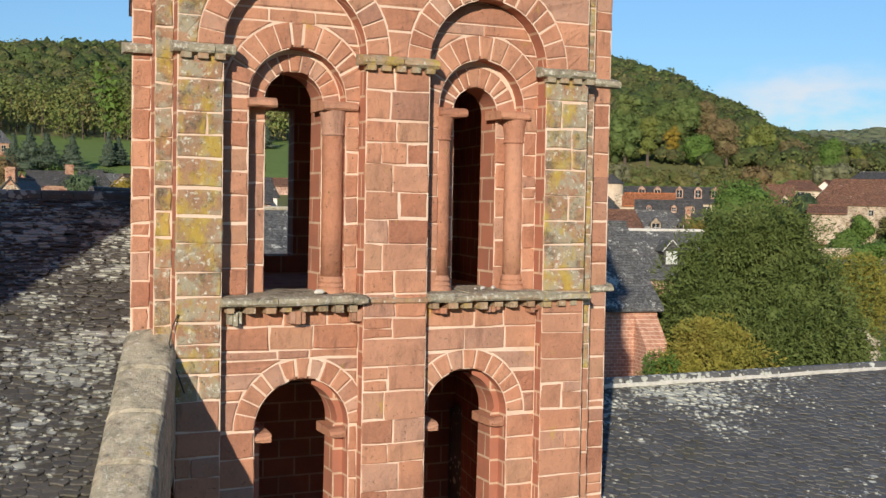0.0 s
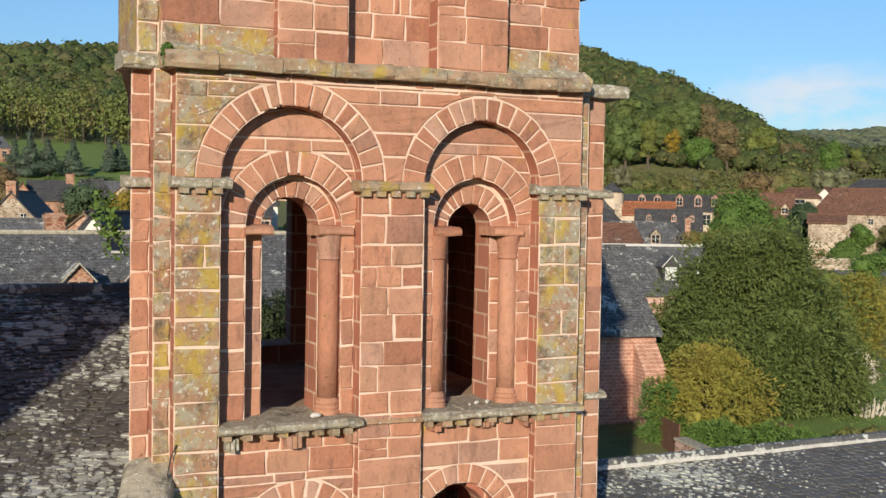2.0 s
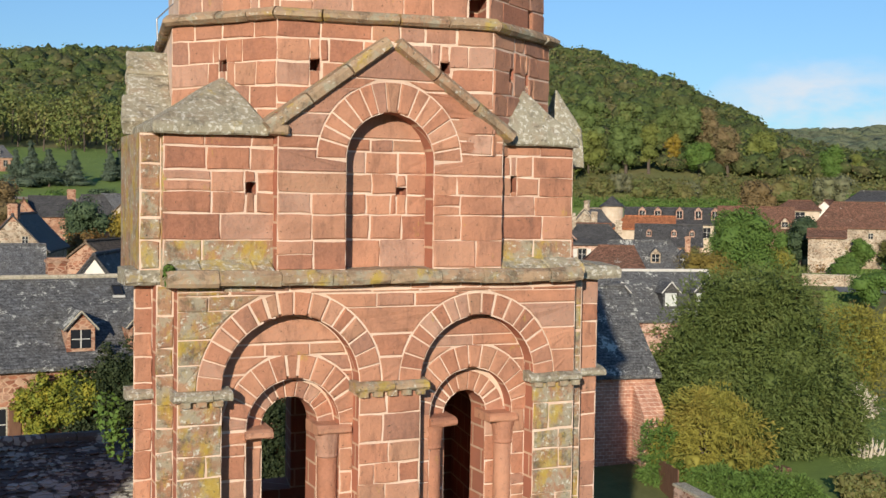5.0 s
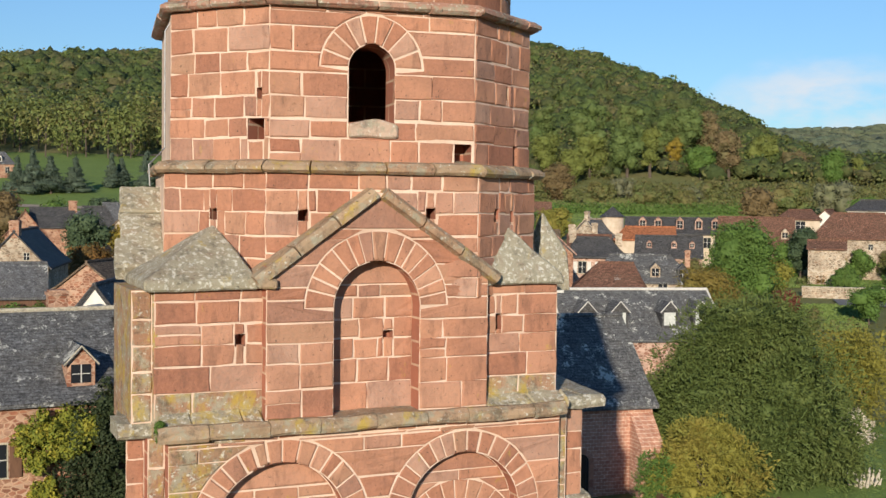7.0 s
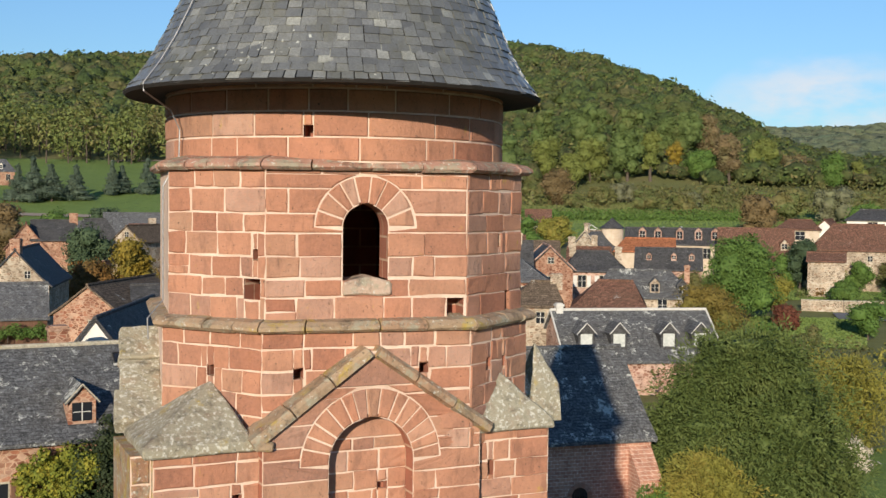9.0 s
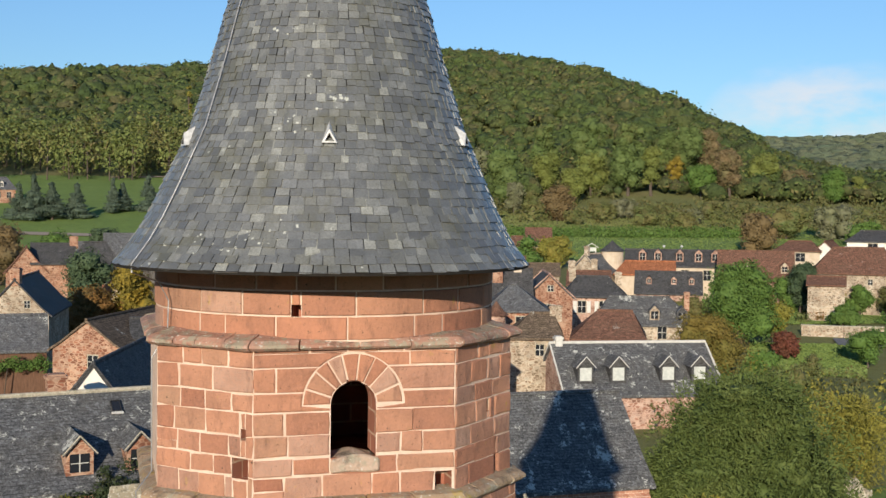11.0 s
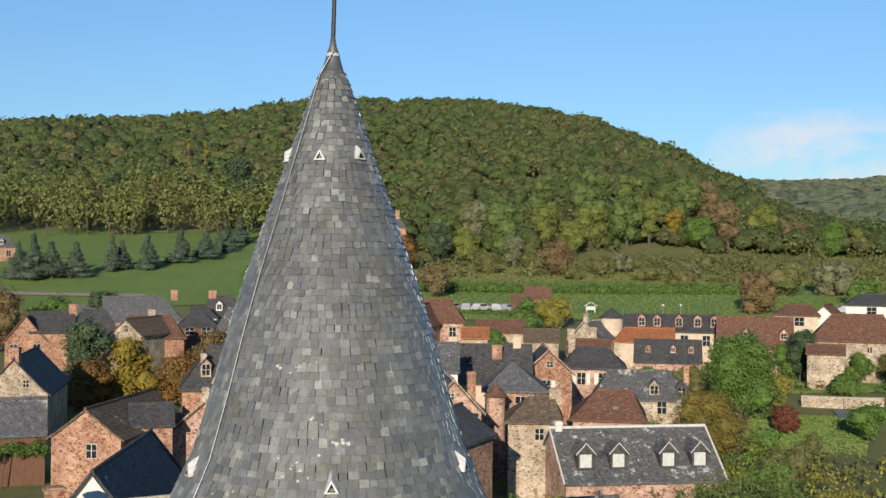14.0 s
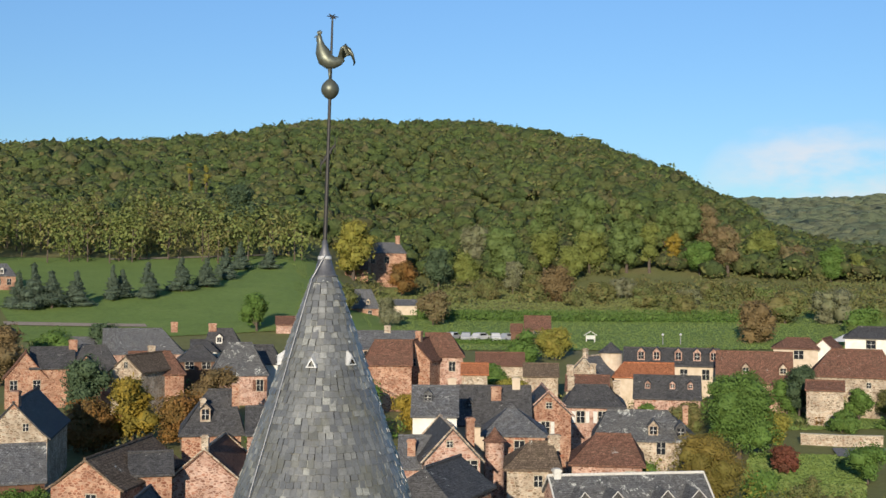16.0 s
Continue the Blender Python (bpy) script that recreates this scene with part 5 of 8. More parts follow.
def lerp_table(t, x):
    for (a, va), (b, vb) in zip(t, t[1:]):
        if x <= b:
            k = max(0.0, min(1.0, (x - a) / (b - a)))
            return va + (vb - va) * k
    return t[-1][1]


NEAR = [(0, 0.0), (32, 0.6), (44, 1.9), (55, 2.9), (85, 4.0), (115, 5.0), (130, 6.2), (150, 7.2), (185, 9.3), (215, 11.0), (260, 14.5), (320, 18), (360, 22)]
CREST = [(-40, 75.9), (3.4, 75.9), (4.9, 77.4), (6.7, 78.6), (9.2, 79.6), (10.8, 81.4), (12.4, 84.3), (14.8, 88.1), (15.6, 91.7), (17.0, 94.7), (18.1, 97.5), (20.3, 99.2), (22.5, 96.5), (24.2, 95.0), (26.1, 93.3), (28.1, 88.3), (30.3, 81.5), (32.0, 77.1), (32.6, 72.3), (33.6, 69.3), (34.7, 63.4), (35.8, 58.6), (36.8, 51.8), (37.6, 47.3), (38.4, 44.5), (39.1, 40.4), (39.7, 36.3), (41.0, 32.1), (42.0, 29.1), (43.3, 27.5), (45.2, 25.1), (60, 25.1)]
PEAK = [(-40, 590), (10, 590), (20, 640), (28, 580), (33, 520), (36, 480), (40, 430), (60, 410)]


def ground_z(x, y):
    r, az = math.hypot(x - CX, y - CY), az_of(x, y)
    z = lerp_table(NEAR, r)
    west = max(0.0, min(1.0, (21.5 - az) / 4))
    z += west * 5.0 * max(0.0, min(1.0, (r - 195) / 60)) ** 1.0
    z += west * 7.0 * max(0.0, min(1.0, (r - 255) / 90))
    if r > 330:
        top = lerp_table(CREST, az)
        peak = lerp_table(PEAK, az)
        k = max(0.0, min(1.0, (r - 330) / (peak - 330)))
        k = k * k * (3 - 2 * k) * 0.55 + k * 0.45
        if r > peak:
            k = max(0.35, 1 - (r - peak) / 900)
        base = z
        z = base + (top - base) * k
        w = Vector((x * 0.011, y * 0.011, 0))
        z += (9 * noise.noise(w) + 3.5 * noise.noise(w * 2.7)) * min(1, (r - 330) / 120) * (1 - 0.85 * k)
    if r > 1700:
        far = max(0.0, min(1.0, (r - 1700) / 900))
        z = z * (1 - far) + far * (171 + 6 * noise.noise(Vector((az * 0.13, 3.1, 0))))
    return z


verts, faces = [], []
RS = [0, 12, 25, 40, 55, 70, 85, 100, 115, 130, 150, 170, 185, 200, 215, 235, 260, 290, 320, 345, 370, 400, 430, 465, 500, 540, 580, 620, 660, 700, 745, 790, 830, 860, 900, 960, 1050, 1200, 1400, 1700, 2000, 2300, 2600, 3000, 3600, 4500]
AZ = [-180 + i * 8 for i in range(23)] + [-4 + i * 0.75 for i in range(75)] + [52 + i * 8 for i in range(16)]
AZ = [a for a in AZ if a < 180]
for r in RS:
    for a in AZ:
        x, y = CX + r * math.sin(radians(a)), CY + r * math.cos(radians(a))
        verts.append((x, y, ground_z(x, y)))
na = len(AZ)
for i in range(len(RS) - 1):
    for j in range(na):
        faces.append((i * na + j, i * na + (j + 1) % na, (i + 1) * na + (j + 1) % na, (i + 1) * na + j))


def grass_mat(name, tones, scale=0.05):
    n = Net(name, 0.95)
    c = n.ramp(n.grain(scale, 5, 0.6), (0.3, tones[0]), (0.5, tones[1]), (0.7, tones[2]))
    c = n.mix(n.ramp(n.grain(0.9, 6, 0.7), (0.35, 0.0), (0.75, 0.6)), c, tuple(0.5 * v for v in tones[0]))
    c = n.mix(n.ramp(n.grain(6, 4, 0.7), (0.5, 0.0), (0.8, 0.35)), c, tuple(1.5 * v for v in tones[2]))
    n.bump(n.grain(4, 6, 0.75), 0.5, 0.12)
    return n.done(c)


meadow = grass_mat("rough_meadow", [(0.145, 0.157, 0.051), (0.170, 0.178, 0.060), (0.196, 0.174, 0.076)])
lawn = grass_mat("green_lawn", [(0.133, 0.201, 0.046), (0.155, 0.231, 0.052), (0.177, 0.250, 0.061)], 0.12)
ground = part("ground", (verts, faces), meadow)
tagged(smooth(ground), "autumn grass and scrub between the village and the hills", "ground", kind="structure")


# ---- foliage ----
def leaf_mat(name, tones, cell=0.16, rough=0.7, relief=0.0):
    n = Net(name, rough)
    n.b.inputs["Specular IOR Level"].default_value = 0.2
    v = n.t.nodes.new("ShaderNodeTexVoronoi")
    v.inputs["Scale"].default_value = cell
    n.t.links.new(n.pos.outputs["Position"], v.inputs["Vector"])
    sp = n.t.nodes.new("ShaderNodeSeparateColor")
    n.t.links.new(v.outputs["Color"], sp.inputs[0])
    k = n.calc("ADD", n.calc("MULTIPLY", sp.outputs[0], 0.75), n.calc("MULTIPLY", n.pos.outputs["Random Per Island"], 0.25))
    c = n.ramp(k, *[(i / (len(tones) - 1), t) for i, t in enumerate(tones)])
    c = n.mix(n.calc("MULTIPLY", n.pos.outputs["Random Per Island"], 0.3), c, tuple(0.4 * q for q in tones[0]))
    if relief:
        # noise-shaped dark patches put the shade of gaps between clumps into the colour
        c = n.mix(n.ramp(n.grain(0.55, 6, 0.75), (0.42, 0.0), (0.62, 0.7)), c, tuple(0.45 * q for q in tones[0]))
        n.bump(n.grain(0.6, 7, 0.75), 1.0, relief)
    return n.done(c)


wood_leaf = leaf_mat("autumn_wood_leaves", [(0.063, 0.092, 0.026), (0.085, 0.120, 0.033), (0.108, 0.145, 0.037), (0.090, 0.130, 0.041), (0.148, 0.150, 0.044), (0.125, 0.160, 0.041), (0.170, 0.135, 0.055), (0.076, 0.120, 0.033), (0.179, 0.180, 0.053), (0.134, 0.115, 0.057)], 0.12)
n_b = Net("grey_brown_bark", 0.95)
n_b.bump(n_b.grain(18, 5, 0.7, stretch=(1, 1, 0.2)), 0.6, 0.03)
bark = n_b.done(n_b.ramp(n_b.grain(7, 5), (0.3, (0.06, 0.045, 0.032)), (0.7, (0.14, 0.11, 0.085))))


def crowns(spots, per, leaf, seed, flat=0.0, rough=0.6, spray=False):
    """Quads of leaf clumps on the uneven shells of many crowns: spots are (x, y, z of the crown's middle, half width, half height)."""
    rg = np.random.default_rng(seed)
    s = np.array(spots, float)
    m = len(s)
    d = rg.normal(size=(m, per, 3))
    d /= np.linalg.norm(d, axis=2, keepdims=True)
    lump = 1.0 + 0.22 * np.sin(d[..., 0] * 4.1 + s[:, None, 0]) * np.cos(d[..., 1] * 3.7 + s[:, None, 1]) + 0.18 * np.sin(d[..., 2] * 6.3 + s[:, None, 0] * 1.7)
    rad = rg.uniform(0.62, 1.05, size=(m, per)) ** 0.6 * lump
    c = s[:, None, :3] + d * rad[..., None] * np.stack([s[:, 3], s[:, 3], s[:, 4]], 1)[:, None, :]
    nrm = d + rg.normal(size=(m, per, 3)) * rough
    nrm[..., 2] += 0.35
    nrm /= np.linalg.norm(nrm, axis=2, keepdims=True)
    ref = rg.normal(size=(m, per, 3))
    u = np.cross(nrm, ref)
    u /= np.linalg.norm(u, axis=2, keepdims=True) + 1e-9
    w = np.cross(nrm, u)
    if spray:
        u = d * 0.9 + rg.normal(size=(m, per, 3)) * 0.45
        u[..., 2] -= 0.12
        u /= np.linalg.norm(u, axis=2, keepdims=True)
        w = np.cross(u, ref)
        w /= (np.linalg.norm(w, axis=2, keepdims=True) + 1e-9) * 2.2
    size = leaf * rg.uniform(0.6, 1.4, size=(m, per)) * (s[:, 3] if flat else np.ones(m))[:, None]
    e = size[..., None]
    k = rg.uniform(0.5, 1.0, size=(m, per, 4, 1))
    q = np.stack([c - u * e * k[:, :, 0], c - w * e * 0.6 * k[:, :, 1], c + u * e * k[:, :, 2], c + w * e * 0.6 * k[:, :, 3]], 2).reshape(-1, 3)
    return q


def quad_object(name, q, material, parent=None, label=""):
    me = bpy.data.meshes.new(name)
    n = len(q) // 4
    me.vertices.add(len(q))
    me.vertices.foreach_set("co", np.asarray(q, np.float32).ravel())
    me.loops.add(4 * n)
    me.loops.foreach_set("vertex_index", np.arange(4 * n, dtype=np.int32))
    me.polygons.add(n)
    me.polygons.foreach_set("loop_start", np.arange(0, 4 * n, 4, dtype=np.int32))
    me.materials.append(material)
    me.update(calc_edges=True)
    me.validate()
    return part(name, me, material, parent, label)


rnd = random.Random(21)
spots = []
while len(spots) < 8600:
    az, k = rnd.uniform(-2.5, 48.5), rnd.random() ** 0.8
    r = 340 + (lerp_table(PEAK, az) + 20 - 340) * k
    x, y = CX + r * math.sin(radians(az)), CY + r * math.cos(radians(az))
    if r < 400 and az > 31 and rnd.random() < 0.7:
        continue
    h = rnd.choice((1.7, 2.1, 2.5, 3.0, 3.7)) * rnd.uniform(0.85, 1.15)
    spots.append((x, y, ground_z(x, y) + 1.6 + h * rnd.uniform(0.4, 0.8), h * rnd.uniform(0.9, 1.3), h * rnd.uniform(0.7, 1.0)))


def lumps(name, spots, material, k=0.9, seed=1, parent=None, uneven_=0.10, facets=False, fine=2):
    """Uneven rounded masses of foliage inside the leaf clumps."""
    bm = bmesh.new()
    bmesh.ops.create_icosphere(bm, subdivisions=fine, radius=1.0)
    bv = np.array([v.co[:] for v in bm.verts])
    bf = np.array([[v.index for v in f.verts] for f in bm.faces], np.int32)
    bm.free()
    rg = np.random.default_rng(seed)
    s = np.array(spots, float)
    m, nv = len(s), len(bv)
    d = bv[None] * (1 + rg.normal(size=(m, nv, 1)) * uneven_)
    lump = 1.0 + 0.22 * np.sin(bv[None, :, 0] * 4.1 + s[:, None, 0]) * np.cos(bv[None, :, 1] * 3.7 + s[:, None, 1]) + 0.18 * np.sin(bv[None, :, 2] * 6.3 + s[:, None, 0] * 1.7)
    c = s[:, None, :3] + d * lump[..., None] * k * np.stack([s[:, 3], s[:, 3], s[:, 4]], 1)[:, None, :]
    f = (bf[None] + (np.arange(m, dtype=np.int32) * nv)[:, None, None]).reshape(-1, 3)
    me = bpy.data.meshes.new(name)
    me.vertices.add(m * nv)
    me.vertices.foreach_set("co", c.astype(np.float32).ravel())
    me.loops.add(f.size)
    me.loops.foreach_set("vertex_index", f.ravel().astype(np.int32))
    me.polygons.add(len(f))
    me.polygons.foreach_set("loop_start", np.arange(0, f.size, 3, dtype=np.int32))
    me.materials.append(material)
    me.update(calc_edges=True)
    ob = part(name, me, material, parent)
    return ob if facets else smooth(ob)


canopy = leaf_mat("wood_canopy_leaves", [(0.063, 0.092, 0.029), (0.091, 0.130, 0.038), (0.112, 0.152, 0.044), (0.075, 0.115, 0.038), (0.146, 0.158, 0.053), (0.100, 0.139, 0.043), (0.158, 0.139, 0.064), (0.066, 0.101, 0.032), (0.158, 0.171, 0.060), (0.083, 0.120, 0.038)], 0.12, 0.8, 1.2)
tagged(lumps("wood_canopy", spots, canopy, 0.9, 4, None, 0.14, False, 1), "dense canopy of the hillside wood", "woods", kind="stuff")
woods = quad_object("hill_woods", crowns(spots, 44, 0.2, 5, flat=1.0, rough=0.5), wood_leaf)
tagged(woods, "mixed autumn woodland covering the hillside", "woods", kind="stuff")
spots = []
for i in range(1000):
    az, r = rnd.uniform(33, 49), rnd.uniform(1900, 2700)
    x, y = CX + r * math.sin(radians(az)), CY + r * math.cos(radians(az))
    spots.append((x, y, ground_z(x, y) + 3, rnd.uniform(14, 30), rnd.uniform(7, 12)))
# the pale cast of distant haze is put into these leaf tones
hazed_far_leaf = leaf_mat("far_wood_leaves", [(0.125, 0.165, 0.105), (0.16, 0.19, 0.11), (0.185, 0.195, 0.115), (0.14, 0.175, 0.11)], 0.03, 0.9, 2.0)
far_woods = lumps("far_woods", spots, hazed_far_leaf, 1.0, 8)
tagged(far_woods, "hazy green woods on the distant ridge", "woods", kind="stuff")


# ---- houses of the village ----
def roof_mat(name, tones, row, width, moss=0.2, pale=0.0, rough=0.6):
    """Roof covering for houses at a distance, with its courses in relief."""
    n = Net(name, rough + 0.15)
    n.b.inputs["Specular IOR Level"].default_value = 0.15
    tc = n.t.nodes.new("ShaderNodeTexCoord")
    sw = n.t.nodes.new("ShaderNodeSeparateXYZ")
    cb = n.t.nodes.new("ShaderNodeCombineXYZ")
    br = n.t.nodes.new("ShaderNodeTexBrick")
    n.t.links.new(tc.outputs["Object"], sw.inputs[0])
    n.put(n.calc("ADD", sw.outputs[0], n.calc("MULTIPLY", sw.outputs[1], 0.08)), cb.inputs[0])
    n.put(sw.outputs[2], cb.inputs[1])
    n.t.links.new(cb.outputs[0], br.inputs["Vector"])
    br.inputs["Scale"].default_value = 1.0
    br.inputs["Brick Width"].default_value, br.inputs["Row Height"].default_value = width, row
    br.inputs["Mortar Size"].default_value = 0.012
    br.inputs["Color1"].default_value, br.inputs["Color2"].default_value = (*tones[0], 1), (*tones[1], 1)
    br.inputs["Mortar"].default_value = (*[0.3 * v for v in tones[0]], 1)
    c = n.mix(n.ramp(n.grain(0.7, 6, 0.7), (0.35, 0.0), (0.7, 0.7)), br.outputs["Color"], tones[2])
    c = n.mix(n.ramp(n.grain(2.4, 6, 0.8, stretch=(1, 1, 1.8)), (0.5, 0.0), (0.6, 0.75)), c, tuple(0.38 * v for v in tones[0]))
    c = n.mix(n.ramp(n.grain(3.3, 6, 0.8, stretch=(1, 1, 1.8)), (0.53, 0.0), (0.63, 0.7)), c, tuple(min(1, 1.75 * v) for v in tones[1]))
    c = n.mix(n.ramp(n.grain(5, 5, 0.7), (0.5, 0.0), (0.75, 0.75)), c, tuple(0.4 * v for v in tones[0]))
    c = n.mix(n.ramp(n.grain(11, 4, 0.7), (0.52, 0.0), (0.72, 0.8)), c, tuple(min(1, 1.9 * v) for v in tones[1]))
    if pale:
        c = n.mix(n.ramp(n.calc("ADD", n.calc("MULTIPLY", n.grain(1.1, 3), 0.5), n.calc("MULTIPLY", n.grain(6.5, 6, 0.8), 0.5)), (0.64 - 0.1 * pale, 0.0), (0.67 - 0.1 * pale, 0.8)), c, (0.58, 0.58, 0.52))
    n.bump(n.calc("ADD", n.calc("MULTIPLY", br.outputs["Fac"], -0.7), n.grain(6, 4)), 0.6, 0.03)
    return n.done(c)


slate_dark = roof_mat("house_slate_dark", [(0.056, 0.055, 0.056), (0.088, 0.087, 0.088), (0.105, 0.099, 0.091)], 0.10, 0.22, 0.1, 0.22, 0.5)
slate_grey = roof_mat("house_slate_grey", [(0.105, 0.108, 0.115), (0.15, 0.153, 0.16), (0.125, 0.118, 0.105)], 0.11, 0.24, 0.2, 0.35, 0.55)
slate_pale = roof_mat("house_slate_lichened", [(0.095, 0.097, 0.10), (0.14, 0.142, 0.145), (0.115, 0.108, 0.095)], 0.11, 0.24, 0.2, 0.75, 0.6)
lauze = roof_mat("house_stone_slate", [(0.126, 0.091, 0.065), (0.192, 0.142, 0.100), (0.108, 0.084, 0.055)], 0.13, 0.26, 0.5, 0.2, 0.8)
tile_brown = roof_mat("house_brown_tile", [(0.16, 0.08, 0.055), (0.225, 0.115, 0.078), (0.125, 0.082, 0.057)], 0.11, 0.18, 0.2, 0.1, 0.8)
tile_orange = roof_mat("house_orange_tile", [(0.36, 0.13, 0.06), (0.44, 0.17, 0.08), (0.28, 0.12, 0.06)], 0.14, 0.2, 0.1, 0.0, 0.8)


def rubble_mat(name, tones, joint, scale=3.3):
    n = Net(name, 0.92)
    v = n.t.nodes.new("ShaderNodeTexVoronoi")
    v.inputs["Scale"].default_value = scale
    v2 = n.t.nodes.new("ShaderNodeTexVoronoi")
    v2.feature = "DISTANCE_TO_EDGE"
    v2.inputs["Scale"].default_value = scale
    mp = n.t.nodes.new("ShaderNodeMapping")
    mp.inputs["Scale"].default_value = (1, 1, 1.8)
    n.t.links.new(n.pos.outputs["Position"], mp.inputs["Vector"])
    for q in (v, v2):
        n.t.links.new(mp.outputs[0], q.inputs["Vector"])
    sp = n.t.nodes.new("ShaderNodeSeparateColor")
    n.t.links.new(v.outputs["Color"], sp.inputs[0])
    c = n.ramp(sp.outputs[0], *[(i / (len(tones) - 1), t) for i, t in enumerate(tones)])
    c = n.mix(n.ramp(sp.outputs[1], (0.35, 0.75), (0.6, 0.0)), c, tuple(0.42 * q for q in tones[0]))
    c = n.mix(n.ramp(sp.outputs[2], (0.66, 0.0), (0.86, 0.8)), c, tuple(min(1, q * k) for q, k in zip(joint, (1.15, 1.3, 1.4))))
    c = n.mix(n.ramp(v2.outputs["Distance"], (0.05, 0.9), (0.15, 0.0)), c, tuple(min(1, q * k) for q, k in zip(joint, (1.18, 1.24, 1.28))))
    c = n.mix(n.ramp(n.grain(1.3, 6, 0.7), (0.48, 0.0), (0.68, 0.75)), c, tuple(min(1, 1.2 * q) for q in joint))
    c = n.mix(n.ramp(n.grain(0.6, 6, 0.7), (0.42, 0.0), (0.68, 0.7)), c, tuple(0.45 * q for q in tones[0]))
    n.bump(n.ramp(v2.outputs["Distance"], (0.0, 0.0), (0.1, 1.0)), 0.6, 0.03)
    return n.done(c)


wall_red = rubble_mat("red_rubble_wall", [(0.311, 0.117, 0.069), (0.382, 0.155, 0.091), (0.348, 0.172, 0.109), (0.209, 0.078, 0.047), (0.417, 0.201, 0.123), (0.286, 0.102, 0.058)], (0.452, 0.279, 0.183))
wall_tan = rubble_mat("tan_rubble_wall", [(0.324, 0.238, 0.155), (0.398, 0.296, 0.204), (0.308, 0.169, 0.106), (0.416, 0.338, 0.245), (0.253, 0.169, 0.106), (0.470, 0.389, 0.293)], (0.498, 0.398, 0.293))
wall_pink = rubble_mat("pink_rubble_wall", [(0.344, 0.163, 0.110), (0.419, 0.212, 0.149), (0.428, 0.260, 0.196), (0.279, 0.114, 0.071), (0.484, 0.311, 0.228), (0.353, 0.155, 0.097)], (0.513, 0.342, 0.259))
n_w = Net("white_render", 0.9)
wall_white = n_w.done(n_w.ramp(n_w.grain(1.2, 6), (0.3, (0.62, 0.58, 0.50)), (0.7, (0.78, 0.75, 0.68))))
n_w = Net("cream_render", 0.9)
wall_cream = n_w.done(n_w.ramp(n_w.grain(1.5, 6), (0.3, (0.48, 0.38, 0.27)), (0.7, (0.62, 0.52, 0.40))))
n_g = Net("window_glass", 0.12)
n_g.b.inputs["Specular IOR Level"].default_value = 0.6
glass = n_g.done((0.02, 0.022, 0.026))
n_p = Net("pale_painted_wood", 0.7)
paint = n_p.done(n_p.ramp(n_p.grain(6, 4), (0.3, (0.50, 0.48, 0.43)), (0.7, (0.66, 0.64, 0.58))))
n_p = Net("brown_stained_wood", 0.75)
brown_wood = n_p.done(n_p.ramp(n_p.grain(9, 5, stretch=(1, 1, 0.2)), (0.3, (0.10, 0.05, 0.03)), (0.7, (0.17, 0.09, 0.055))))


def window_on(house_, m, u, z, w, h, shutter=None, frame_mat=None):
    """A window on a wall whose local frame m has x along it and -y outwards."""
    fr = Pile()
    t = 0.055
    for a, b, c, d in ((u - w / 2 - t, u - w / 2, z, z + h), (u + w / 2, u + w / 2 + t, z, z + h), (u - w / 2 - t, u + w / 2 + t, z + h, z + h + t * 1.4), (u - w / 2 - t * 1.6, u + w / 2 + t * 1.6, z - t, z)):
        fr.box(a, b, -0.02, 0.12, c, d, m)
    win = part("window", fr.pair(), frame_mat or grey_stone, house_)
    gl = Pile()
    gl.box(u - w / 2, u + w / 2, -0.006, 0.05, z, z + h, m)
    part("pane", gl.pair(), glass, win)
    bars = Pile()
    bars.box(u - 0.022, u + 0.022, -0.03, 0.0, z, z + h, m)
    bars.box(u - w / 2, u + w / 2, -0.028, 0.0, z + h * 0.52, z + h * 0.52 + 0.035, m)
    part("glazing_bar", bars.pair(), paint, win)
    if shutter is not None:
        for s in (-1, 1):
            sh = Pile()
            sh.box(u + s * (w * 0.5 + 0.1) - (w * 0.5 if s < 0 else 0), u + s * (w * 0.5 + 0.1) + (w * 0.5 if s > 0 else 0), -0.075, -0.055, z, z + h, m)
            part("shutter", sh.pair(), shutter, win)


def arched_window(house_, m, u, z, w, h):
    """A round-headed window with a dressed stone surround on a wall's local frame."""
    c, r = (u, z + h - w / 2), w / 2
    line = arch_line(u - r, u + r, z, c, r, 12)
    v = [m @ Vector((a, -0.012, b)) for a, b in line]
    win = part("window", (v, [tuple(range(len(v)))]), glass, house_, "dark round-headed window")
    for i, poly in enumerate(ring(c, r, r + 0.22, 0, 180, 9, 3)):
        part("arch_stone", block(lambda a, b, d: m @ Vector((a, -d, b)), poly, 0.05, 0.015, 0.01, -0.02), red_stone, win)
    for s in (-1, 1):
        for k in range(4):
            q = Pile()
            q.box(u + s * r - (0.22 if s < 0 else 0), u + s * r + (0.22 if s > 0 else 0), -0.045, 0.02, z + k * (h - r) / 4 + 0.008, z + (k + 1) * (h - r) / 4 - 0.008, m)
            part("jamb_stone", q.pair(), red_stone, win)
    bars = Pile()
    for k in (-0.33, 0, 0.33):
        bars.box(u + k * w - 0.012, u + k * w + 0.012, -0.03, -0.016, z, z + h - r * 0.5, m)
    part("grille", bars.pair(), iron, win)


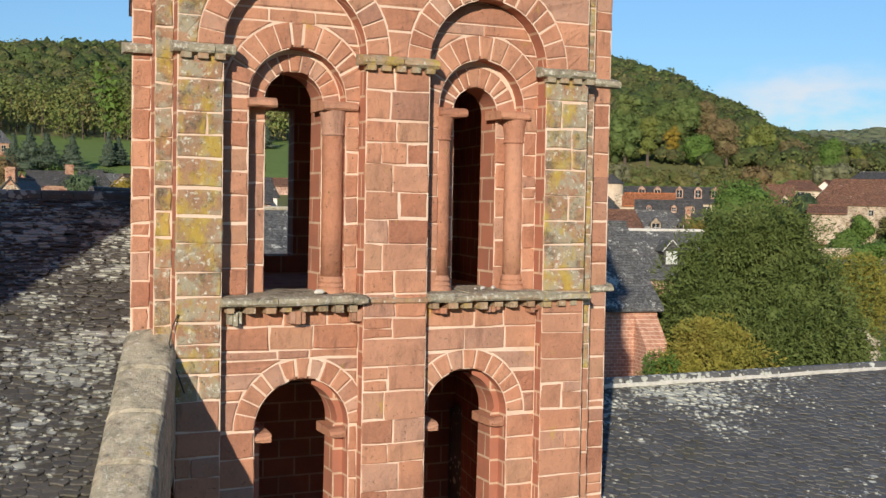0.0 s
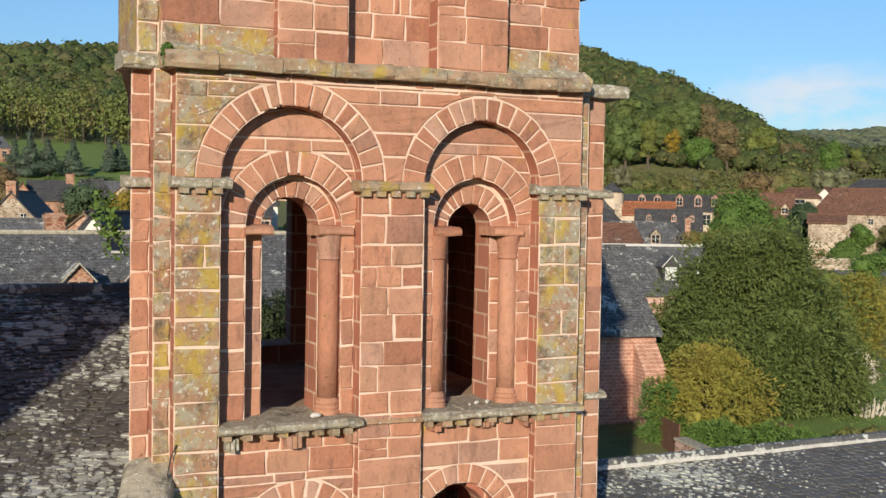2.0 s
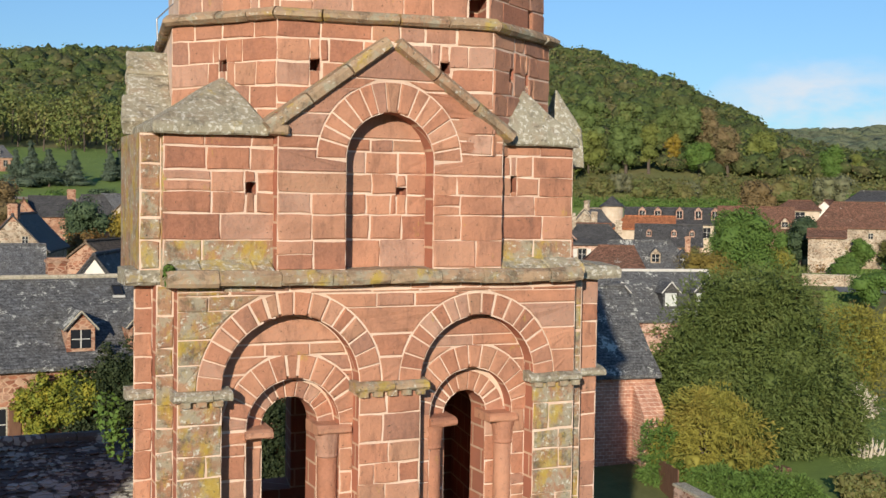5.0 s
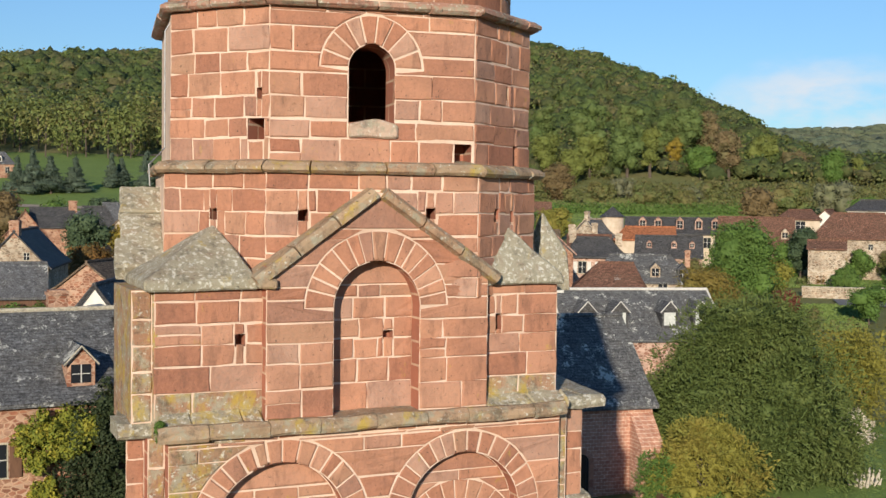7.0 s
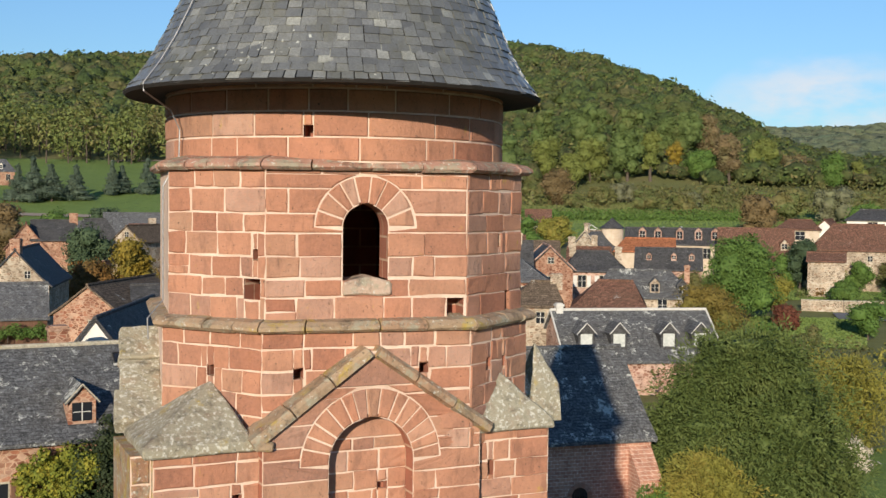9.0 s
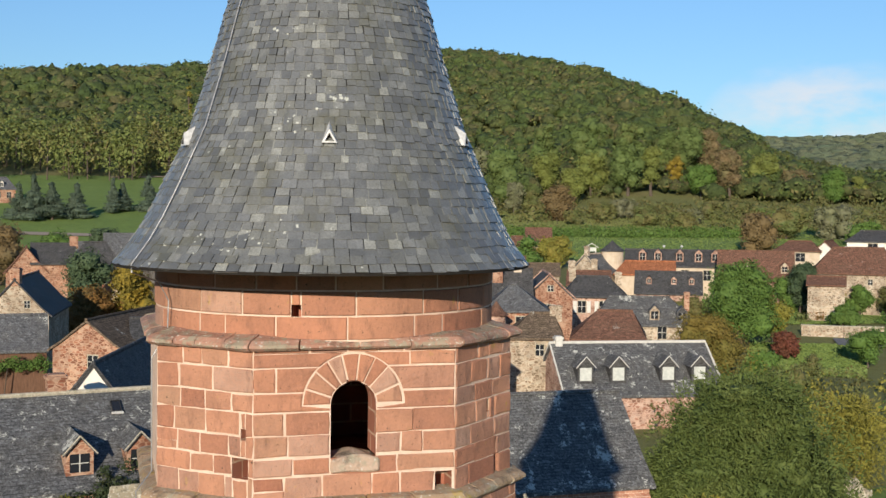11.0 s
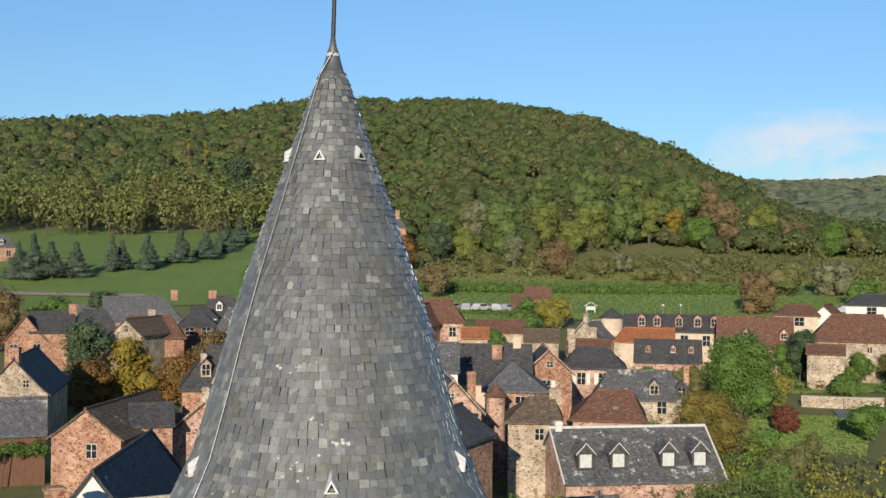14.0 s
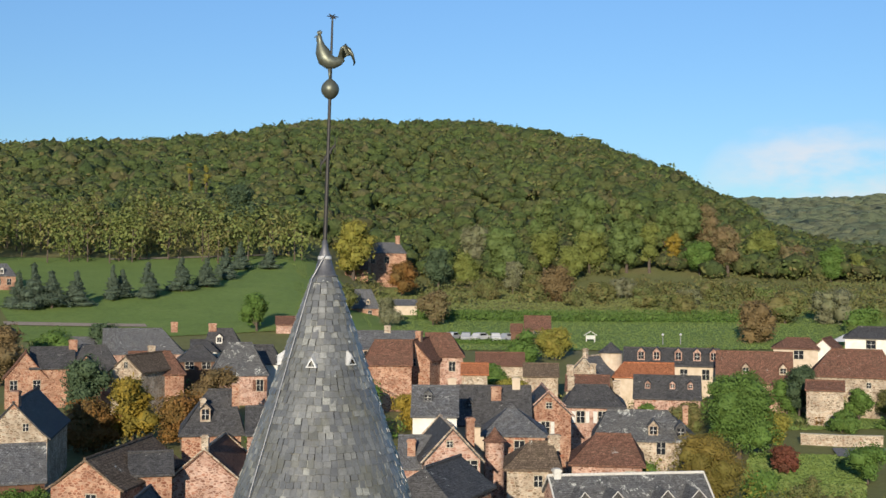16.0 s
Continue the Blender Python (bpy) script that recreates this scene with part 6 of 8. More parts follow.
def house(x, y, rot, length, depth, eave, ridge, roof_, wall_, label, hip=(0, 0), base=None, windows=(), chimneys=(), dormers=(), over=0.3, name="house", verge=None):
    """A house with its ridge along its own x, turned by rot degrees: eave and ridge are heights in the world."""
    base = ground_z(x, y) - 1.0 if base is None else base
    ob = thing(name, label, "house", at=pose(x, y, 0, 0, 0, rot))
    L, D = length / 2, depth / 2
    w = Pile()
    rise = ridge - eave
    body_v = [(-L, -D, base), (L, -D, base), (L, D, base), (-L, D, base), (-L, -D, eave), (L, -D, eave), (L, D, eave), (-L, D, eave)]
    w.add(body_v, [(0, 1, 5, 4), (1, 2, 6, 5), (2, 3, 7, 6), (3, 0, 4, 7), (4, 5, 6, 7)])
    top = ridge - 0.14
    if not hip[0]:
        w.add([(-L, -D, eave), (-L, D, eave), (-L, 0, top)], [(0, 2, 1)])
    if not hip[1]:
        w.add([(L, -D, eave), (L, D, eave), (L, 0, top)], [(0, 1, 2)])
    part("wall", w.pair(), wall_, ob)
    o = over
    k = rise / D
    drop = o * k
    r0, r1 = -L - (0 if hip[0] else o * 0.6) + hip[0], L + (0 if hip[1] else o * 0.6) - hip[1]
    e0, e1 = -L - o * (1 if hip[0] else 0.6), L + o * (1 if hip[1] else 0.6)
    th = 0.16
    rf = Pile()
    kick = 0.12 * rise
    for s in (-1, 1):
        mid = 0.30
        ym, zm = s * (D + o) * (1 - mid), eave - drop * 0.5 + (ridge - eave + drop * 0.5) * mid - kick * 0.35
        xa, xb = e0 + (r0 - e0) * mid, e1 + (r1 - e1) * mid
        v = [(e0, s * (D + o), eave - drop * 0.5), (e1, s * (D + o), eave - drop * 0.5), (xb, ym, zm), (xa, ym, zm), (r1, 0, ridge), (r0, 0, ridge)]
        v += [(p, q, z - th) for p, q, z in v]
        rf.add(v, [(0, 1, 2, 3), (3, 2, 4, 5), (6, 9, 8, 7), (9, 11, 10, 8), (0, 6, 7, 1), (1, 7, 8, 2), (2, 8, 10, 4), (0, 3, 9, 6), (3, 5, 11, 9)])
    for s, h, e, r in ((-1, hip[0], e0, r0), (1, hip[1], e1, r1)):
        if h:
            v = [(e, -D - o, eave - drop * 0.5), (e, D + o, eave - drop * 0.5), (r, 0, ridge), (e, -D - o, eave - drop * 0.5 - th), (e, D + o, eave - drop * 0.5 - th), (r, 0, ridge - th)]
            rf.add(v, [(0, 1, 2), (3, 5, 4), (0, 3, 4, 1)])
    rp = part("roof", rf.pair(), roof_, ob)
    v, f = tube([(r0, 0, ridge + 0.02), (r1, 0, ridge + 0.02)], 0.11, 8)
    part("ridge_tiles", (v, f), roof_ if verge is None else verge, rp)
    if verge is not None:
        for e in ([] if hip[0] else [r0]) + ([] if hip[1] else [r1]):
            for s in (-1, 1):
                v, f = tube([(e, 0, ridge + 0.02), (e, s * (D + o), eave - drop * 0.5)], 0.07, 6)
                part("verge", (v, f), verge, rp)
    walls = {"f": Matrix.Translation((0, -D, 0)), "b": Matrix.Translation((0, D, 0)) @ Matrix.Rotation(math.pi, 4, "Z"),
             "r": Matrix.Translation((L, 0, 0)) @ Matrix.Rotation(math.pi / 2, 4, "Z"), "l": Matrix.Translation((-L, 0, 0)) @ Matrix.Rotation(-math.pi / 2, 4, "Z")}
    for q in windows:
        window_on(ob, walls[q[0]], q[1], q[2], q[3], q[4], q[5] if len(q) > 5 else None)
    for q in chimneys:
        cx, cy, cw, cd, zt = q[:5]
        cm = q[5] if len(q) > 5 else wall_
        ch = Pile()
        zb = ridge - abs(cy) / D * rise - 0.6
        ch.box(cx - cw / 2, cx + cw / 2, cy - cd / 2, cy + cd / 2, zb, zt - 0.22)
        ch.box(cx - cw / 2 - 0.06, cx + cw / 2 + 0.06, cy - cd / 2 - 0.06, cy + cd / 2 + 0.06, zt - 0.22, zt - 0.08)
        ch.box(cx - cw / 2 + 0.03, cx + cw / 2 - 0.03, cy - cd / 2 + 0.03, cy + cd / 2 - 0.03, zt - 0.08, zt)
        part("chimney", ch.pair(), cm, ob)
    for q in dormers:
        u, side, zb, dw, dh = q[:5]
        dm_, wm = (q[5] if len(q) > 5 else wall_), (q[6] if len(q) > 6 else paint)
        s = -1 if side == "f" else 1
        yb = s * D * (1 - (zb - eave) / rise)
        m = Matrix.Translation((u, yb, 0)) @ (Matrix.Identity(4) if s < 0 else Matrix.Rotation(math.pi, 4, "Z"))
        zt, run = zb + dh, D * (dh + dw * 0.55) / rise + 0.1
        bx = Pile()
        bx.box(-dw / 2, dw / 2, -0.05, run, zb - 0.3, zt, m)
        bx.add([m @ Vector(p) for p in ((-dw / 2, -0.05, zt), (dw / 2, -0.05, zt), (0, -0.05, zt + dw * 0.55))], [(0, 1, 2)])
        d_ = part("dormer", bx.pair(), dm_, ob)
        rr = Pile()
        for t in (-1, 1):
            rr.add([m @ Vector(p) for p in ((0, -0.22, zt + dw * 0.6), (t * (dw / 2 + 0.14), -0.22, zt - 0.10), (t * (dw / 2 + 0.14), run, zt - 0.10), (0, run, zt + dw * 0.6),
                                          (0, -0.22, zt + dw * 0.6 - 0.07), (t * (dw / 2 + 0.14), -0.22, zt - 0.17))], [(0, 1, 2, 3), (0, 4, 5, 1)])
        part("dormer_roof", rr.pair(), roof_, d_)
        if verge is not None:
            for t in (-1, 1):
                part("dormer_verge", tube([m @ Vector((0, -0.2, zt + dw * 0.6 + 0.02)), m @ Vector((t * (dw / 2 + 0.14), -0.2, zt - 0.08))], 0.035, 5), verge, d_)
        gl = Pile()
        gl.box(-dw * 0.36, dw * 0.36, -0.07, -0.03, zb + 0.12, zt - 0.08, m)
        part("pane", gl.pair(), glass if wm is paint else wm, d_)
        if wm is paint:
            gb = Pile()
            gb.box(-0.02, 0.02, -0.09, -0.06, zb + 0.12, zt - 0.08, m)
            gb.box(-dw * 0.32, dw * 0.32, -0.09, -0.06, zb + dh * 0.5, zb + dh * 0.5 + 0.03, m)
            part("glazing_bar", gb.pair(), paint, d_)
    return ob


SH = paint
n_p = Net("pale_blind", 0.7)
blind = n_p.done(n_p.ramp(n_p.grain(5, 4), (0.3, (0.42, 0.44, 0.40)), (0.7, (0.60, 0.61, 0.56))))
# behind the church
house(10.6, 243.5, 2, 7.4, 5.5, 22.2, 24.5, slate_grey, wall_red, "red stone house with slate roof above the cedars", hip=(1.4, 1.4), windows=[("f", 0.4, 20.2, 0.8, 1.2), ("f", 2.4, 20.2, 0.8, 1.2)], dormers=[(1.0, "f", 22.5, 0.8, 0.9, wall_white)])
house(1.2, 39.6, 3, 24, 9.6, 7.6, 10.65, slate_pale, wall_red, "long red stone house with worn grey slate roof and one dormer", base=0,
      dormers=[(0.4, "f", 7.95, 1.1, 0.95, wall_red), (2.85, "f", 7.95, 1.1, 0.95, wall_red)], chimneys=[(0.2, 0.3, 0.8, 0.7, 11.5, wall_red)],
      windows=[("f", -6.5, 4.6, 1.0, 1.5), ("f", -2.95, 4.6, 0.9, 1.3, brown_wood), ("f", 4, 4.4, 1.0, 1.6)], over=0.35, verge=grey_stone)
# a small roof light near the ridge of the long house
roof_light = thing("skylight", "small metal-framed skylight with pale flashing in the slate roof", "skylight", at=pose(3.78, 38.77, 10.07, 32.4, 0, 3))
for x0, x1, y0, y1 in ((-0.21, -0.17, -0.36, 0.36), (0.17, 0.21, -0.36, 0.36), (-0.17, 0.17, 0.32, 0.36), (-0.17, 0.17, -0.36, -0.32)):
    rail = Pile()
    rail.box(x0, x1, y0, y1, 0.0, 0.085)
    part("frame", rail.pair(), iron, roof_light)
pane = Pile()
pane.box(-0.168, 0.168, -0.318, 0.318, 0.05, 0.062)
part("pane", pane.pair(), glass, roof_light)
apron = Pile()
apron.box(-0.26, 0.26, -0.47, -0.362, 0.0, 0.055)
part("flashing", apron.pair(), paint, roof_light, "pale metal flashing")
house(5.8, 48.85, 67.4, 12.4, 4.4, 8.55, 11.44, slate_dark, wall_white, "white-rendered gable house with dark blue slate roof", base=1, verge=slate_dark, over=0.22)
# west side of the village
house(4.83, 96.62, 75.74, 12, 5.5, 9.65, 12.6, slate_dark, wall_tan, "pale rubble house with gable chimney and steep slate roof", chimneys=[(-5.4, 0, 1.3, 0.8, 13.5, wall_red)], windows=[("l", -1.6, 10.25, 0.5, 0.7), ("l", 1.0, 10.15, 0.45, 0.6)])
# the outbuilding's dark brown wall also holds its shade as colour
house(2.4, 80.85, -3.73, 4.91, 5, 8.15, 10.45, slate_grey, brown_wood, "low slate-roofed outbuilding beside the rubble house")
house(7.88, 135.09, 84.98, 3, 4.62, 10.9, 13.9, tile_brown, wall_red, "red stone cottage with steep brown tiled roof", windows=[("l", -1.3, 9.3, 0.8, 1.1), ("l", 1.3, 9.3, 0.8, 1.1)])
house(11.1, 136.35, -6.2, 4.93, 6, 11.95, 14.15, slate_dark, wall_red, "red stone house with dark slate roof and chimney stack", chimneys=[(2.4, 0, 1.0, 0.8, 15.05, wall_red)])
house(16.05, 134.73, -6.84, 5.62, 6, 11.45, 14.35, slate_dark, wall_red, "narrow red house under a hipped slate roof", hip=(1.2, 1.6), windows=[("f", 0.6, 9.45, 0.9, 1.3), ("f", 2.2, 9.45, 0.9, 1.3)], dormers=[(-1.2, "f", 12.05, 0.8, 0.8)])
house(20.79, 127.16, 45.67, 8, 4.17, 12.05, 13.8, lauze, wall_tan, "tan stone gable house with brown stone-slate roof", windows=[("l", 0, 12.35, 0.5, 0.7)])
house(22.49, 129.67, -10.08, 6.37, 6.5, 11.45, 13.8, tile_brown, wall_red, "red stone house with dark tiled roof and one chimney", hip=(0, 1.5), chimneys=[(-0.6, -0.6, 0.9, 0.7, 14.6, wall_tan)])
house(27.48, 167.32, -9.01, 11.6, 7.5, 11.25, 14.65, slate_grey, wall_pink, "long two-storey house with weathered slate roof", hip=(0, 3.0), chimneys=[(4.6, 0, 1.0, 0.8, 15.65, wall_red)])
house(19.95, 170.5, -6.98, 5.24, 6.5, 10.85, 13.3, slate_grey, wall_pink, "lower slate wing of the long house", chimneys=[(2.0, 0, 1.2, 0.8, 14.2, wall_tan)])
house(30.35, 142.3, -12.53, 5.02, 5, 11.85, 13.6, slate_dark, brown_wood, "dark timber-galleried house under a pyramid roof", hip=(1.9, 1.9), windows=[("f", -1.1, 10.65, 1.1, 0.9), ("f", 1.1, 10.65, 1.1, 0.9)])
house(36.49, 153.2, -14.93, 5.4, 6, 12.35, 15.2, slate_dark, wall_white, "steep-roofed slate house with dormer and chimney", hip=(0.6, 1.4), chimneys=[(-1.6, 0, 1.1, 0.8, 16, wall_red)], dormers=[(-0.6, "f", 13.25, 0.9, 0.9, wall_white)])
house(32.84, 149.98, -11.89, 3.44, 5, 12.55, 13.85, slate_dark, wall_white, "dark slate cottage with a small white dormer", hip=(0, 1.2))
house(33.15, 131.38, -14.53, 6.89, 6.5, 10.95, 14.55, slate_pale, wall_pink, "white house with hipped lichened slate roof", hip=(2.0, 1.8), windows=[("f", 2.6, 8.75, 0.8, 1.4, tile_brown)])
house(37.88, 136.28, -17.1, 3.82, 5.5, 11.75, 13.85, slate_dark, wall_white, "dark slate roof behind the lichened one", hip=(0, 0.8))
house(18.07, 81.56, -13.24, 4.65, 6, 10.95, 14, slate_dark, wall_red, "tall red house with steep slate roof and slim chimneys", hip=(2.0, 0.6), chimneys=[(1.9, -0.9, 0.6, 0.6, 14.6, wall_red), (-0.7, -1.8, 0.45, 0.45, 13.55, wall_tan)], dormers=[(-0.5, "f", 11.75, 0.8, 1.0, wall_tan)])
house(9.25, 72.01, 56.89, 11, 4.97, 9.3, 11.2, lauze, wall_red, "red rubble gable house with sagging brown stone-slate roof", windows=[("l", 0.4, 7.9, 0.7, 0.9)])
house(16.48, 73.6, 65.97, 8, 4.82, 8.85, 11, tile_brown, wall_pink, "pink rubble gable house with steep brown roof", verge=wall_tan, chimneys=[(-3.7, 0, 0.5, 0.5, 12, wall_tan)])
house(21.25, 78.7, -14.93, 1.85, 5, 11.05, 12.8, slate_dark, wall_pink, "small slate-roofed pink house between taller ones", windows=[("f", 0.4, 9.45, 0.8, 1.1)])
house(11.15, 70.7, -9.09, 2.83, 4, 9.75, 10.9, slate_dark, wall_red, "low red lean-to roof beside the chimney block")
# middle of the village
house(55.33, 123.47, 46.9, 8, 4.33, 12.75, 15.2, tile_brown, wall_red, "red brick gable house with brown tiled roof", chimneys=[(-2.0, 0, 0.9, 0.7, 16.2, wall_red)], windows=[("l", 0, 11.95, 0.6, 0.9)])
house(49.24, 120.82, -21.8, 5.81, 6.5, 12.55, 15.2, tile_brown, wall_red, "brown-roofed wing with climbing plants on its wall", hip=(1.2, 0))
house(58.63, 124.46, -24.78, 4.76, 6, 13.05, 15.7, tile_brown, wall_pink, "red stone house with tall hipped brown roof", hip=(0, 1.6), windows=[("f", 1.0, 11.05, 0.8, 1.2)])
house(56.55, 140.5, -21.56, 9.01, 6, 13.05, 15.2, slate_grey, wall_pink, "long house with grey slate roof and mansard windows", chimneys=[(0.4, 0, 0.9, 0.7, 16, wall_tan)], windows=[("f", -2.4, 11.25, 0.9, 1.3)])
house(56.1, 110.2, -26.57, 2.98, 4, 11.95, 12.95, tile_orange, wall_tan, "low outbuilding with bright orange tiled roof")
house(71.55, 133.75, -26.97, 6.7, 5.5, 10.75, 12.25, tile_brown, wall_tan, "long low barn with brown tiled roof")
house(68.85, 117.05, -28.5, 4.28, 5, 10.75, 12.05, lauze, wall_tan, "old barn with mossy stone-slate roof")
house(35.6, 75.6, -25.02, 3.61, 5.4, 12.25, 14.25, slate_grey, wall_white, "white-rendered house with grey slate roof", windows=[("f", 0.5, 10.85, 0.8, 1.2)], dormers=[(-0.6, "f", 13.15, 0.7, 0.6, slate_grey)])
house(43.45, 80.65, -26.9, 6.8, 6.6, 10.55, 13.5, slate_dark, wall_cream, "broad dark slate roof with stone chimney stacks", chimneys=[(-3.6, 0, 0.7, 0.6, 14.2, wall_cream), (2.2, 0, 0.7, 0.6, 14.3, wall_cream), (0.4, -1.0, 0.9, 0.6, 13.6, wall_red)], dormers=[(-2.0, "f", 11.75, 0.6, 0.5, slate_dark)])
house(49.4, 81.49, 65.56, 7, 4.2, 11.05, 13.1, slate_dark, wall_red, "red brick gable house with white-shuttered window", windows=[("l", -0.2, 9.25, 0.7, 1.1, SH), ("l", 0.1, 11.55, 0.5, 0.5)], verge=wall_pink)
house(41.08, 71.86, -26.57, 4.92, 5, 10.85, 12.7, slate_grey, wall_red, "red stone house under a hipped slate roof", hip=(2.0, 2.4), windows=[("f", 0.4, 9.05, 0.8, 1.2), ("f", -1.4, 9.05, 0.7, 1.1)])
house(32.07, 65.65, 73.09, 7, 4.04, 10.4, 12.7, slate_dark, wall_pink, "pale stone gable house with slate roof", windows=[("l", -0.2, 11.3, 0.4, 0.4), ("l", 1.3, 9.6, 1.0, 0.7)], chimneys=[(0.6, -1.9, 0.6, 0.6, 12.9, wall_red)], verge=wall_tan)
house(30.5, 66.95, -24.62, 2.94, 5, 9.65, 11.5, slate_grey, wall_pink, "low grey slate roof beside the gable house", chimneys=[(-0.6, -1.4, 0.6, 0.6, 11.5, wall_red)])
house(24.9, 51.0, 40.23, 6.0, 4.4, 10.7, 12.3, slate_dark, wall_red, "house with dark mossy slate roof and old gable", hip=(1.0, 0))
house(38.12, 63.23, -28.3, 3.78, 5, 9.65, 11.15, lauze, wall_tan, "tan stone house with lichened stone-slate roof", hip=(1.6, 0.4), chimneys=[(1.6, 0, 0.9, 0.6, 11.75, wall_tan)], windows=[("f", 0.4, 8.25, 0.6, 0.8)])
house(47.18, 67.17, -32.47, 5.51, 6, 8.85, 10.75, tile_brown, wall_pink, "pink stone house with hipped brown tiled roof", hip=(1.8, 0.8), windows=[("f", 1.8, 7.25, 0.7, 1.0)])
house(42.65, 57.4, -15.38, 11.3, 8.0, 6.35, 9.4, slate_pale, wall_pink, "pink stone house with lichened slate roof and four dormers", verge=paint, dormers=[(-4.05, "f", 7.0, 1.15, 1.1, slate_dark, blind), (-1.7, "f", 7.0, 1.15, 1.1, slate_dark, blind), (1.9, "f", 7.0, 1.15, 1.1, slate_dark, blind), (4.2, "f", 7.0, 1.15, 1.1, slate_dark, blind)], chimneys=[(-5.2, 0, 0.5, 0.6, 9.9, paint)])
# east side
house(59.12, 79.63, -33.11, 9.19, 6, 8.45, 10.7, slate_pale, wall_tan, "tan stone house with hipped lichened slate roof", hip=(1.2, 2.2), dormers=[(0.9, "f", 8.75, 0.9, 0.9, wall_tan), (3.4, "f", 8.65, 0.9, 0.9, slate_dark)], windows=[("f", 1.6, 7.05, 0.8, 1.1)], chimneys=[(4.0, 1.0, 0.5, 0.5, 11.2, wall_red)])
house(61.01, 91.55, -30.65, 6.04, 6, 10.15, 11.95, slate_dark, wall_pink, "pink stone house with black slate roof and stacks", hip=(1.0, 1.6), chimneys=[(-2.4, 0, 0.7, 0.6, 12.85, wall_tan), (2.4, 0.6, 0.7, 0.6, 12.45, wall_tan)], windows=[("f", -1.4, 8.35, 0.8, 1.2, SH), ("f", 0.8, 8.35, 0.8, 1.2, SH)])
house(66.7, 102.1, -32.28, 4.79, 5.5, 10.55, 11.9, tile_brown, wall_tan, "tan stone house with worn brown tiled roof", chimneys=[(-2.0, 0, 0.8, 0.6, 13.1, wall_tan), (0.6, 0.4, 0.7, 0.6, 13.3, wall_tan)])
house(72.09, 108.93, 28.45, 6, 4.17, 11.45, 13.6, slate_grey, wall_tan, "stone gable house with stepped parapet", verge=wall_tan, chimneys=[(-2.6, 0, 0.5, 0.5, 14.6, wall_tan)])
house(77.14, 106.08, -34.25, 6.99, 6, 11.35, 12.75, tile_orange, wall_cream, "cream house with bright orange tiled roof", hip=(1.0, 0))
house(87.35, 114.7, -35.82, 12.26, 6.5, 11.85, 13.75, slate_dark, wall_cream, "long cream manor with slate roof and five dormers", dormers=[(u, "f", 12.35, 0.95, 1.1, wall_pink) for u in (-3.9, -1.9, 0.9, 3.3, 5.4)], windows=[("f", u, 9.95, 0.9, 1.3) for u in (-3.6, -1.4, 1.6, 4.4)])
house(75.4, 98.75, -35.26, 7.4, 5.8, 9.65, 11.85, slate_dark, wall_pink, "stone house with dark slate roof and small dormers", dormers=[(-2.2, "f", 10.55, 0.6, 0.6), (0.6, "f", 10.55, 0.6, 0.6), (2.6, "f", 10.55, 0.6, 0.6)])
house(90.75, 102.1, -38.87, 8.91, 7, 10.65, 14.05, tile_brown, wall_pink, "broad barn with brown tiled roof and two dormers", dormers=[(-1.0, "f", 11.55, 0.9, 0.8, wall_tan), (3.4, "f", 11.55, 0.9, 0.8, wall_tan)], windows=[("f", -2.4, 9.05, 0.9, 0.9)])
house(98.13, 92.9, -42.83, 9.69, 7, 11.95, 14.75, tile_brown, wall_tan, "stone barn with hipped brown tiled roof", hip=(2.2, 1.6), windows=[("f", -1.4, 10.55, 0.7, 0.8), ("f", 1.6, 10.55, 0.5, 0.6)])
house(90.35, 89.25, -42.8, 3.98, 3.6, 10.85, 11.65, tile_brown, wall_tan, "small tiled lean-to against the barn")
house(105.13, 110.95, -42.14, 5.73, 5.5, 13.85, 15, tile_brown, wall_cream, "cream rendered cottage with a low brown roof", hip=(1.6, 1.0), windows=[("f", 0.4, 12.35, 1.2, 1.1)])
house(108.79, 108.97, 37.34, 6, 2.5, 13.9, 15.1, tile_brown, wall_white, "white-rendered gable cottage under a brown roof")
house(116.13, 108.97, -45, 5.86, 6, 15.15, 16.45, slate_dark, wall_white, "white rendered house with a grey slate roof", hip=(1.6, 0), windows=[("f", 0.4, 13.65, 1.2, 1.1)])
# far houses
house(82.85, 220.4, -19.98, 7.01, 6, 15.85, 19.5, slate_grey, wall_red, "red stone villa with tall hipped slate roof", hip=(1.6, 1.6), dormers=[(-1.2, "f", 16.45, 0.8, 0.8, wall_cream), (1.2, "f", 16.45, 0.8, 0.8, wall_cream)], windows=[("f", -1.6, 13.85, 0.8, 1.3), ("f", 1.6, 13.85, 0.8, 1.3)])
house(93.3, 221.7, -22.25, 5.05, 5, 16.25, 17.25, slate_grey, wall_cream, "cream bungalow with grey roof among shrubs")
house(115.25, 293.65, -20.88, 14.68, 8, 28.55, 31.35, slate_grey, wall_red, "large red stone house on the hillside", hip=(2, 2), windows=[("f", -2, 25.55, 1.2, 1.8), ("f", 2, 25.55, 1.2, 1.8)], chimneys=[(5.0, 0, 1.2, 1.0, 33.35, wall_red)])
house(105.65, 286.6, -19.98, 6.15, 7, 23.75, 26.25, tile_brown, wall_red, "red stone outbuilding below the hillside house")
house(99, 172.4, -27.76, 4.59, 5, 13.55, 15.6, tile_brown, brown_wood, "dark timber lodge beside the car park", windows=[("f", 0, 12.15, 1.4, 0.8)])
house(96.15, 175.1, -28.07, 2, 3.6, 12.85, 14.05, tile_brown, brown_wood, "small dark timber shed beside the lodge")
house(58.6, 191.7, -16.5, 5.93, 5, 13.95, 15.2, tile_brown, wall_pink, "long pale annex with brown roof behind the trees")


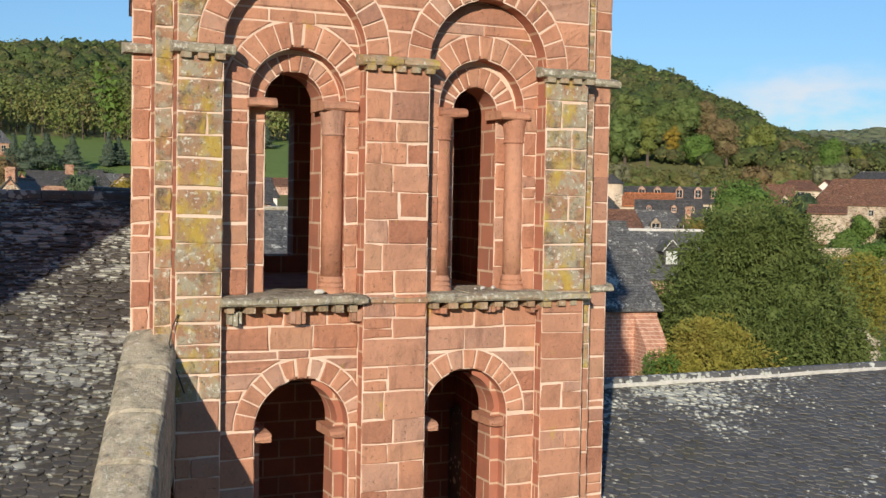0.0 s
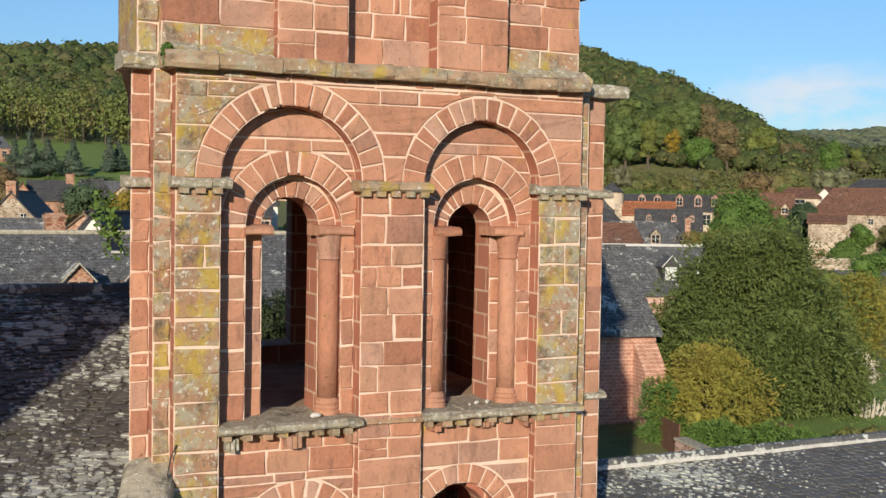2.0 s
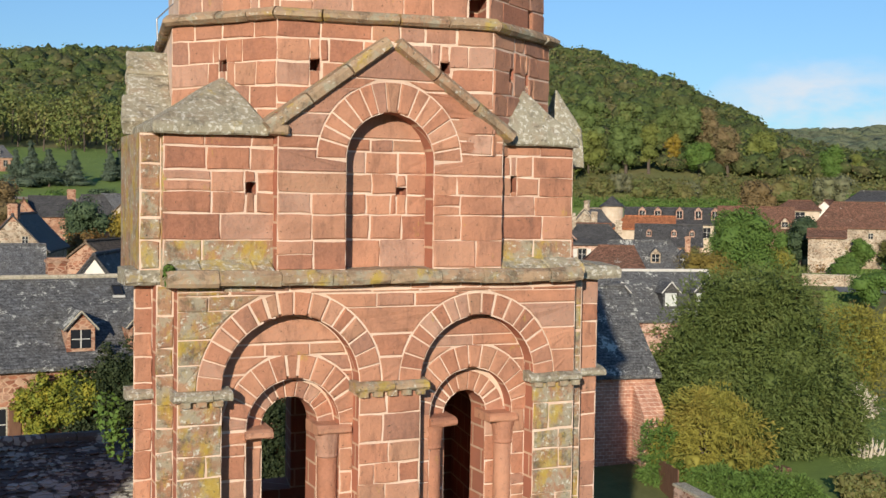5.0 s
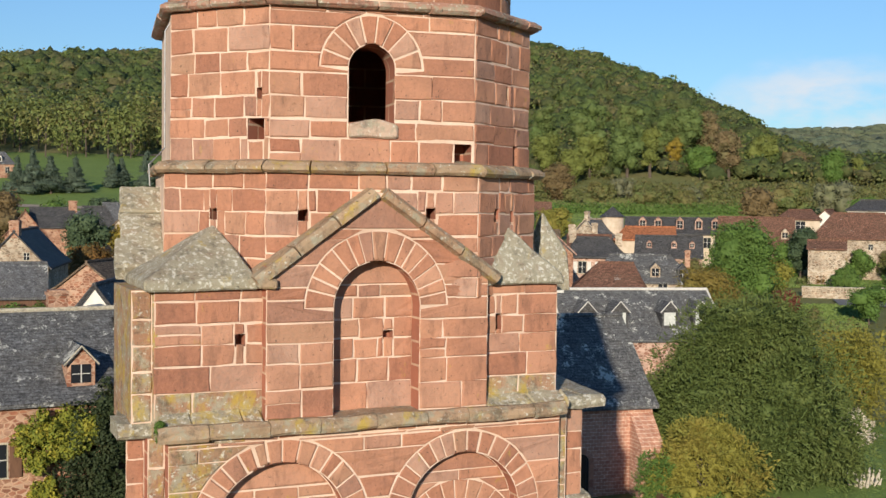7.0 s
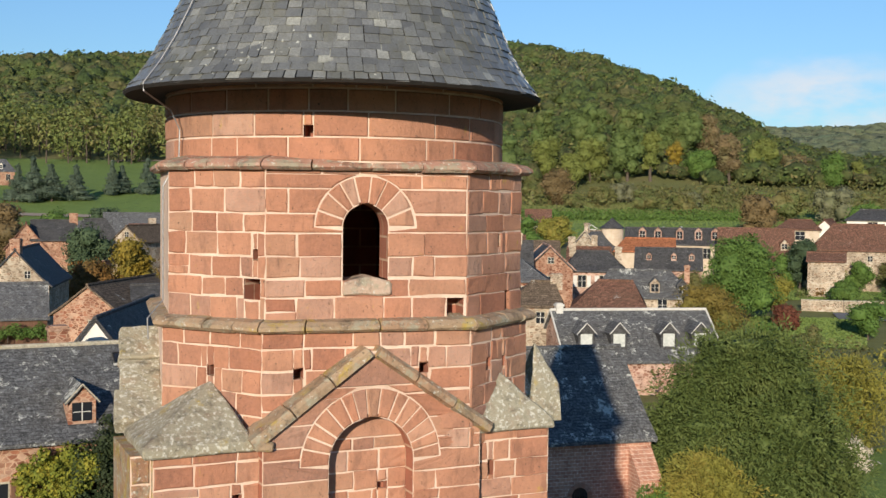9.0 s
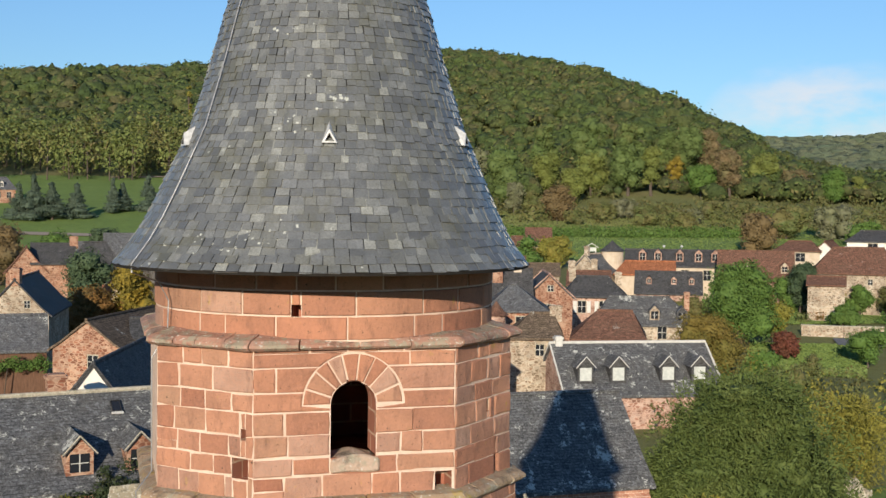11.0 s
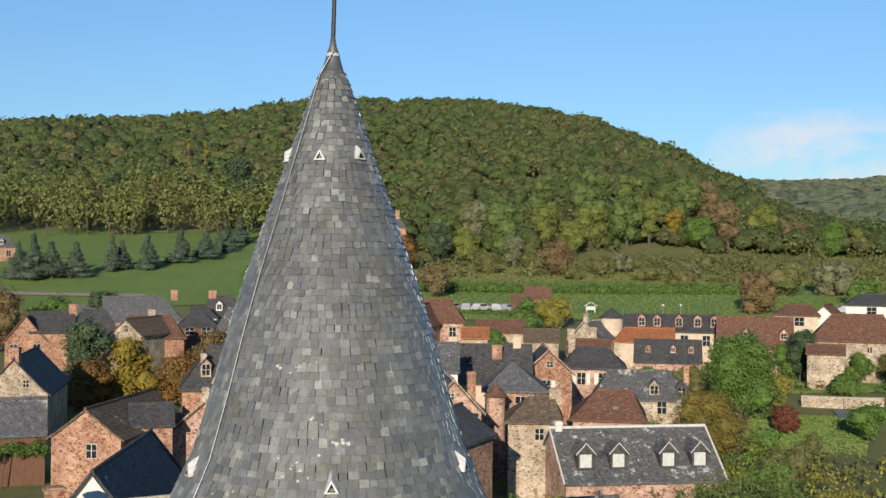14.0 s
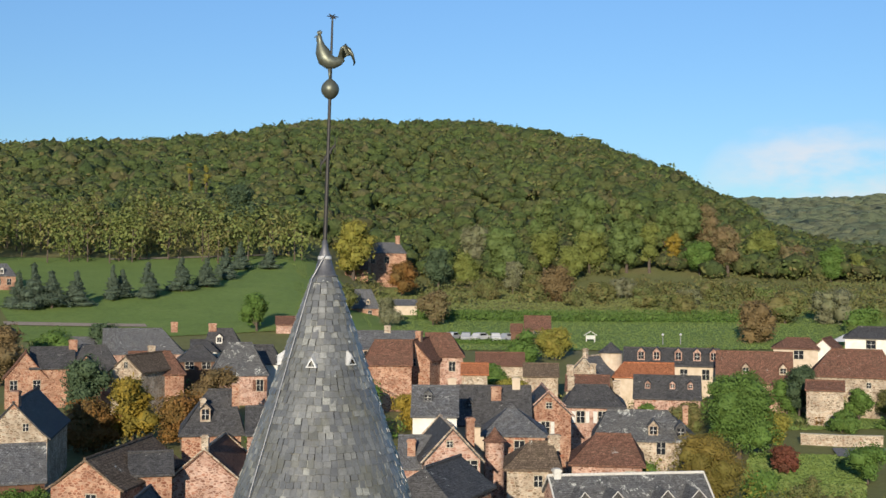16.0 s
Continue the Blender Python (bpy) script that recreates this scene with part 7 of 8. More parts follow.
def round_tower(x, y, r, base, eave, top, wall_, roof_, label):
    ob = thing("turret", label, "turret", at=pose(x, y, 0))
    part("wall", turned([(r, base), (r, eave)], 0, 0, 28), wall_, ob)
    part("roof", turned([(r + 0.25, eave - 0.1), (r * 0.8, eave + (top - eave) * 0.22), (r * 0.35, eave + (top - eave) * 0.65), (0.03, top)], 0, 0, 28), roof_, ob)


round_tower(74.3, 109.1, 1.4, 6, 14.0, 15.2, wall_cream, slate_dark, "round cream stone turret with low conical roof")
round_tower(37.4, 68.1, 0.75, 3, 10.7, 11.7, wall_pink, tile_brown, "slim round pink brick tower")
round_tower(12.1, 70.5, 0.55, 3, 9.3, 11.1, slate_dark, slate_dark, "slim slate-hung stair turret with pointed roof")
# the chapel east of the tower
chapel = house(21.8, 34.4, -7.5, 9.2, 7.4, 6.75, 10.25, slate_pale, chapel_stone, "red stone chapel with lichened slate roof and buttress", base=-0.5, name="chapel")
arched_window(chapel, Matrix.Translation((0, -3.7, 0)), 1.15, 2.6, 0.75, 1.9)
b_ = Pile()
b_.add([(3.5, -3.7, -0.5), (4.6, -3.7, -0.5), (4.6, -4.9, -0.5), (3.5, -4.9, -0.5), (3.5, -3.7, 6.2), (4.6, -3.7, 6.2), (4.6, -4.9, 4.9), (3.5, -4.9, 4.9)], [(0, 3, 7, 4), (1, 5, 6, 2), (3, 2, 6, 7), (4, 7, 6, 5)])
part("buttress", b_.pair(), chapel_stone, chapel)


# ---- trees and gardens ----
def leaves(name, tones, cell=0.6):
    return leaf_mat(name, tones, cell)


yew_leaf = leaves("yew_needles", [(0.07, 0.10, 0.026), (0.092, 0.125, 0.032), (0.115, 0.15, 0.04), (0.135, 0.165, 0.048)], 0.9)
olive_leaf = leaves("yellow_green_leaves", [(0.20, 0.19, 0.035), (0.25, 0.225, 0.042), (0.19, 0.19, 0.038), (0.28, 0.22, 0.048)], 0.8)
green_leaf = leaves("fresh_green_leaves", [(0.08, 0.145, 0.03), (0.105, 0.18, 0.037), (0.09, 0.155, 0.033), (0.125, 0.19, 0.043)], 0.7)
dark_leaf = leaves("dark_conifer_needles", [(0.052, 0.082, 0.041), (0.068, 0.102, 0.050), (0.083, 0.118, 0.058)], 0.5)
gold_leaf = leaves("golden_autumn_leaves", [(0.24, 0.17, 0.022), (0.28, 0.20, 0.03), (0.20, 0.16, 0.03), (0.17, 0.15, 0.03)], 0.5)
rust_leaf = leaves("rust_autumn_leaves", [(0.17, 0.085, 0.025), (0.22, 0.11, 0.03), (0.15, 0.10, 0.03), (0.13, 0.07, 0.025)], 0.5)
bronze_leaf = leaves("bronze_green_leaves", [(0.17, 0.13, 0.03), (0.21, 0.155, 0.036), (0.145, 0.13, 0.03), (0.19, 0.12, 0.03)], 0.5)
red_leaf = leaves("dark_red_leaves", [(0.12, 0.04, 0.026), (0.15, 0.05, 0.03), (0.10, 0.045, 0.026)], 0.9)
russet_leaf = leaves("brown_autumn_leaves", [(0.14, 0.10, 0.045), (0.18, 0.125, 0.055), (0.12, 0.095, 0.045)], 0.4)
mixed_leaf = leaves("mixed_hedge_leaves", [(0.102, 0.123, 0.036), (0.140, 0.149, 0.047), (0.166, 0.140, 0.053), (0.111, 0.140, 0.044), (0.174, 0.136, 0.064)], 0.35)
oak_leaf = leaves("green_oak_leaves", [(0.091, 0.131, 0.039), (0.117, 0.157, 0.046), (0.104, 0.151, 0.043), (0.157, 0.170, 0.052)], 0.12)
pampas_leaf = leaves("cream_plumes", [(0.50, 0.44, 0.34), (0.58, 0.52, 0.42)], 2.0)


def tree(x, y, h, w, leaf, label, name="tree", base=None, trunk=0.22, lobes=9, per=170, size=0.42, cone=False, seed=None, group="", dome=False, spray=False):
    """A tree: tapered trunk, a few limbs and a crown of leaf clumps on uneven lobes."""
    rnd = random.Random(seed if seed is not None else int(x * 13 + y * 7))
    z = ground_z(x, y) if base is None else base
    ob = thing(name, label, name if name in ("bush", "hedge") else "tree", group, at=pose(x, y, z))
    t0 = h * trunk
    part("trunk", tube([(0, 0, -0.3), (rnd.uniform(-0.1, 0.1), rnd.uniform(-0.1, 0.1), t0), (rnd.uniform(-0.2, 0.2), rnd.uniform(-0.2, 0.2), h * 0.7)], [0.035 * h, 0.027 * h, 0.008 * h], 8), bark, ob)
    spots = []
    for i in range(lobes):
        if cone:
            k = i / max(1, lobes - 1)
            rr = w * 0.5 * (1.02 - k) * 0.95
            for j in range(3 if k < 0.8 else 1):
                a = rnd.uniform(0, 6.28)
                spots.append((rr * 0.5 * math.cos(a), rr * 0.5 * math.sin(a), t0 + (h - t0) * (k * 0.97), max(0.18 * w * 0.5, rr * 0.75), (h - t0) / lobes * 1.0))
        else:
            a, k = rnd.uniform(0, 6.28), rnd.uniform(0.15, 1.0)
            zz = t0 + (h - t0) * rnd.uniform(0.12, 0.86)
            env = math.sqrt(max(0.08, 1 - ((zz - t0) / (h - t0) * 1.75 - 0.75) ** 2))
            if dome:
                zz = t0 + (h - t0) * rnd.uniform(0.02, 0.9) ** 1.25
                env = (1.0 - ((zz - t0) / (h - t0)) ** 1.4) ** 0.8
                k = k ** 0.4
            r = w * 0.5 * env * (0.8 if dome else 0.62) * k
            sz = w * (rnd.choice((0.07, 0.09, 0.12, 0.17)) * rnd.uniform(0.85, 1.15) if dome else rnd.uniform(0.17, 0.27)) * (0.75 + 0.25 * env)
            spots.append((r * math.cos(a), r * math.sin(a), zz, sz, min(sz * rnd.uniform(0.75, 1.05), (h - zz) * 1.0 + 0.1)))
    for i in range(min(5, lobes)):
        s = spots[i * max(1, len(spots) // 6) % len(spots)]
        part("limb", tube([(0, 0, t0 * 0.85), (s[0] * 0.5, s[1] * 0.5, (t0 + s[2]) * 0.5), s[:3]], [0.016 * h, 0.011 * h, 0.004 * h], 6), bark, ob)
    if h > 2.2 and size > 0.18:
        per, size = int(per * 2.3), size * 0.55
    if dome:
        lumps("inner_foliage", [(q[0] * 0.9, q[1] * 0.9, q[2], q[3], q[4]) for q in spots], leaf, 0.38, 2, ob)
    if not spray:
        lumps("inner_foliage", spots, leaf, 0.52 if size < 0.16 and h > 2.2 and w > 5 and lobes > 30 else 0.66, 2, ob)
    quad_object("crown", crowns(spots, per, size, rnd.randrange(9999), spray=spray), leaf, ob)
    return ob


# the churchyard garden
tree(31.7, 30.6, 8.2, 12.0, yew_leaf, "large dense dark green yew in the churchyard garden", base=3.3, trunk=0.06, lobes=230, per=760, size=0.15, seed=3, dome=True, spray=True)
tree(26.6, 27.0, 3.7, 5.8, olive_leaf, "yellow-green rounded shrub in front of the yew", name="bush", base=2.8, trunk=0.12, lobes=70, per=420, size=0.14, seed=4, dome=True, spray=True)
tree(24.4, 27.6, 3.0, 2.6, green_leaf, "dark green climbing shrub beside the chapel", name="bush", base=2.2, trunk=0.05, lobes=16, per=420, size=0.10, seed=5, spray=True)
tree(43.5, 36.2, 6.2, 5.4, olive_leaf, "golden-green shrub at the garden edge", name="bush", base=2.6, trunk=0.1, lobes=50, per=300, size=0.15, seed=6, spray=True)
tree(40.5, 32.8, 2.6, 3.2, pampas_leaf, "white-flowering shrub beside the lawn", name="bush", base=2.4, trunk=0.08, lobes=18, per=260, size=0.14, seed=7)
for i in range(9):
    tree(24.9 + 0.25 * i + 0.5 * (i % 2), 25.6 - 0.5 * i, 1.7 + 0.2 * (i % 3), 2.3, green_leaf, "leafy green laurel in a garden hedge", name="bush", base=1.7, trunk=0.05, lobes=12, per=260, size=0.12, spray=True, seed=40 + i, group="laurel hedge")
for i in range(3):
    tree(29.6 + 0.9 * i, 22.0 - 0.2 * i, 1.5, 1.9, mixed_leaf, "grey-green border shrub by the lawn", name="bush", base=2.0, trunk=0.05, lobes=9, per=190, size=0.13, seed=60 + i, group="border shrubs")
pampas = thing("pampas_grass", "clump of pampas grass with cream plumes", "plant", at=pose(34.6, 26.2, 2.2))
rg = random.Random(2)
for i in range(26):
    a, r = rg.uniform(0, 6.28), rg.uniform(0, 0.55)
    x0, y0 = 1.3 * r * math.cos(a), r * math.sin(a)
    hh = rg.uniform(1.1, 1.7)
    part("plume", tube([(x0 * 0.4, y0 * 0.4, 0), (x0 * 0.9, y0 * 0.9, hh * 0.5), (x0 * 1.2, y0 * 1.2, hh * 0.72), (x0 * 1.4, y0 * 1.4, hh)], [0.012, 0.02, 0.085, 0.01], 6), pampas_leaf, pampas)


def drape(name, corners, material, label, category, lift=0.06, n=14, kind="structure"):
    """A patch laid over the ground between four corners."""
    a, b, c, d = [Vector((*q, 0)) for q in corners]
    v, f = [], []
    for i in range(n + 1):
        for j in range(n + 1):
            p = a.lerp(b, i / n).lerp(d.lerp(c, i / n), j / n)
            v.append((p.x, p.y, ground_z(p.x, p.y) + lift))
    f = [(i * (n + 1) + j, (i + 1) * (n + 1) + j, (i + 1) * (n + 1) + j + 1, i * (n + 1) + j + 1) for i in range(n) for j in range(n)]
    return tagged(smooth(part(name, (v, f), material)), label, category, kind=kind)


drape("lawn", [(20, 14), (46, 14), (50, 36), (28, 34)], lawn, "mown green lawn in the churchyard garden", "lawn", 0.1)
drape("lawn", [(62, 69), (70, 62), (82, 75), (73, 81)], lawn, "green lawn below the garden lane", "lawn", 0.12)
drape("lawn", [(82, 89), (96, 83), (103, 92), (88, 98)], lawn, "green lawn above the retaining wall", "lawn", 0.14)
drape("field", [(70, 172), (172, 126), (198, 184), (86, 236)], lawn, "bright green crop field behind the village", "field", 0.15, 20)
drape("field", [(12, 192), (78, 192), (98, 286), (6, 292)], lawn, "sloping green meadow west of the village", "field", 0.15, 20)
n_r = Net("grey_asphalt", 0.9)
asphalt = n_r.done(n_r.ramp(n_r.grain(3, 6), (0.3, (0.13, 0.13, 0.135)), (0.7, (0.19, 0.19, 0.195))))
n_t = Net("pale_track_gravel", 0.95)
gravel = n_t.done(n_t.ramp(n_t.grain(1.5, 6), (0.3, (0.24, 0.19, 0.15)), (0.7, (0.36, 0.30, 0.24))))
drape("track", [(10, 206), (34, 200.5), (34, 203), (10, 209)], gravel, "pale gravel lane below the meadow", "lane", 0.3)
drape("track", [(40, 285), (86, 288.5), (86, 290.5), (40, 287.5)], gravel, "pale gravel lane along the top of the meadow", "lane", 0.3)
drape("road", [(79.5, 75.6), (88, 67.5), (92, 72), (81.5, 78.6)], asphalt, "short stretch of grey road between the gardens", "road", 0.2)


def tufts(name, corners, count, size, material, label, seed):
    """Standing blades of grass and crop over a patch."""
    rg = np.random.default_rng(seed)
    a, b, c, d = [np.array(q, float) for q in corners]
    s_, t_ = rg.random((count, 1)), rg.random((count, 1))
    p = (a * (1 - s_) + b * s_) * (1 - t_) + (d * (1 - s_) + c * s_) * t_
    z = np.array([ground_z(x, y) for x, y in p])
    ang = rg.uniform(0, 6.28, count)
    u = np.stack([np.cos(ang), np.sin(ang), np.zeros(count)], 1) * (size * rg.uniform(0.5, 1.2, count))[:, None]
    up = np.stack([rg.normal(0, 0.35, count), rg.normal(0, 0.35, count), np.ones(count)], 1) * (size * rg.uniform(0.5, 1.1, count))[:, None]
    o = np.stack([p[:, 0], p[:, 1], z + 0.05], 1)
    q = np.stack([o - u, o + u, o + u * 0.6 + up, o - u * 0.6 + up], 1).reshape(-1, 3)
    return tagged(quad_object(name, q, material), label, "grass", kind="stuff")


crop_leaf = leaves("crop_blades", [(0.128, 0.187, 0.047), (0.156, 0.216, 0.056), (0.147, 0.201, 0.052), (0.186, 0.224, 0.070)], 0.15)
grass_leaf = leaves("grass_blades", [(0.115, 0.165, 0.041), (0.135, 0.189, 0.046), (0.155, 0.183, 0.053), (0.128, 0.183, 0.042)], 0.2)
scrub_leaf = leaves("rough_grass_blades", [(0.136, 0.162, 0.051), (0.162, 0.170, 0.060), (0.128, 0.162, 0.047), (0.178, 0.170, 0.072)], 0.1)
tufts("field_grass", [(70, 172), (172, 126), (198, 184), (86, 236)], 42000, 0.2, crop_leaf, "bright green crop standing in the field", 1)
tufts("meadow_grass", [(12, 192), (78, 192), (98, 286), (6, 292)], 32000, 0.13, grass_leaf, "green grass of the sloping meadow", 2)
tufts("lawn_grass", [(82, 89), (96, 83), (103, 92), (88, 98)], 7000, 0.14, crop_leaf, "short grass above the retaining wall", 13)
tufts("lawn_grass", [(62, 69), (70, 62), (82, 75), (73, 81)], 9000, 0.16, crop_leaf, "short grass on the lawn terraces", 3)
tufts("lawn_grass", [(28, 16), (46, 16), (50, 34), (34, 30)], 14000, 0.07, crop_leaf, "short mown grass of the churchyard garden", 4)
tufts("meadow_grass", [(90, 236), (190, 170), (250, 226), (120, 300)], 32000, 0.24, scrub_leaf, "pale rough grass on the slope below the wood", 5)
# shrubs and climbers between the houses
for lf, sd, cnt in ((green_leaf, 1, 90), (mixed_leaf, 2, 80), (olive_leaf, 3, 60), (rust_leaf, 4, 26)):
    rs, beds = random.Random(sd), []
    for i in range(cnt):
        az, r = rs.uniform(9, 48), rs.uniform(78, 165)
        if i % 2:
            az, r = rs.uniform(32, 49), rs.uniform(84, 150)
        x, y = CX + r * math.sin(radians(az)), CY + r * math.cos(radians(az))
        if 60 < x < 94 and 58 < y < 86:
            continue
        h = rs.uniform(0.7, 1.6)
        beds.append((x, y, ground_z(x, y) + h * 0.7, h * rs.uniform(0.9, 1.5), h))
    tagged(quad_object("garden_shrubs", crowns(beds, 150, 0.2, 40 + sd), lf), "leafy shrubs in the gardens between the houses", "shrubs", kind="stuff")

# fence and garden wall beside the chapel
fence = thing("garden_fence", "brown plank fence beside the chapel buttress", "fence")
for i in range(9):
    p = Pile()
    q = Vector((24.05, 27.1, 0)).lerp(Vector((23.5, 25.0, 0)), (i + 0.5) / 9)
    p.box(-0.118, 0.118, -0.03, 0.03, 1.9, 3.52 + 0.02 * (i % 3), pose(q.x, q.y, 0, 0, 0, 75))
    part("plank", p.pair(), brown_wood, fence)


def stone_wall(points, h, label, mat_=None, thick=0.45):
    ob = thing("garden_wall", label, "wall")
    for (x0, y0), (x1, y1) in zip(points, points[1:]):
        l = math.hypot(x1 - x0, y1 - y0)
        m = pose(x0, y0, 0, 0, 0, math.degrees(math.atan2(y1 - y0, x1 - x0)))
        z = min(ground_z(x0, y0), ground_z(x1, y1))
        p = Pile()
        p.box(0, l, -thick / 2, thick / 2, z - 1, z + h, m)
        part("stretch", p.pair(), mat_ or wall_tan, ob)
        c = Pile()
        c.box(-0.02, l + 0.02, -thick / 2 - 0.05, thick / 2 + 0.05, z + h, z + h + 0.1, m)
        part("coping", c.pair(), grey_stone, ob)


stone_wall([(23.5, 24.95), (23.0, 21.7), (21.9, 16.5)], 1.05, "rubble garden wall with stone coping below the hedge", wall_pink)
pier = thing("gate_pier", "pale stone gate pier with a brown cap", "pier", at=pose(28.7, 25.0, 0))
p = Pile()
p.box(-0.22, 0.22, -0.22, 0.22, 0.5, 3.1)
part("shaft", p.pair(), wall_tan, pier)
p = Pile()
p.box(-0.3, 0.3, -0.3, 0.3, 3.1, 3.26)
part("cap", p.pair(), tile_brown, pier)
stone_wall([(80.4, 82.0), (83.5, 79.2), (87.0, 77.2)], 1.1, "rubble retaining wall between gardens")
rg = random.Random(77)
# village trees
for q in ((70.8, 80.0, 8.4, 8.0, green_leaf, "bright green broadleaf tree among the gardens", 46, 330, 0.27),
          (75.5, 80.5, 5.0, 4.2, olive_leaf, "yellowing tree beside the green one", 16, 200, 0.28),
          (57.6, 67.4, 5.6, 7.0, bronze_leaf, "bronze-green rounded bush behind the roof", 34, 300, 0.2),
          (91.2, 94.4, 6.4, 4.6, dark_leaf, "grey-green conifer on the lawn edge", 20, 200, 0.28),
          (70.6, 73.0, 2.6, 3.0, red_leaf, "dark red bush on the lawn", 12, 200, 0.18),
          (88.5, 84.5, 2.8, 3.6, green_leaf, "round green shrub beside the lawn", 12, 180, 0.26),
          (95.5, 83.0, 3.2, 3.8, dark_leaf, "clipped dark tree on the lawn", 12, 180, 0.26),
          (80.0, 66.0, 3.2, 4.0, olive_leaf, "yellow shrub beside the road", 16, 180, 0.26),
          (74.5, 66.5, 3.4, 5.0, green_leaf, "low green shrub on the bank", 12, 180, 0.24),
          (86.5, 70.5, 2.8, 3.6, gold_leaf, "golden shrub on the roadside bank", 12, 180, 0.26),
          (63.0, 62.0, 2.6, 3.6, mixed_leaf, "pale border shrub by the terrace", 10, 160, 0.2),
          (16.0, 108.0, 8.0, 7.0, gold_leaf, "golden tree in the back gardens", 18, 200, 0.34),
          (20.5, 105.0, 6.0, 7.0, rust_leaf, "orange autumn tree in the back gardens", 18, 200, 0.34),
          (12.0, 108.0, 5.5, 7.0, rust_leaf, "low rust-coloured autumn trees", 16, 190, 0.34),
          (25.5, 112.0, 7.4, 6.0, russet_leaf, "olive-brown tree in the back gardens", 16, 190, 0.34),
          (13.6, 124.0, 7.6, 7.2, dark_leaf, "dark green tree between houses", 16, 190, 0.36),
          (13.5, 160.0, 6.4, 8.0, green_leaf, "bright green tree behind the cottages", 16, 190, 0.4),
          (22.5, 170.0, 6.2, 7.0, dark_leaf, "dark shrub beside the long house", 14, 180, 0.4),
          (6.0, 152.0, 8.0, 9.0, russet_leaf, "bare brown tree behind the cottages", 14, 170, 0.4),
          (52.2, 192.7, 7.2, 6.2, green_leaf, "pale green tree at the meadow edge", 18, 190, 0.38),
          (38.0, 100.0, 5.0, 6.0, green_leaf, "garden tree behind the slate house", 14, 180, 0.32),
          (45.5, 104.0, 4.4, 5.5, gold_leaf, "yellow shrub in the back gardens", 12, 170, 0.3),
          (42.0, 112.0, 5.0, 6.0, green_leaf, "green tree beside the brick house", 14, 180, 0.34),
          (64.0, 121.0, 4.6, 6.0, green_leaf, "dark green trees between the houses", 14, 170, 0.34),
          (62.0, 112.0, 4.0, 5.0, olive_leaf, "yellowing shrubs between the houses", 12, 160, 0.3),
          (80.0, 144.0, 6.0, 7.0, green_leaf, "green tree beside the car park", 14, 170, 0.38),
          (90.0, 150.0, 5.0, 7.0, olive_leaf, "yellow-green trees along the hedge", 14, 170, 0.38),
          (100.0, 124.0, 4.4, 6.0, mixed_leaf, "scrubby hedge behind the manor", 12, 160, 0.34),
          (46.0, 66.2, 3.0, 3.2, green_leaf, "small green garden tree by the courtyard", 10, 170, 0.2),
          (53.6, 75.0, 3.0, 3.2, green_leaf, "climbing green bush by the brick house", 10, 150, 0.22)):
    tree(q[0], q[1], q[2], q[3], q[4], q[5], lobes=q[6], per=q[7], size=q[8], trunk=0.14)
# conifers in the meadow
cedar_leaf = leaves("cedar_needles", [(0.066, 0.094, 0.062), (0.086, 0.118, 0.080), (0.104, 0.136, 0.090)], 0.5)
for i, (x, y, h, w) in enumerate(((13.6, 221.6, 6.6, 5.6), (16.2, 220.1, 8.4, 6.4), (19.5, 220.8, 7.0, 6.4), (24.3, 222.2, 6.5, 6.2), (31.9, 227.4, 6.8, 3.8), (34.1, 229.6, 5.6, 4.8), (39.2, 229.2, 6.9, 6.0), (47.2, 234.6, 7.0, 6.4), (53.5, 238.5, 6.2, 5.6), (60.5, 250.0, 6.8, 6.2), (67.5, 264.0, 6.5, 5.8), (74.4, 262.9, 5.4, 5.0))):
    tree(x, y, h, w, cedar_leaf, "spreading grey-green cedar in the meadow row", lobes=7 + i % 3, per=150, size=0.34, cone=True, trunk=0.10 + 0.03 * (i % 3), seed=300 + i, group="meadow conifers")
# scrub and taller trees at the wood's foot
scrub = []
for i in range(260):
    az, r = rg.uniform(20, 52), rg.uniform(255, 345)
    if 20 < az < 36 and r < 275:
        continue
    x, y = CX + r * math.sin(radians(az)), CY + r * math.cos(radians(az))
    h = rg.uniform(1.2, 2.8)
    scrub.append((x, y, ground_z(x, y) + h * 0.6, h * rg.uniform(0.9, 1.5), h))
tagged(quad_object("scrub", crowns(scrub, 120, 0.17, 8, flat=1.0), mixed_leaf), "mixed autumn scrub along the foot of the hill", "scrub", kind="stuff")
hedge_row = []
for i in range(30):
    k = i / 29
    hedge_row.append((83 + 13 * k, 176.5 - 8 * k, ground_z(83 + 13 * k, 176.5 - 8 * k) + 0.4, 0.7, 0.7))
for i in range(90):
    k = i / 89
    x, y = 92 + 60 * k, 212 - 34 * k
    hedge_row.append((x, y, ground_z(x, y) + 1.0, 1.3, 1.5))
tagged(quad_object("field_hedge", crowns(hedge_row, 200, 0.18, 9, flat=1.0), green_leaf), "dense green hedge along the field", "hedge", kind="stuff")
grey_leaf = leaves("grey_green_leaves", [(0.15, 0.155, 0.085), (0.185, 0.185, 0.105), (0.165, 0.175, 0.085), (0.20, 0.185, 0.115)], 0.25)
tan_leaf = leaves("tan_autumn_leaves", [(0.17, 0.125, 0.06), (0.21, 0.15, 0.075), (0.15, 0.135, 0.06), (0.19, 0.125, 0.065)], 0.25)
lime_leaf = leaves("yellowing_green_leaves", [(0.14, 0.17, 0.04), (0.175, 0.195, 0.048), (0.155, 0.185, 0.045), (0.20, 0.20, 0.055)], 0.25)
OAK, MAPLE = (oak_leaf, "broad green oak at the foot of the wood"), (lime_leaf, "yellowing green maple at the foot of the wood")
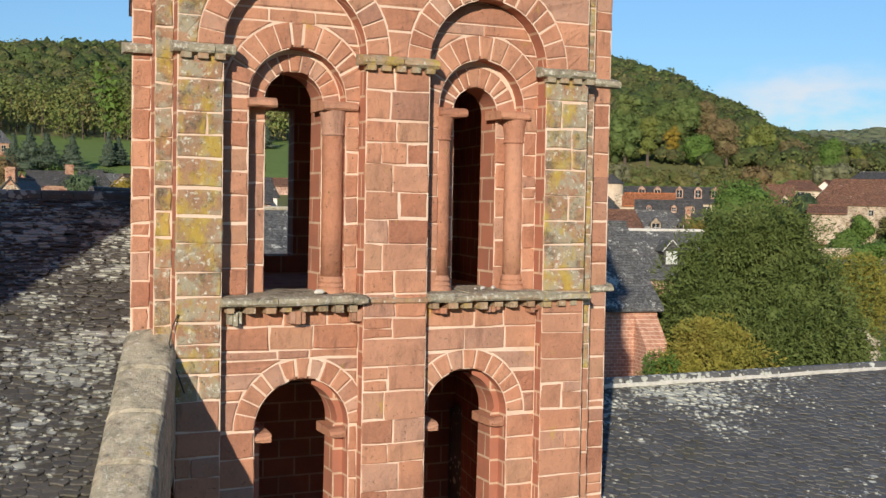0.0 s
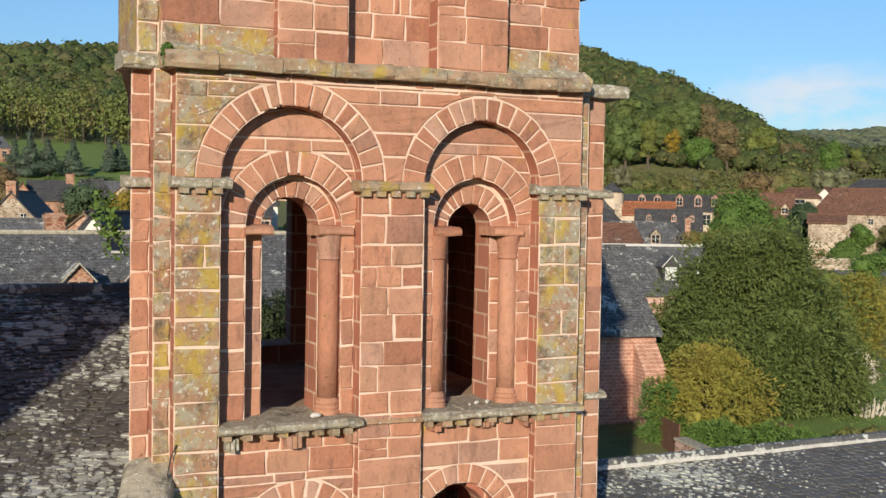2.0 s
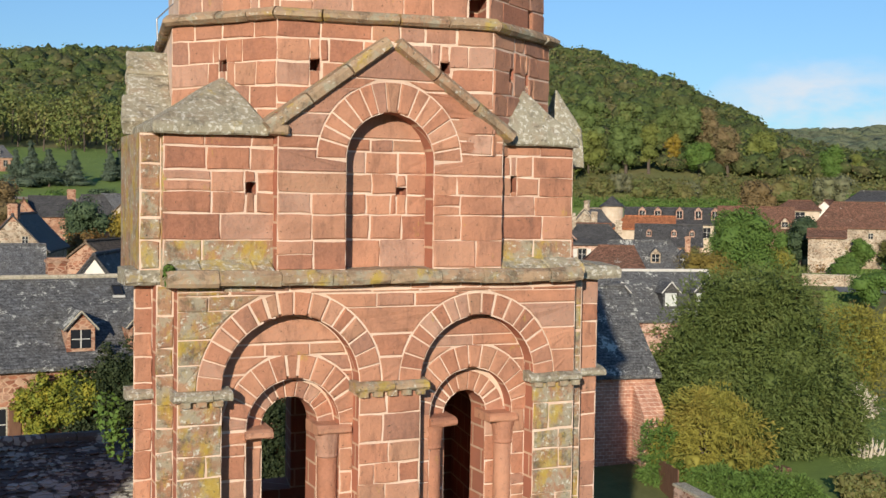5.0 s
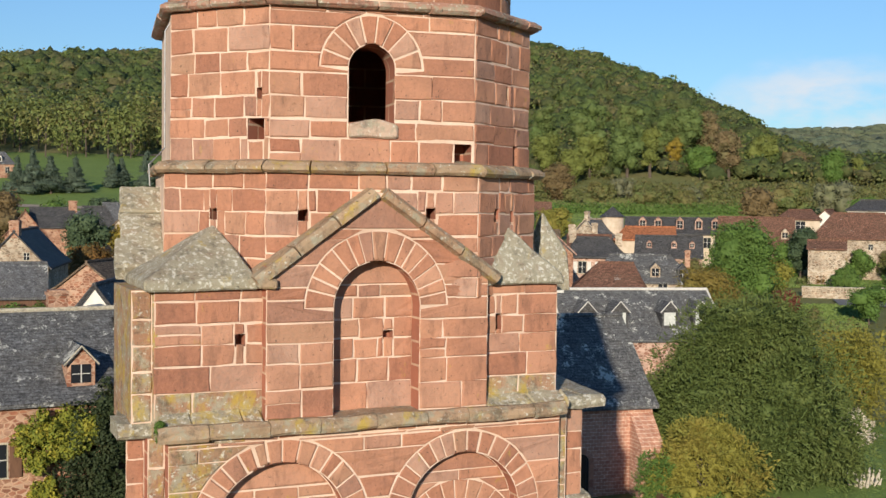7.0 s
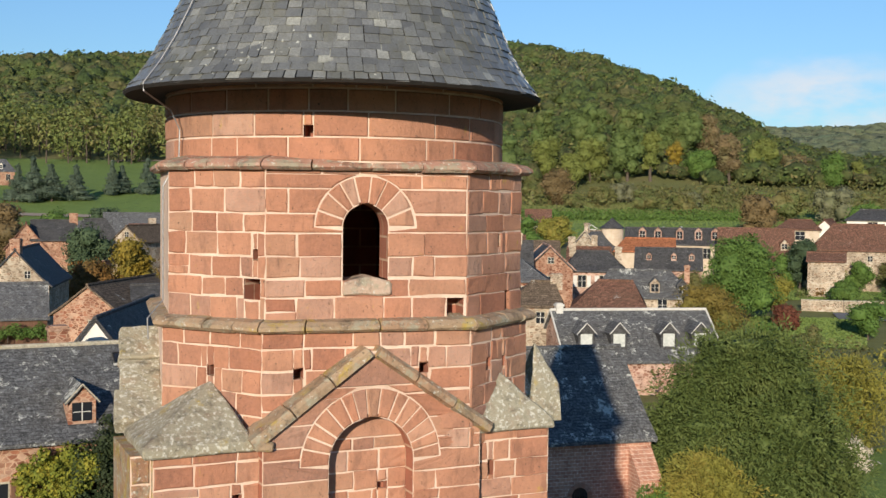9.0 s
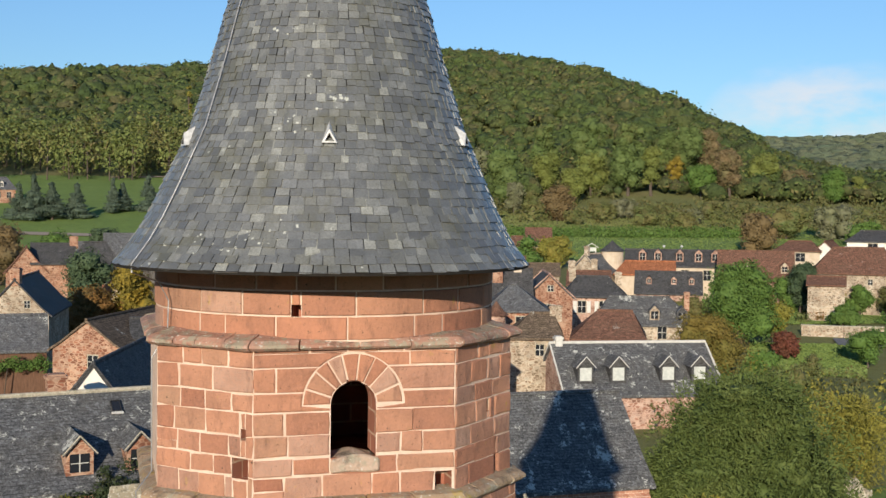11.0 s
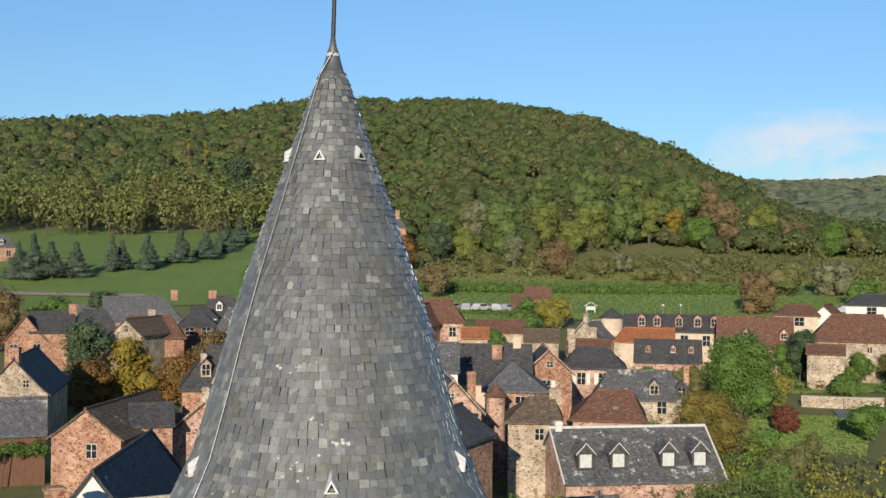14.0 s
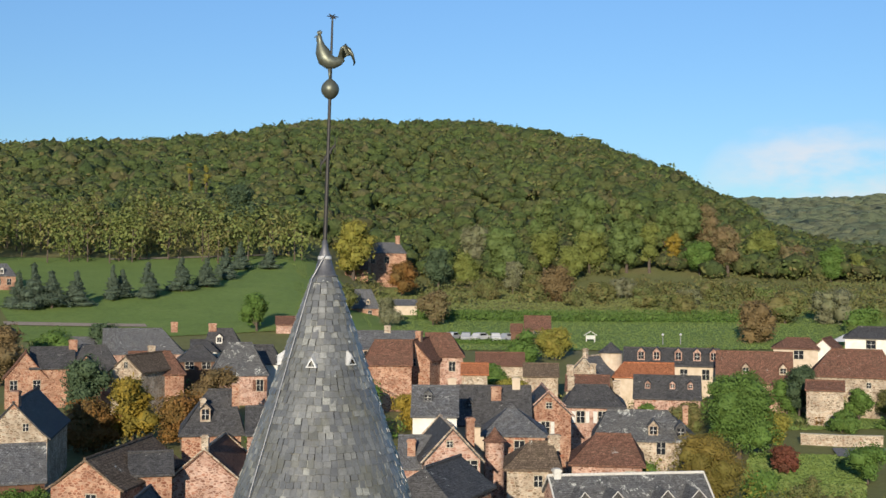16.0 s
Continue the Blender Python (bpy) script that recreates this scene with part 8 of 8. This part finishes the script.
RUSSET, TAN = (russet_leaf, "round dark russet tree among the scrub"), (tan_leaf, "tan-brown autumn oak at the wood's edge")
GREY, SHRUB = (grey_leaf, "grey-green willow scrub below the wood"), (mixed_leaf, "rough mixed thicket in the pasture")
GREEN = (green_leaf, "fresh green tree beside the pasture")
FOOT = [(27.5, 329, 17.4, 15.7, OAK), (29.4, 345, 14.5, 10.4, MAPLE), (30.0, 287, 8.9, 9.4, RUSSET), (31.6, 346, 13.2, 11.0, MAPLE), (31.5, 372, 18.5, 15.0, OAK), (33.4, 347, 15.3, 12.3, OAK),
        (34.5, 347, 15.6, 6.5, MAPLE), (33.5, 372, 17.5, 12.5, OAK), (36.2, 368, 17.5, 11.5, OAK), (36.9, 345, 10.8, 10.5, GREEN), (38.2, 346, 15.1, 10.1, TAN), (39.7, 362, 11.0, 12.5, MAPLE),
        (42.9, 343, 10.3, 8.2, GREEN), (44.0, 349, 8.0, 5.4, MAPLE), (41.2, 360, 7.6, 11.0, TAN), (27.9, 310, 9.3, 5.4, GREY), (25.6, 326, 10.1, 8.9, MAPLE), (26.7, 291, 5.4, 9.3, SHRUB), (28.8, 311, 6.6, 6.0, SHRUB),
        (37.5, 298, 5.1, 9.0, SHRUB), (33.1, 299, 5.2, 9.5, GREY), (34.3, 274, 5.0, 7.9, SHRUB), (40.9, 245, 7.6, 11.0, SHRUB), (43.0, 247, 7.1, 10.3, GREY), (44.4, 231, 5.0, 7.0, GREEN), (39.6, 216, 7.9, 8.9, RUSSET),
        (35.9, 261, 4.5, 8.7, SHRUB), (32.1, 294, 4.5, 8.5, SHRUB), (30.7, 334, 11.3, 8.1, MAPLE), (26.0, 354, 13.8, 10.3, GREY), (37.1, 372, 15.5, 8.5, TAN), (35.3, 370, 15.0, 9.0, OAK), (29.3, 374, 17.5, 11.0, OAK),
        (24.4, 340, 12.0, 10.0, OAK), (38.9, 305, 4.6, 8.0, SHRUB), (36.4, 282, 3.6, 7.5, GREY), (30.9, 276, 3.4, 6.5, SHRUB), (41.6, 292, 4.2, 8.5, SHRUB)]
for i, (az, r, h, w, (lf, lab)) in enumerate(FOOT):
    tree(CX + r * math.sin(radians(az)), CY + r * math.cos(radians(az)), h, w, lf, lab, lobes=26 if h > 8 else 16, per=130, size=0.62 if h > 8 else 0.45, trunk=0.14 if h > 8 else 0.06, seed=900 + i, group="trees at the wood's foot")
for i, (az, r, h, w, lf, lab) in enumerate(((35.6, 352, 11.5, 5.5, gold_leaf, "bright golden poplar at the wood edge"), (20.0, 310, 16, 12, olive_leaf, "pale green lime tree near the hillside house"), (14.5, 330, 18, 14, dark_leaf, "rounded dark oak above the meadow"),
        (22.4, 300, 9, 9, rust_leaf, "rust-coloured tree before the hillside house"), (24.2, 318, 12, 10, dark_leaf, "dark tree beside the hillside house"), (24.0, 235, 7, 8, tan_leaf, "bare brown tree near the villa"),
        (19.6, 240, 6, 7, mixed_leaf, "bushy garden trees by the villa"), (21.8, 232, 6, 6, grey_leaf, "autumn shrubs beside the villa"))):
    x, y = CX + r * math.sin(radians(az)), CY + r * math.cos(radians(az))
    tree(x, y, h, w, lf, lab, lobes=20, per=150, size=0.055 * w, trunk=0.16, seed=500 + i)
for i in range(2):
    x, y = CX + 400 * math.sin(radians(12.05 + 0.78 * i)), CY + 400 * math.cos(radians(12.05 + 0.78 * i))
    tree(x, y, 17, 2.6, olive_leaf, "tall narrow poplar above the woods", lobes=12, per=120, size=0.6, trunk=0.1, seed=600 + i, group="poplars")
vine_leaf = leaves("yellow_vine_leaves", [(0.30, 0.27, 0.03), (0.15, 0.19, 0.03), (0.36, 0.31, 0.04), (0.20, 0.22, 0.033), (0.10, 0.14, 0.025), (0.27, 0.25, 0.035)], 1.9)
# climbing vine on the house behind the church
# right-hand creeper: the shade lying on it is put into darker leaves
shaded_ivy_leaf = leaves("dark_ivy_leaves", [(0.030, 0.043, 0.018), (0.040, 0.056, 0.022), (0.034, 0.050, 0.020), (0.055, 0.062, 0.024)], 1.5)
gold_vine, ivy = [], []
for i in range(150):
    x = rg.uniform(-0.75, 2.3)
    top, low = 7.15 + 0.45 * math.sin(2.2 * x), 4.9 + 0.5 * x + (0.9 if x < -0.3 else 0)
    if i < 62:
        gold_vine.append((x, 34.25 + rg.uniform(-0.25, 0.2), rg.uniform(low, top), rg.uniform(0.22, 0.42), rg.uniform(0.25, 0.45)))
    elif i < 72:
        gold_vine.append((rg.uniform(-0.3, 0.9), 34.35, rg.uniform(3.4, 4.4), 0.25, 0.3))
for i in range(300):
    x = rg.uniform(1.0, 13.0)
    roof_edge = 7.1 + 1.1 * max(0.0, min(1.0, x - 1.9))
    z = rg.uniform(2.6, min(roof_edge, 6.0 + 1.6 * (x - 1.0)))
    ivy.append((x, 34.3 + rg.uniform(-0.25, 0.2) + 1.35 * max(0.0, z - 7.35), z, rg.uniform(0.3, 0.6), rg.uniform(0.3, 0.6)))
tv = thing("climbing_vine", "yellowing climbing vine covering the house wall", "vine")
quad_object("leaf_mass", crowns(gold_vine, 210, 0.085, 12), vine_leaf, tv)
ti = thing("climbing_ivy", "dark evergreen ivy growing over the wall and eaves", "ivy")
quad_object("leaf_mass", crowns(ivy, 300, 0.085, 13), shaded_ivy_leaf, ti)
part("stem", tube([(3.0, 34.6, 0), (2.8, 34.5, 2.5), (3.2, 34.4, 5.5)], [0.09, 0.07, 0.03]), bark, ti)
part("stem", tube([(1.0, 34.6, 0), (0.8, 34.5, 2.5), (1.4, 34.4, 4.8)], [0.09, 0.07, 0.03]), bark, tv)


# a trained vine along the eaves of the outbuilding
arbour = thing("trained_vine", "bright green trained vine along the outbuilding's eaves", "vine")
quad_object("leaf_mass", crowns([(-1.2 + 0.28 * i, 77.6 + rg.uniform(-0.2, 0.2), 7.0 + rg.uniform(-0.35, 0.4), 0.42, 0.4) for i in range(22)], 200, 0.09, 14), green_leaf, arbour)
part("stem", tube([(1.6, 77.7, 0), (1.5, 77.6, 3.5), (1.9, 77.6, 6.9)], [0.08, 0.06, 0.03]), bark, arbour)


# dense garden trees in front of the barns
for i, (x, y, h, w, lf) in enumerate(((84.8, 100.8, 4.6, 4.0, green_leaf), (87.6, 98.4, 5.0, 4.4, mixed_leaf), (90.6, 96.0, 4.4, 4.0, green_leaf), (93.0, 91.6, 4.4, 3.6, olive_leaf), (95.4, 89.2, 3.8, 3.6, green_leaf), (98.2, 86.8, 4.2, 3.6, mixed_leaf), (70.5, 95.5, 3.0, 4.0, green_leaf), (74.0, 93.0, 3.2, 4.4, mixed_leaf),
        (78.5, 91.5, 3.4, 4.4, olive_leaf), (82.0, 107.0, 2.6, 3.6, green_leaf), (54.0, 72.0, 2.6, 3.6, green_leaf), (52.0, 53.0, 2.8, 4.6, green_leaf), (48.0, 50.5, 2.4, 4.4, mixed_leaf),
        (57.0, 57.0, 2.6, 4.6, mixed_leaf), (62.0, 66.0, 2.2, 3.6, green_leaf))):
    tree(x, y, h, w, lf, "leafy garden tree before the stone houses", lobes=14, per=150, size=0.24, trunk=0.1, seed=700 + i, group="garden trees")


# parked cars
n_c = Net("car_paint_white", 0.3)
car_white = n_c.done((0.5, 0.5, 0.5))
n_c = Net("car_paint_silver", 0.3)
car_silver = n_c.done((0.35, 0.36, 0.38))


def car(x, y, rot, body_mat, label):
    ob = thing("car", label, "car", "parked cars", at=pose(x, y, ground_z(x, y) + 0.15, 0, 0, rot))
    prof = [(-2.1, 0.25), (-2.1, 0.75), (-1.6, 0.9), (-1.0, 1.42), (0.7, 1.45), (1.25, 0.95), (2.0, 0.8), (2.1, 0.3)]
    v = [(a, s * 0.85 * (0.88 if b > 1.2 else 1), b) for s in (-1, 1) for a, b in prof]
    n = len(prof)
    part("body", (v, [tuple(range(n)), tuple(range(n, 2 * n))[::-1]] + [(i, n + i, n + (i + 1) % n, (i + 1) % n) for i in range(n)]), body_mat, ob)
    g = Pile()
    g.box(-1.05, 0.75, -0.86, 0.86, 0.98, 1.34)
    part("window", g.pair(), glass, ob)
    for a in (-1.35, 1.35):
        for s in (-0.8, 0.8):
            m = Matrix.Translation((a, s, 0.3)) @ Matrix.Rotation(math.pi / 2, 4, "X")
            tv_, tf_ = turned([(0.3, -0.1), (0.3, 0.1)], 0, 0, 16)
            part("wheel", ([m @ Vector(q) for q in tv_], tf_), iron, ob)


for i, (x, y, r) in enumerate(((85.6, 180.3, 40), (87.8, 179.0, 60), (90.0, 177.6, 25), (92.3, 176.2, 70), (94.4, 174.9, 15))):
    car(x, y, r, car_white if i % 3 != 1 else car_silver, "white car parked beside the field" if i % 3 != 1 else "silver car parked beside the field")
tent = thing("marquee", "white fabric marquee beside the cottage", "tent", at=pose(143.2, 142.0, 10.4, 0, 0, -45))
part("canopy", ([(-2.2, -2.0, 1.6), (2.2, -2.0, 1.6), (2.2, 2.0, 1.6), (-2.2, 2.0, 1.6), (0, 0, 2.8)], [(0, 1, 4), (1, 2, 4), (2, 3, 4), (3, 0, 4)]), car_white, tent)
for sx in (-2.1, 2.1):
    for sy in (-1.9, 1.9):
        p = Pile()
        p.box(sx - 0.05, sx + 0.05, sy - 0.05, sy + 0.05, -0.4, 1.62)
        part("pole", p.pair(), steel, tent)

# lighter than the hill's leaves: sun on the edge is put into the colour
lit_edge_leaf = leaves("wood_edge_leaves", [(0.12, 0.15, 0.045), (0.165, 0.19, 0.05), (0.14, 0.175, 0.05), (0.20, 0.19, 0.06), (0.19, 0.145, 0.07)], 0.12)
# the wood's edge above the meadow, trunks showing
edge, stems = [], Pile()
for i in range(150):
    az, r = rg.uniform(-1, 17.5), rg.uniform(296, 345)
    x, y = CX + r * math.sin(radians(az)), CY + r * math.cos(radians(az))
    h = rg.uniform(9, 15)
    z = ground_z(x, y)
    edge.append((x, y, z + h * 0.55, h * rg.uniform(0.24, 0.36), h * rg.uniform(0.38, 0.5)))
    v, f = tube([(x, y, z - 0.5), (x + rg.uniform(-0.3, 0.3), y, z + h * 0.6)], [0.2, 0.12], 5)
    stems.add(v, f)
tagged(quad_object("wood_edge", crowns(edge, 220, 0.15, 31, flat=1.0, rough=0.4), lit_edge_leaf), "tall trees along the edge of the wood", "woods", kind="stuff")
tagged(part("tree_stems", stems.pair(), bark), "bare grey trunks along the wood's edge", "trunks", kind="stuff")

# a clipped bright hedge high on the slope
high_hedge = []
for i in range(26):
    az, r = 39.6 + 3.2 * i / 25, 300 - 6 * i / 25
    x, y = CX + r * math.sin(radians(az)), CY + r * math.cos(radians(az))
    high_hedge.append((x, y, ground_z(x, y) + 1.3, 1.2, 1.9))
tagged(quad_object("slope_hedge", crowns(high_hedge, 160, 0.2, 17, flat=1.0), crop_leaf), "bright green clipped hedge on the slope", "hedge", kind="stuff")
# white lamp posts by the field
for x, y in ((117.0, 158.9), (119.8, 157.5)):
    z = ground_z(x, y)
    lp = thing("lamp_post", "slim post with a round white lamp beside the field", "lamp post", "lamp posts", at=pose(x, y, z))
    part("pole", tube([(0, 0, -0.3), (0, 0, 1.7)], [0.09, 0.06], 8), steel, lp)
    smooth(part("lamp_globe", turned([(0.03, 1.68), (0.2, 1.76), (0.26, 1.9), (0.2, 2.06), (0.03, 2.14)], 0, 0, 12), car_white, lp))
z = ground_z(107.6, 168.0)
shelter = thing("map_shelter", "small white-roofed notice shelter beside the car park", "shelter", at=pose(107.6, 168.0, z, 0, 0, -28))
for x in (-0.75, 0.75):
    p = Pile()
    p.box(x - 0.09, x + 0.09, -0.09, 0.09, -0.2, 1.3)
    part("post", p.pair(), paint, shelter)
p = Pile()
p.box(-0.7, 0.7, -0.04, 0.04, 0.6, 1.3)
part("board", p.pair(), blind, shelter)
part("roof", ([(-1.2, -0.6, 1.25), (0, -0.6, 2.0), (1.2, -0.6, 1.25), (-1.2, 0.6, 1.25), (0, 0.6, 2.0), (1.2, 0.6, 1.25), (-1.2, -0.6, 1.35), (0, -0.6, 2.1), (1.2, -0.6, 1.35), (-1.2, 0.6, 1.35), (0, 0.6, 2.1), (1.2, 0.6, 1.35)],
              [(6, 7, 10, 9), (7, 8, 11, 10), (0, 3, 4, 1), (1, 4, 5, 2), (0, 1, 7, 6), (1, 2, 8, 7), (3, 9, 10, 4), (4, 10, 11, 5), (0, 6, 9, 3), (2, 5, 11, 8)]), paint, shelter)
lane_hedge = []
for i in range(40):
    x, y = 148.7 + 29.3 * i / 39, 147.2 + 21.9 * i / 39
    lane_hedge.append((x, y, ground_z(x, y) + 1.0, 1.1, 1.3))
tagged(quad_object("lane_hedge", crowns(lane_hedge, 160, 0.2, 19, flat=1.0), crop_leaf), "clipped green hedge climbing beside the lane", "hedge", kind="stuff")

# broken bits of pale stone left on the belfry sills
for i, (x, y, z, w) in enumerate(((-0.80, -2.40, 10.16, 0.045), (0.95, -2.28, 10.165, 0.035), (1.08, -2.26, 10.165, 0.04), (0.84, -2.34, 10.165, 0.03))):
    q = Pile()
    q.box(-w, w, -w * 0.6, w * 0.6, -0.01, w * 0.8)
    bit = tagged(part("stone_fragment", dressed(*q.pair(), i), white_mortar), "broken pale stone fragment lying on the sill", "stone", "sill fragments")
    bit.matrix_basis = pose(x, y, z, 0, 0, 25 * i)
# plants rooted in the tower's joints and crumbs on the sills
for x, y, z, r in ((-2.56, -1.5, 12.0, 0.16), (-2.52, -1.6, 11.78, 0.14), (-2.2, -2.5, 13.42, 0.07)):
    pl = thing("wall_plant", "small green plant rooted in the tower wall", "plant", at=pose(x, y, z))
    tagged(quad_object("leaf_tuft", crowns([(0, 0, 0, r, r * 1.2), (-r * 0.4, 0, r, r * 0.7, r * 0.8)], 90, 0.035, int(100 * z)), green_leaf, pl), kind="stuff")
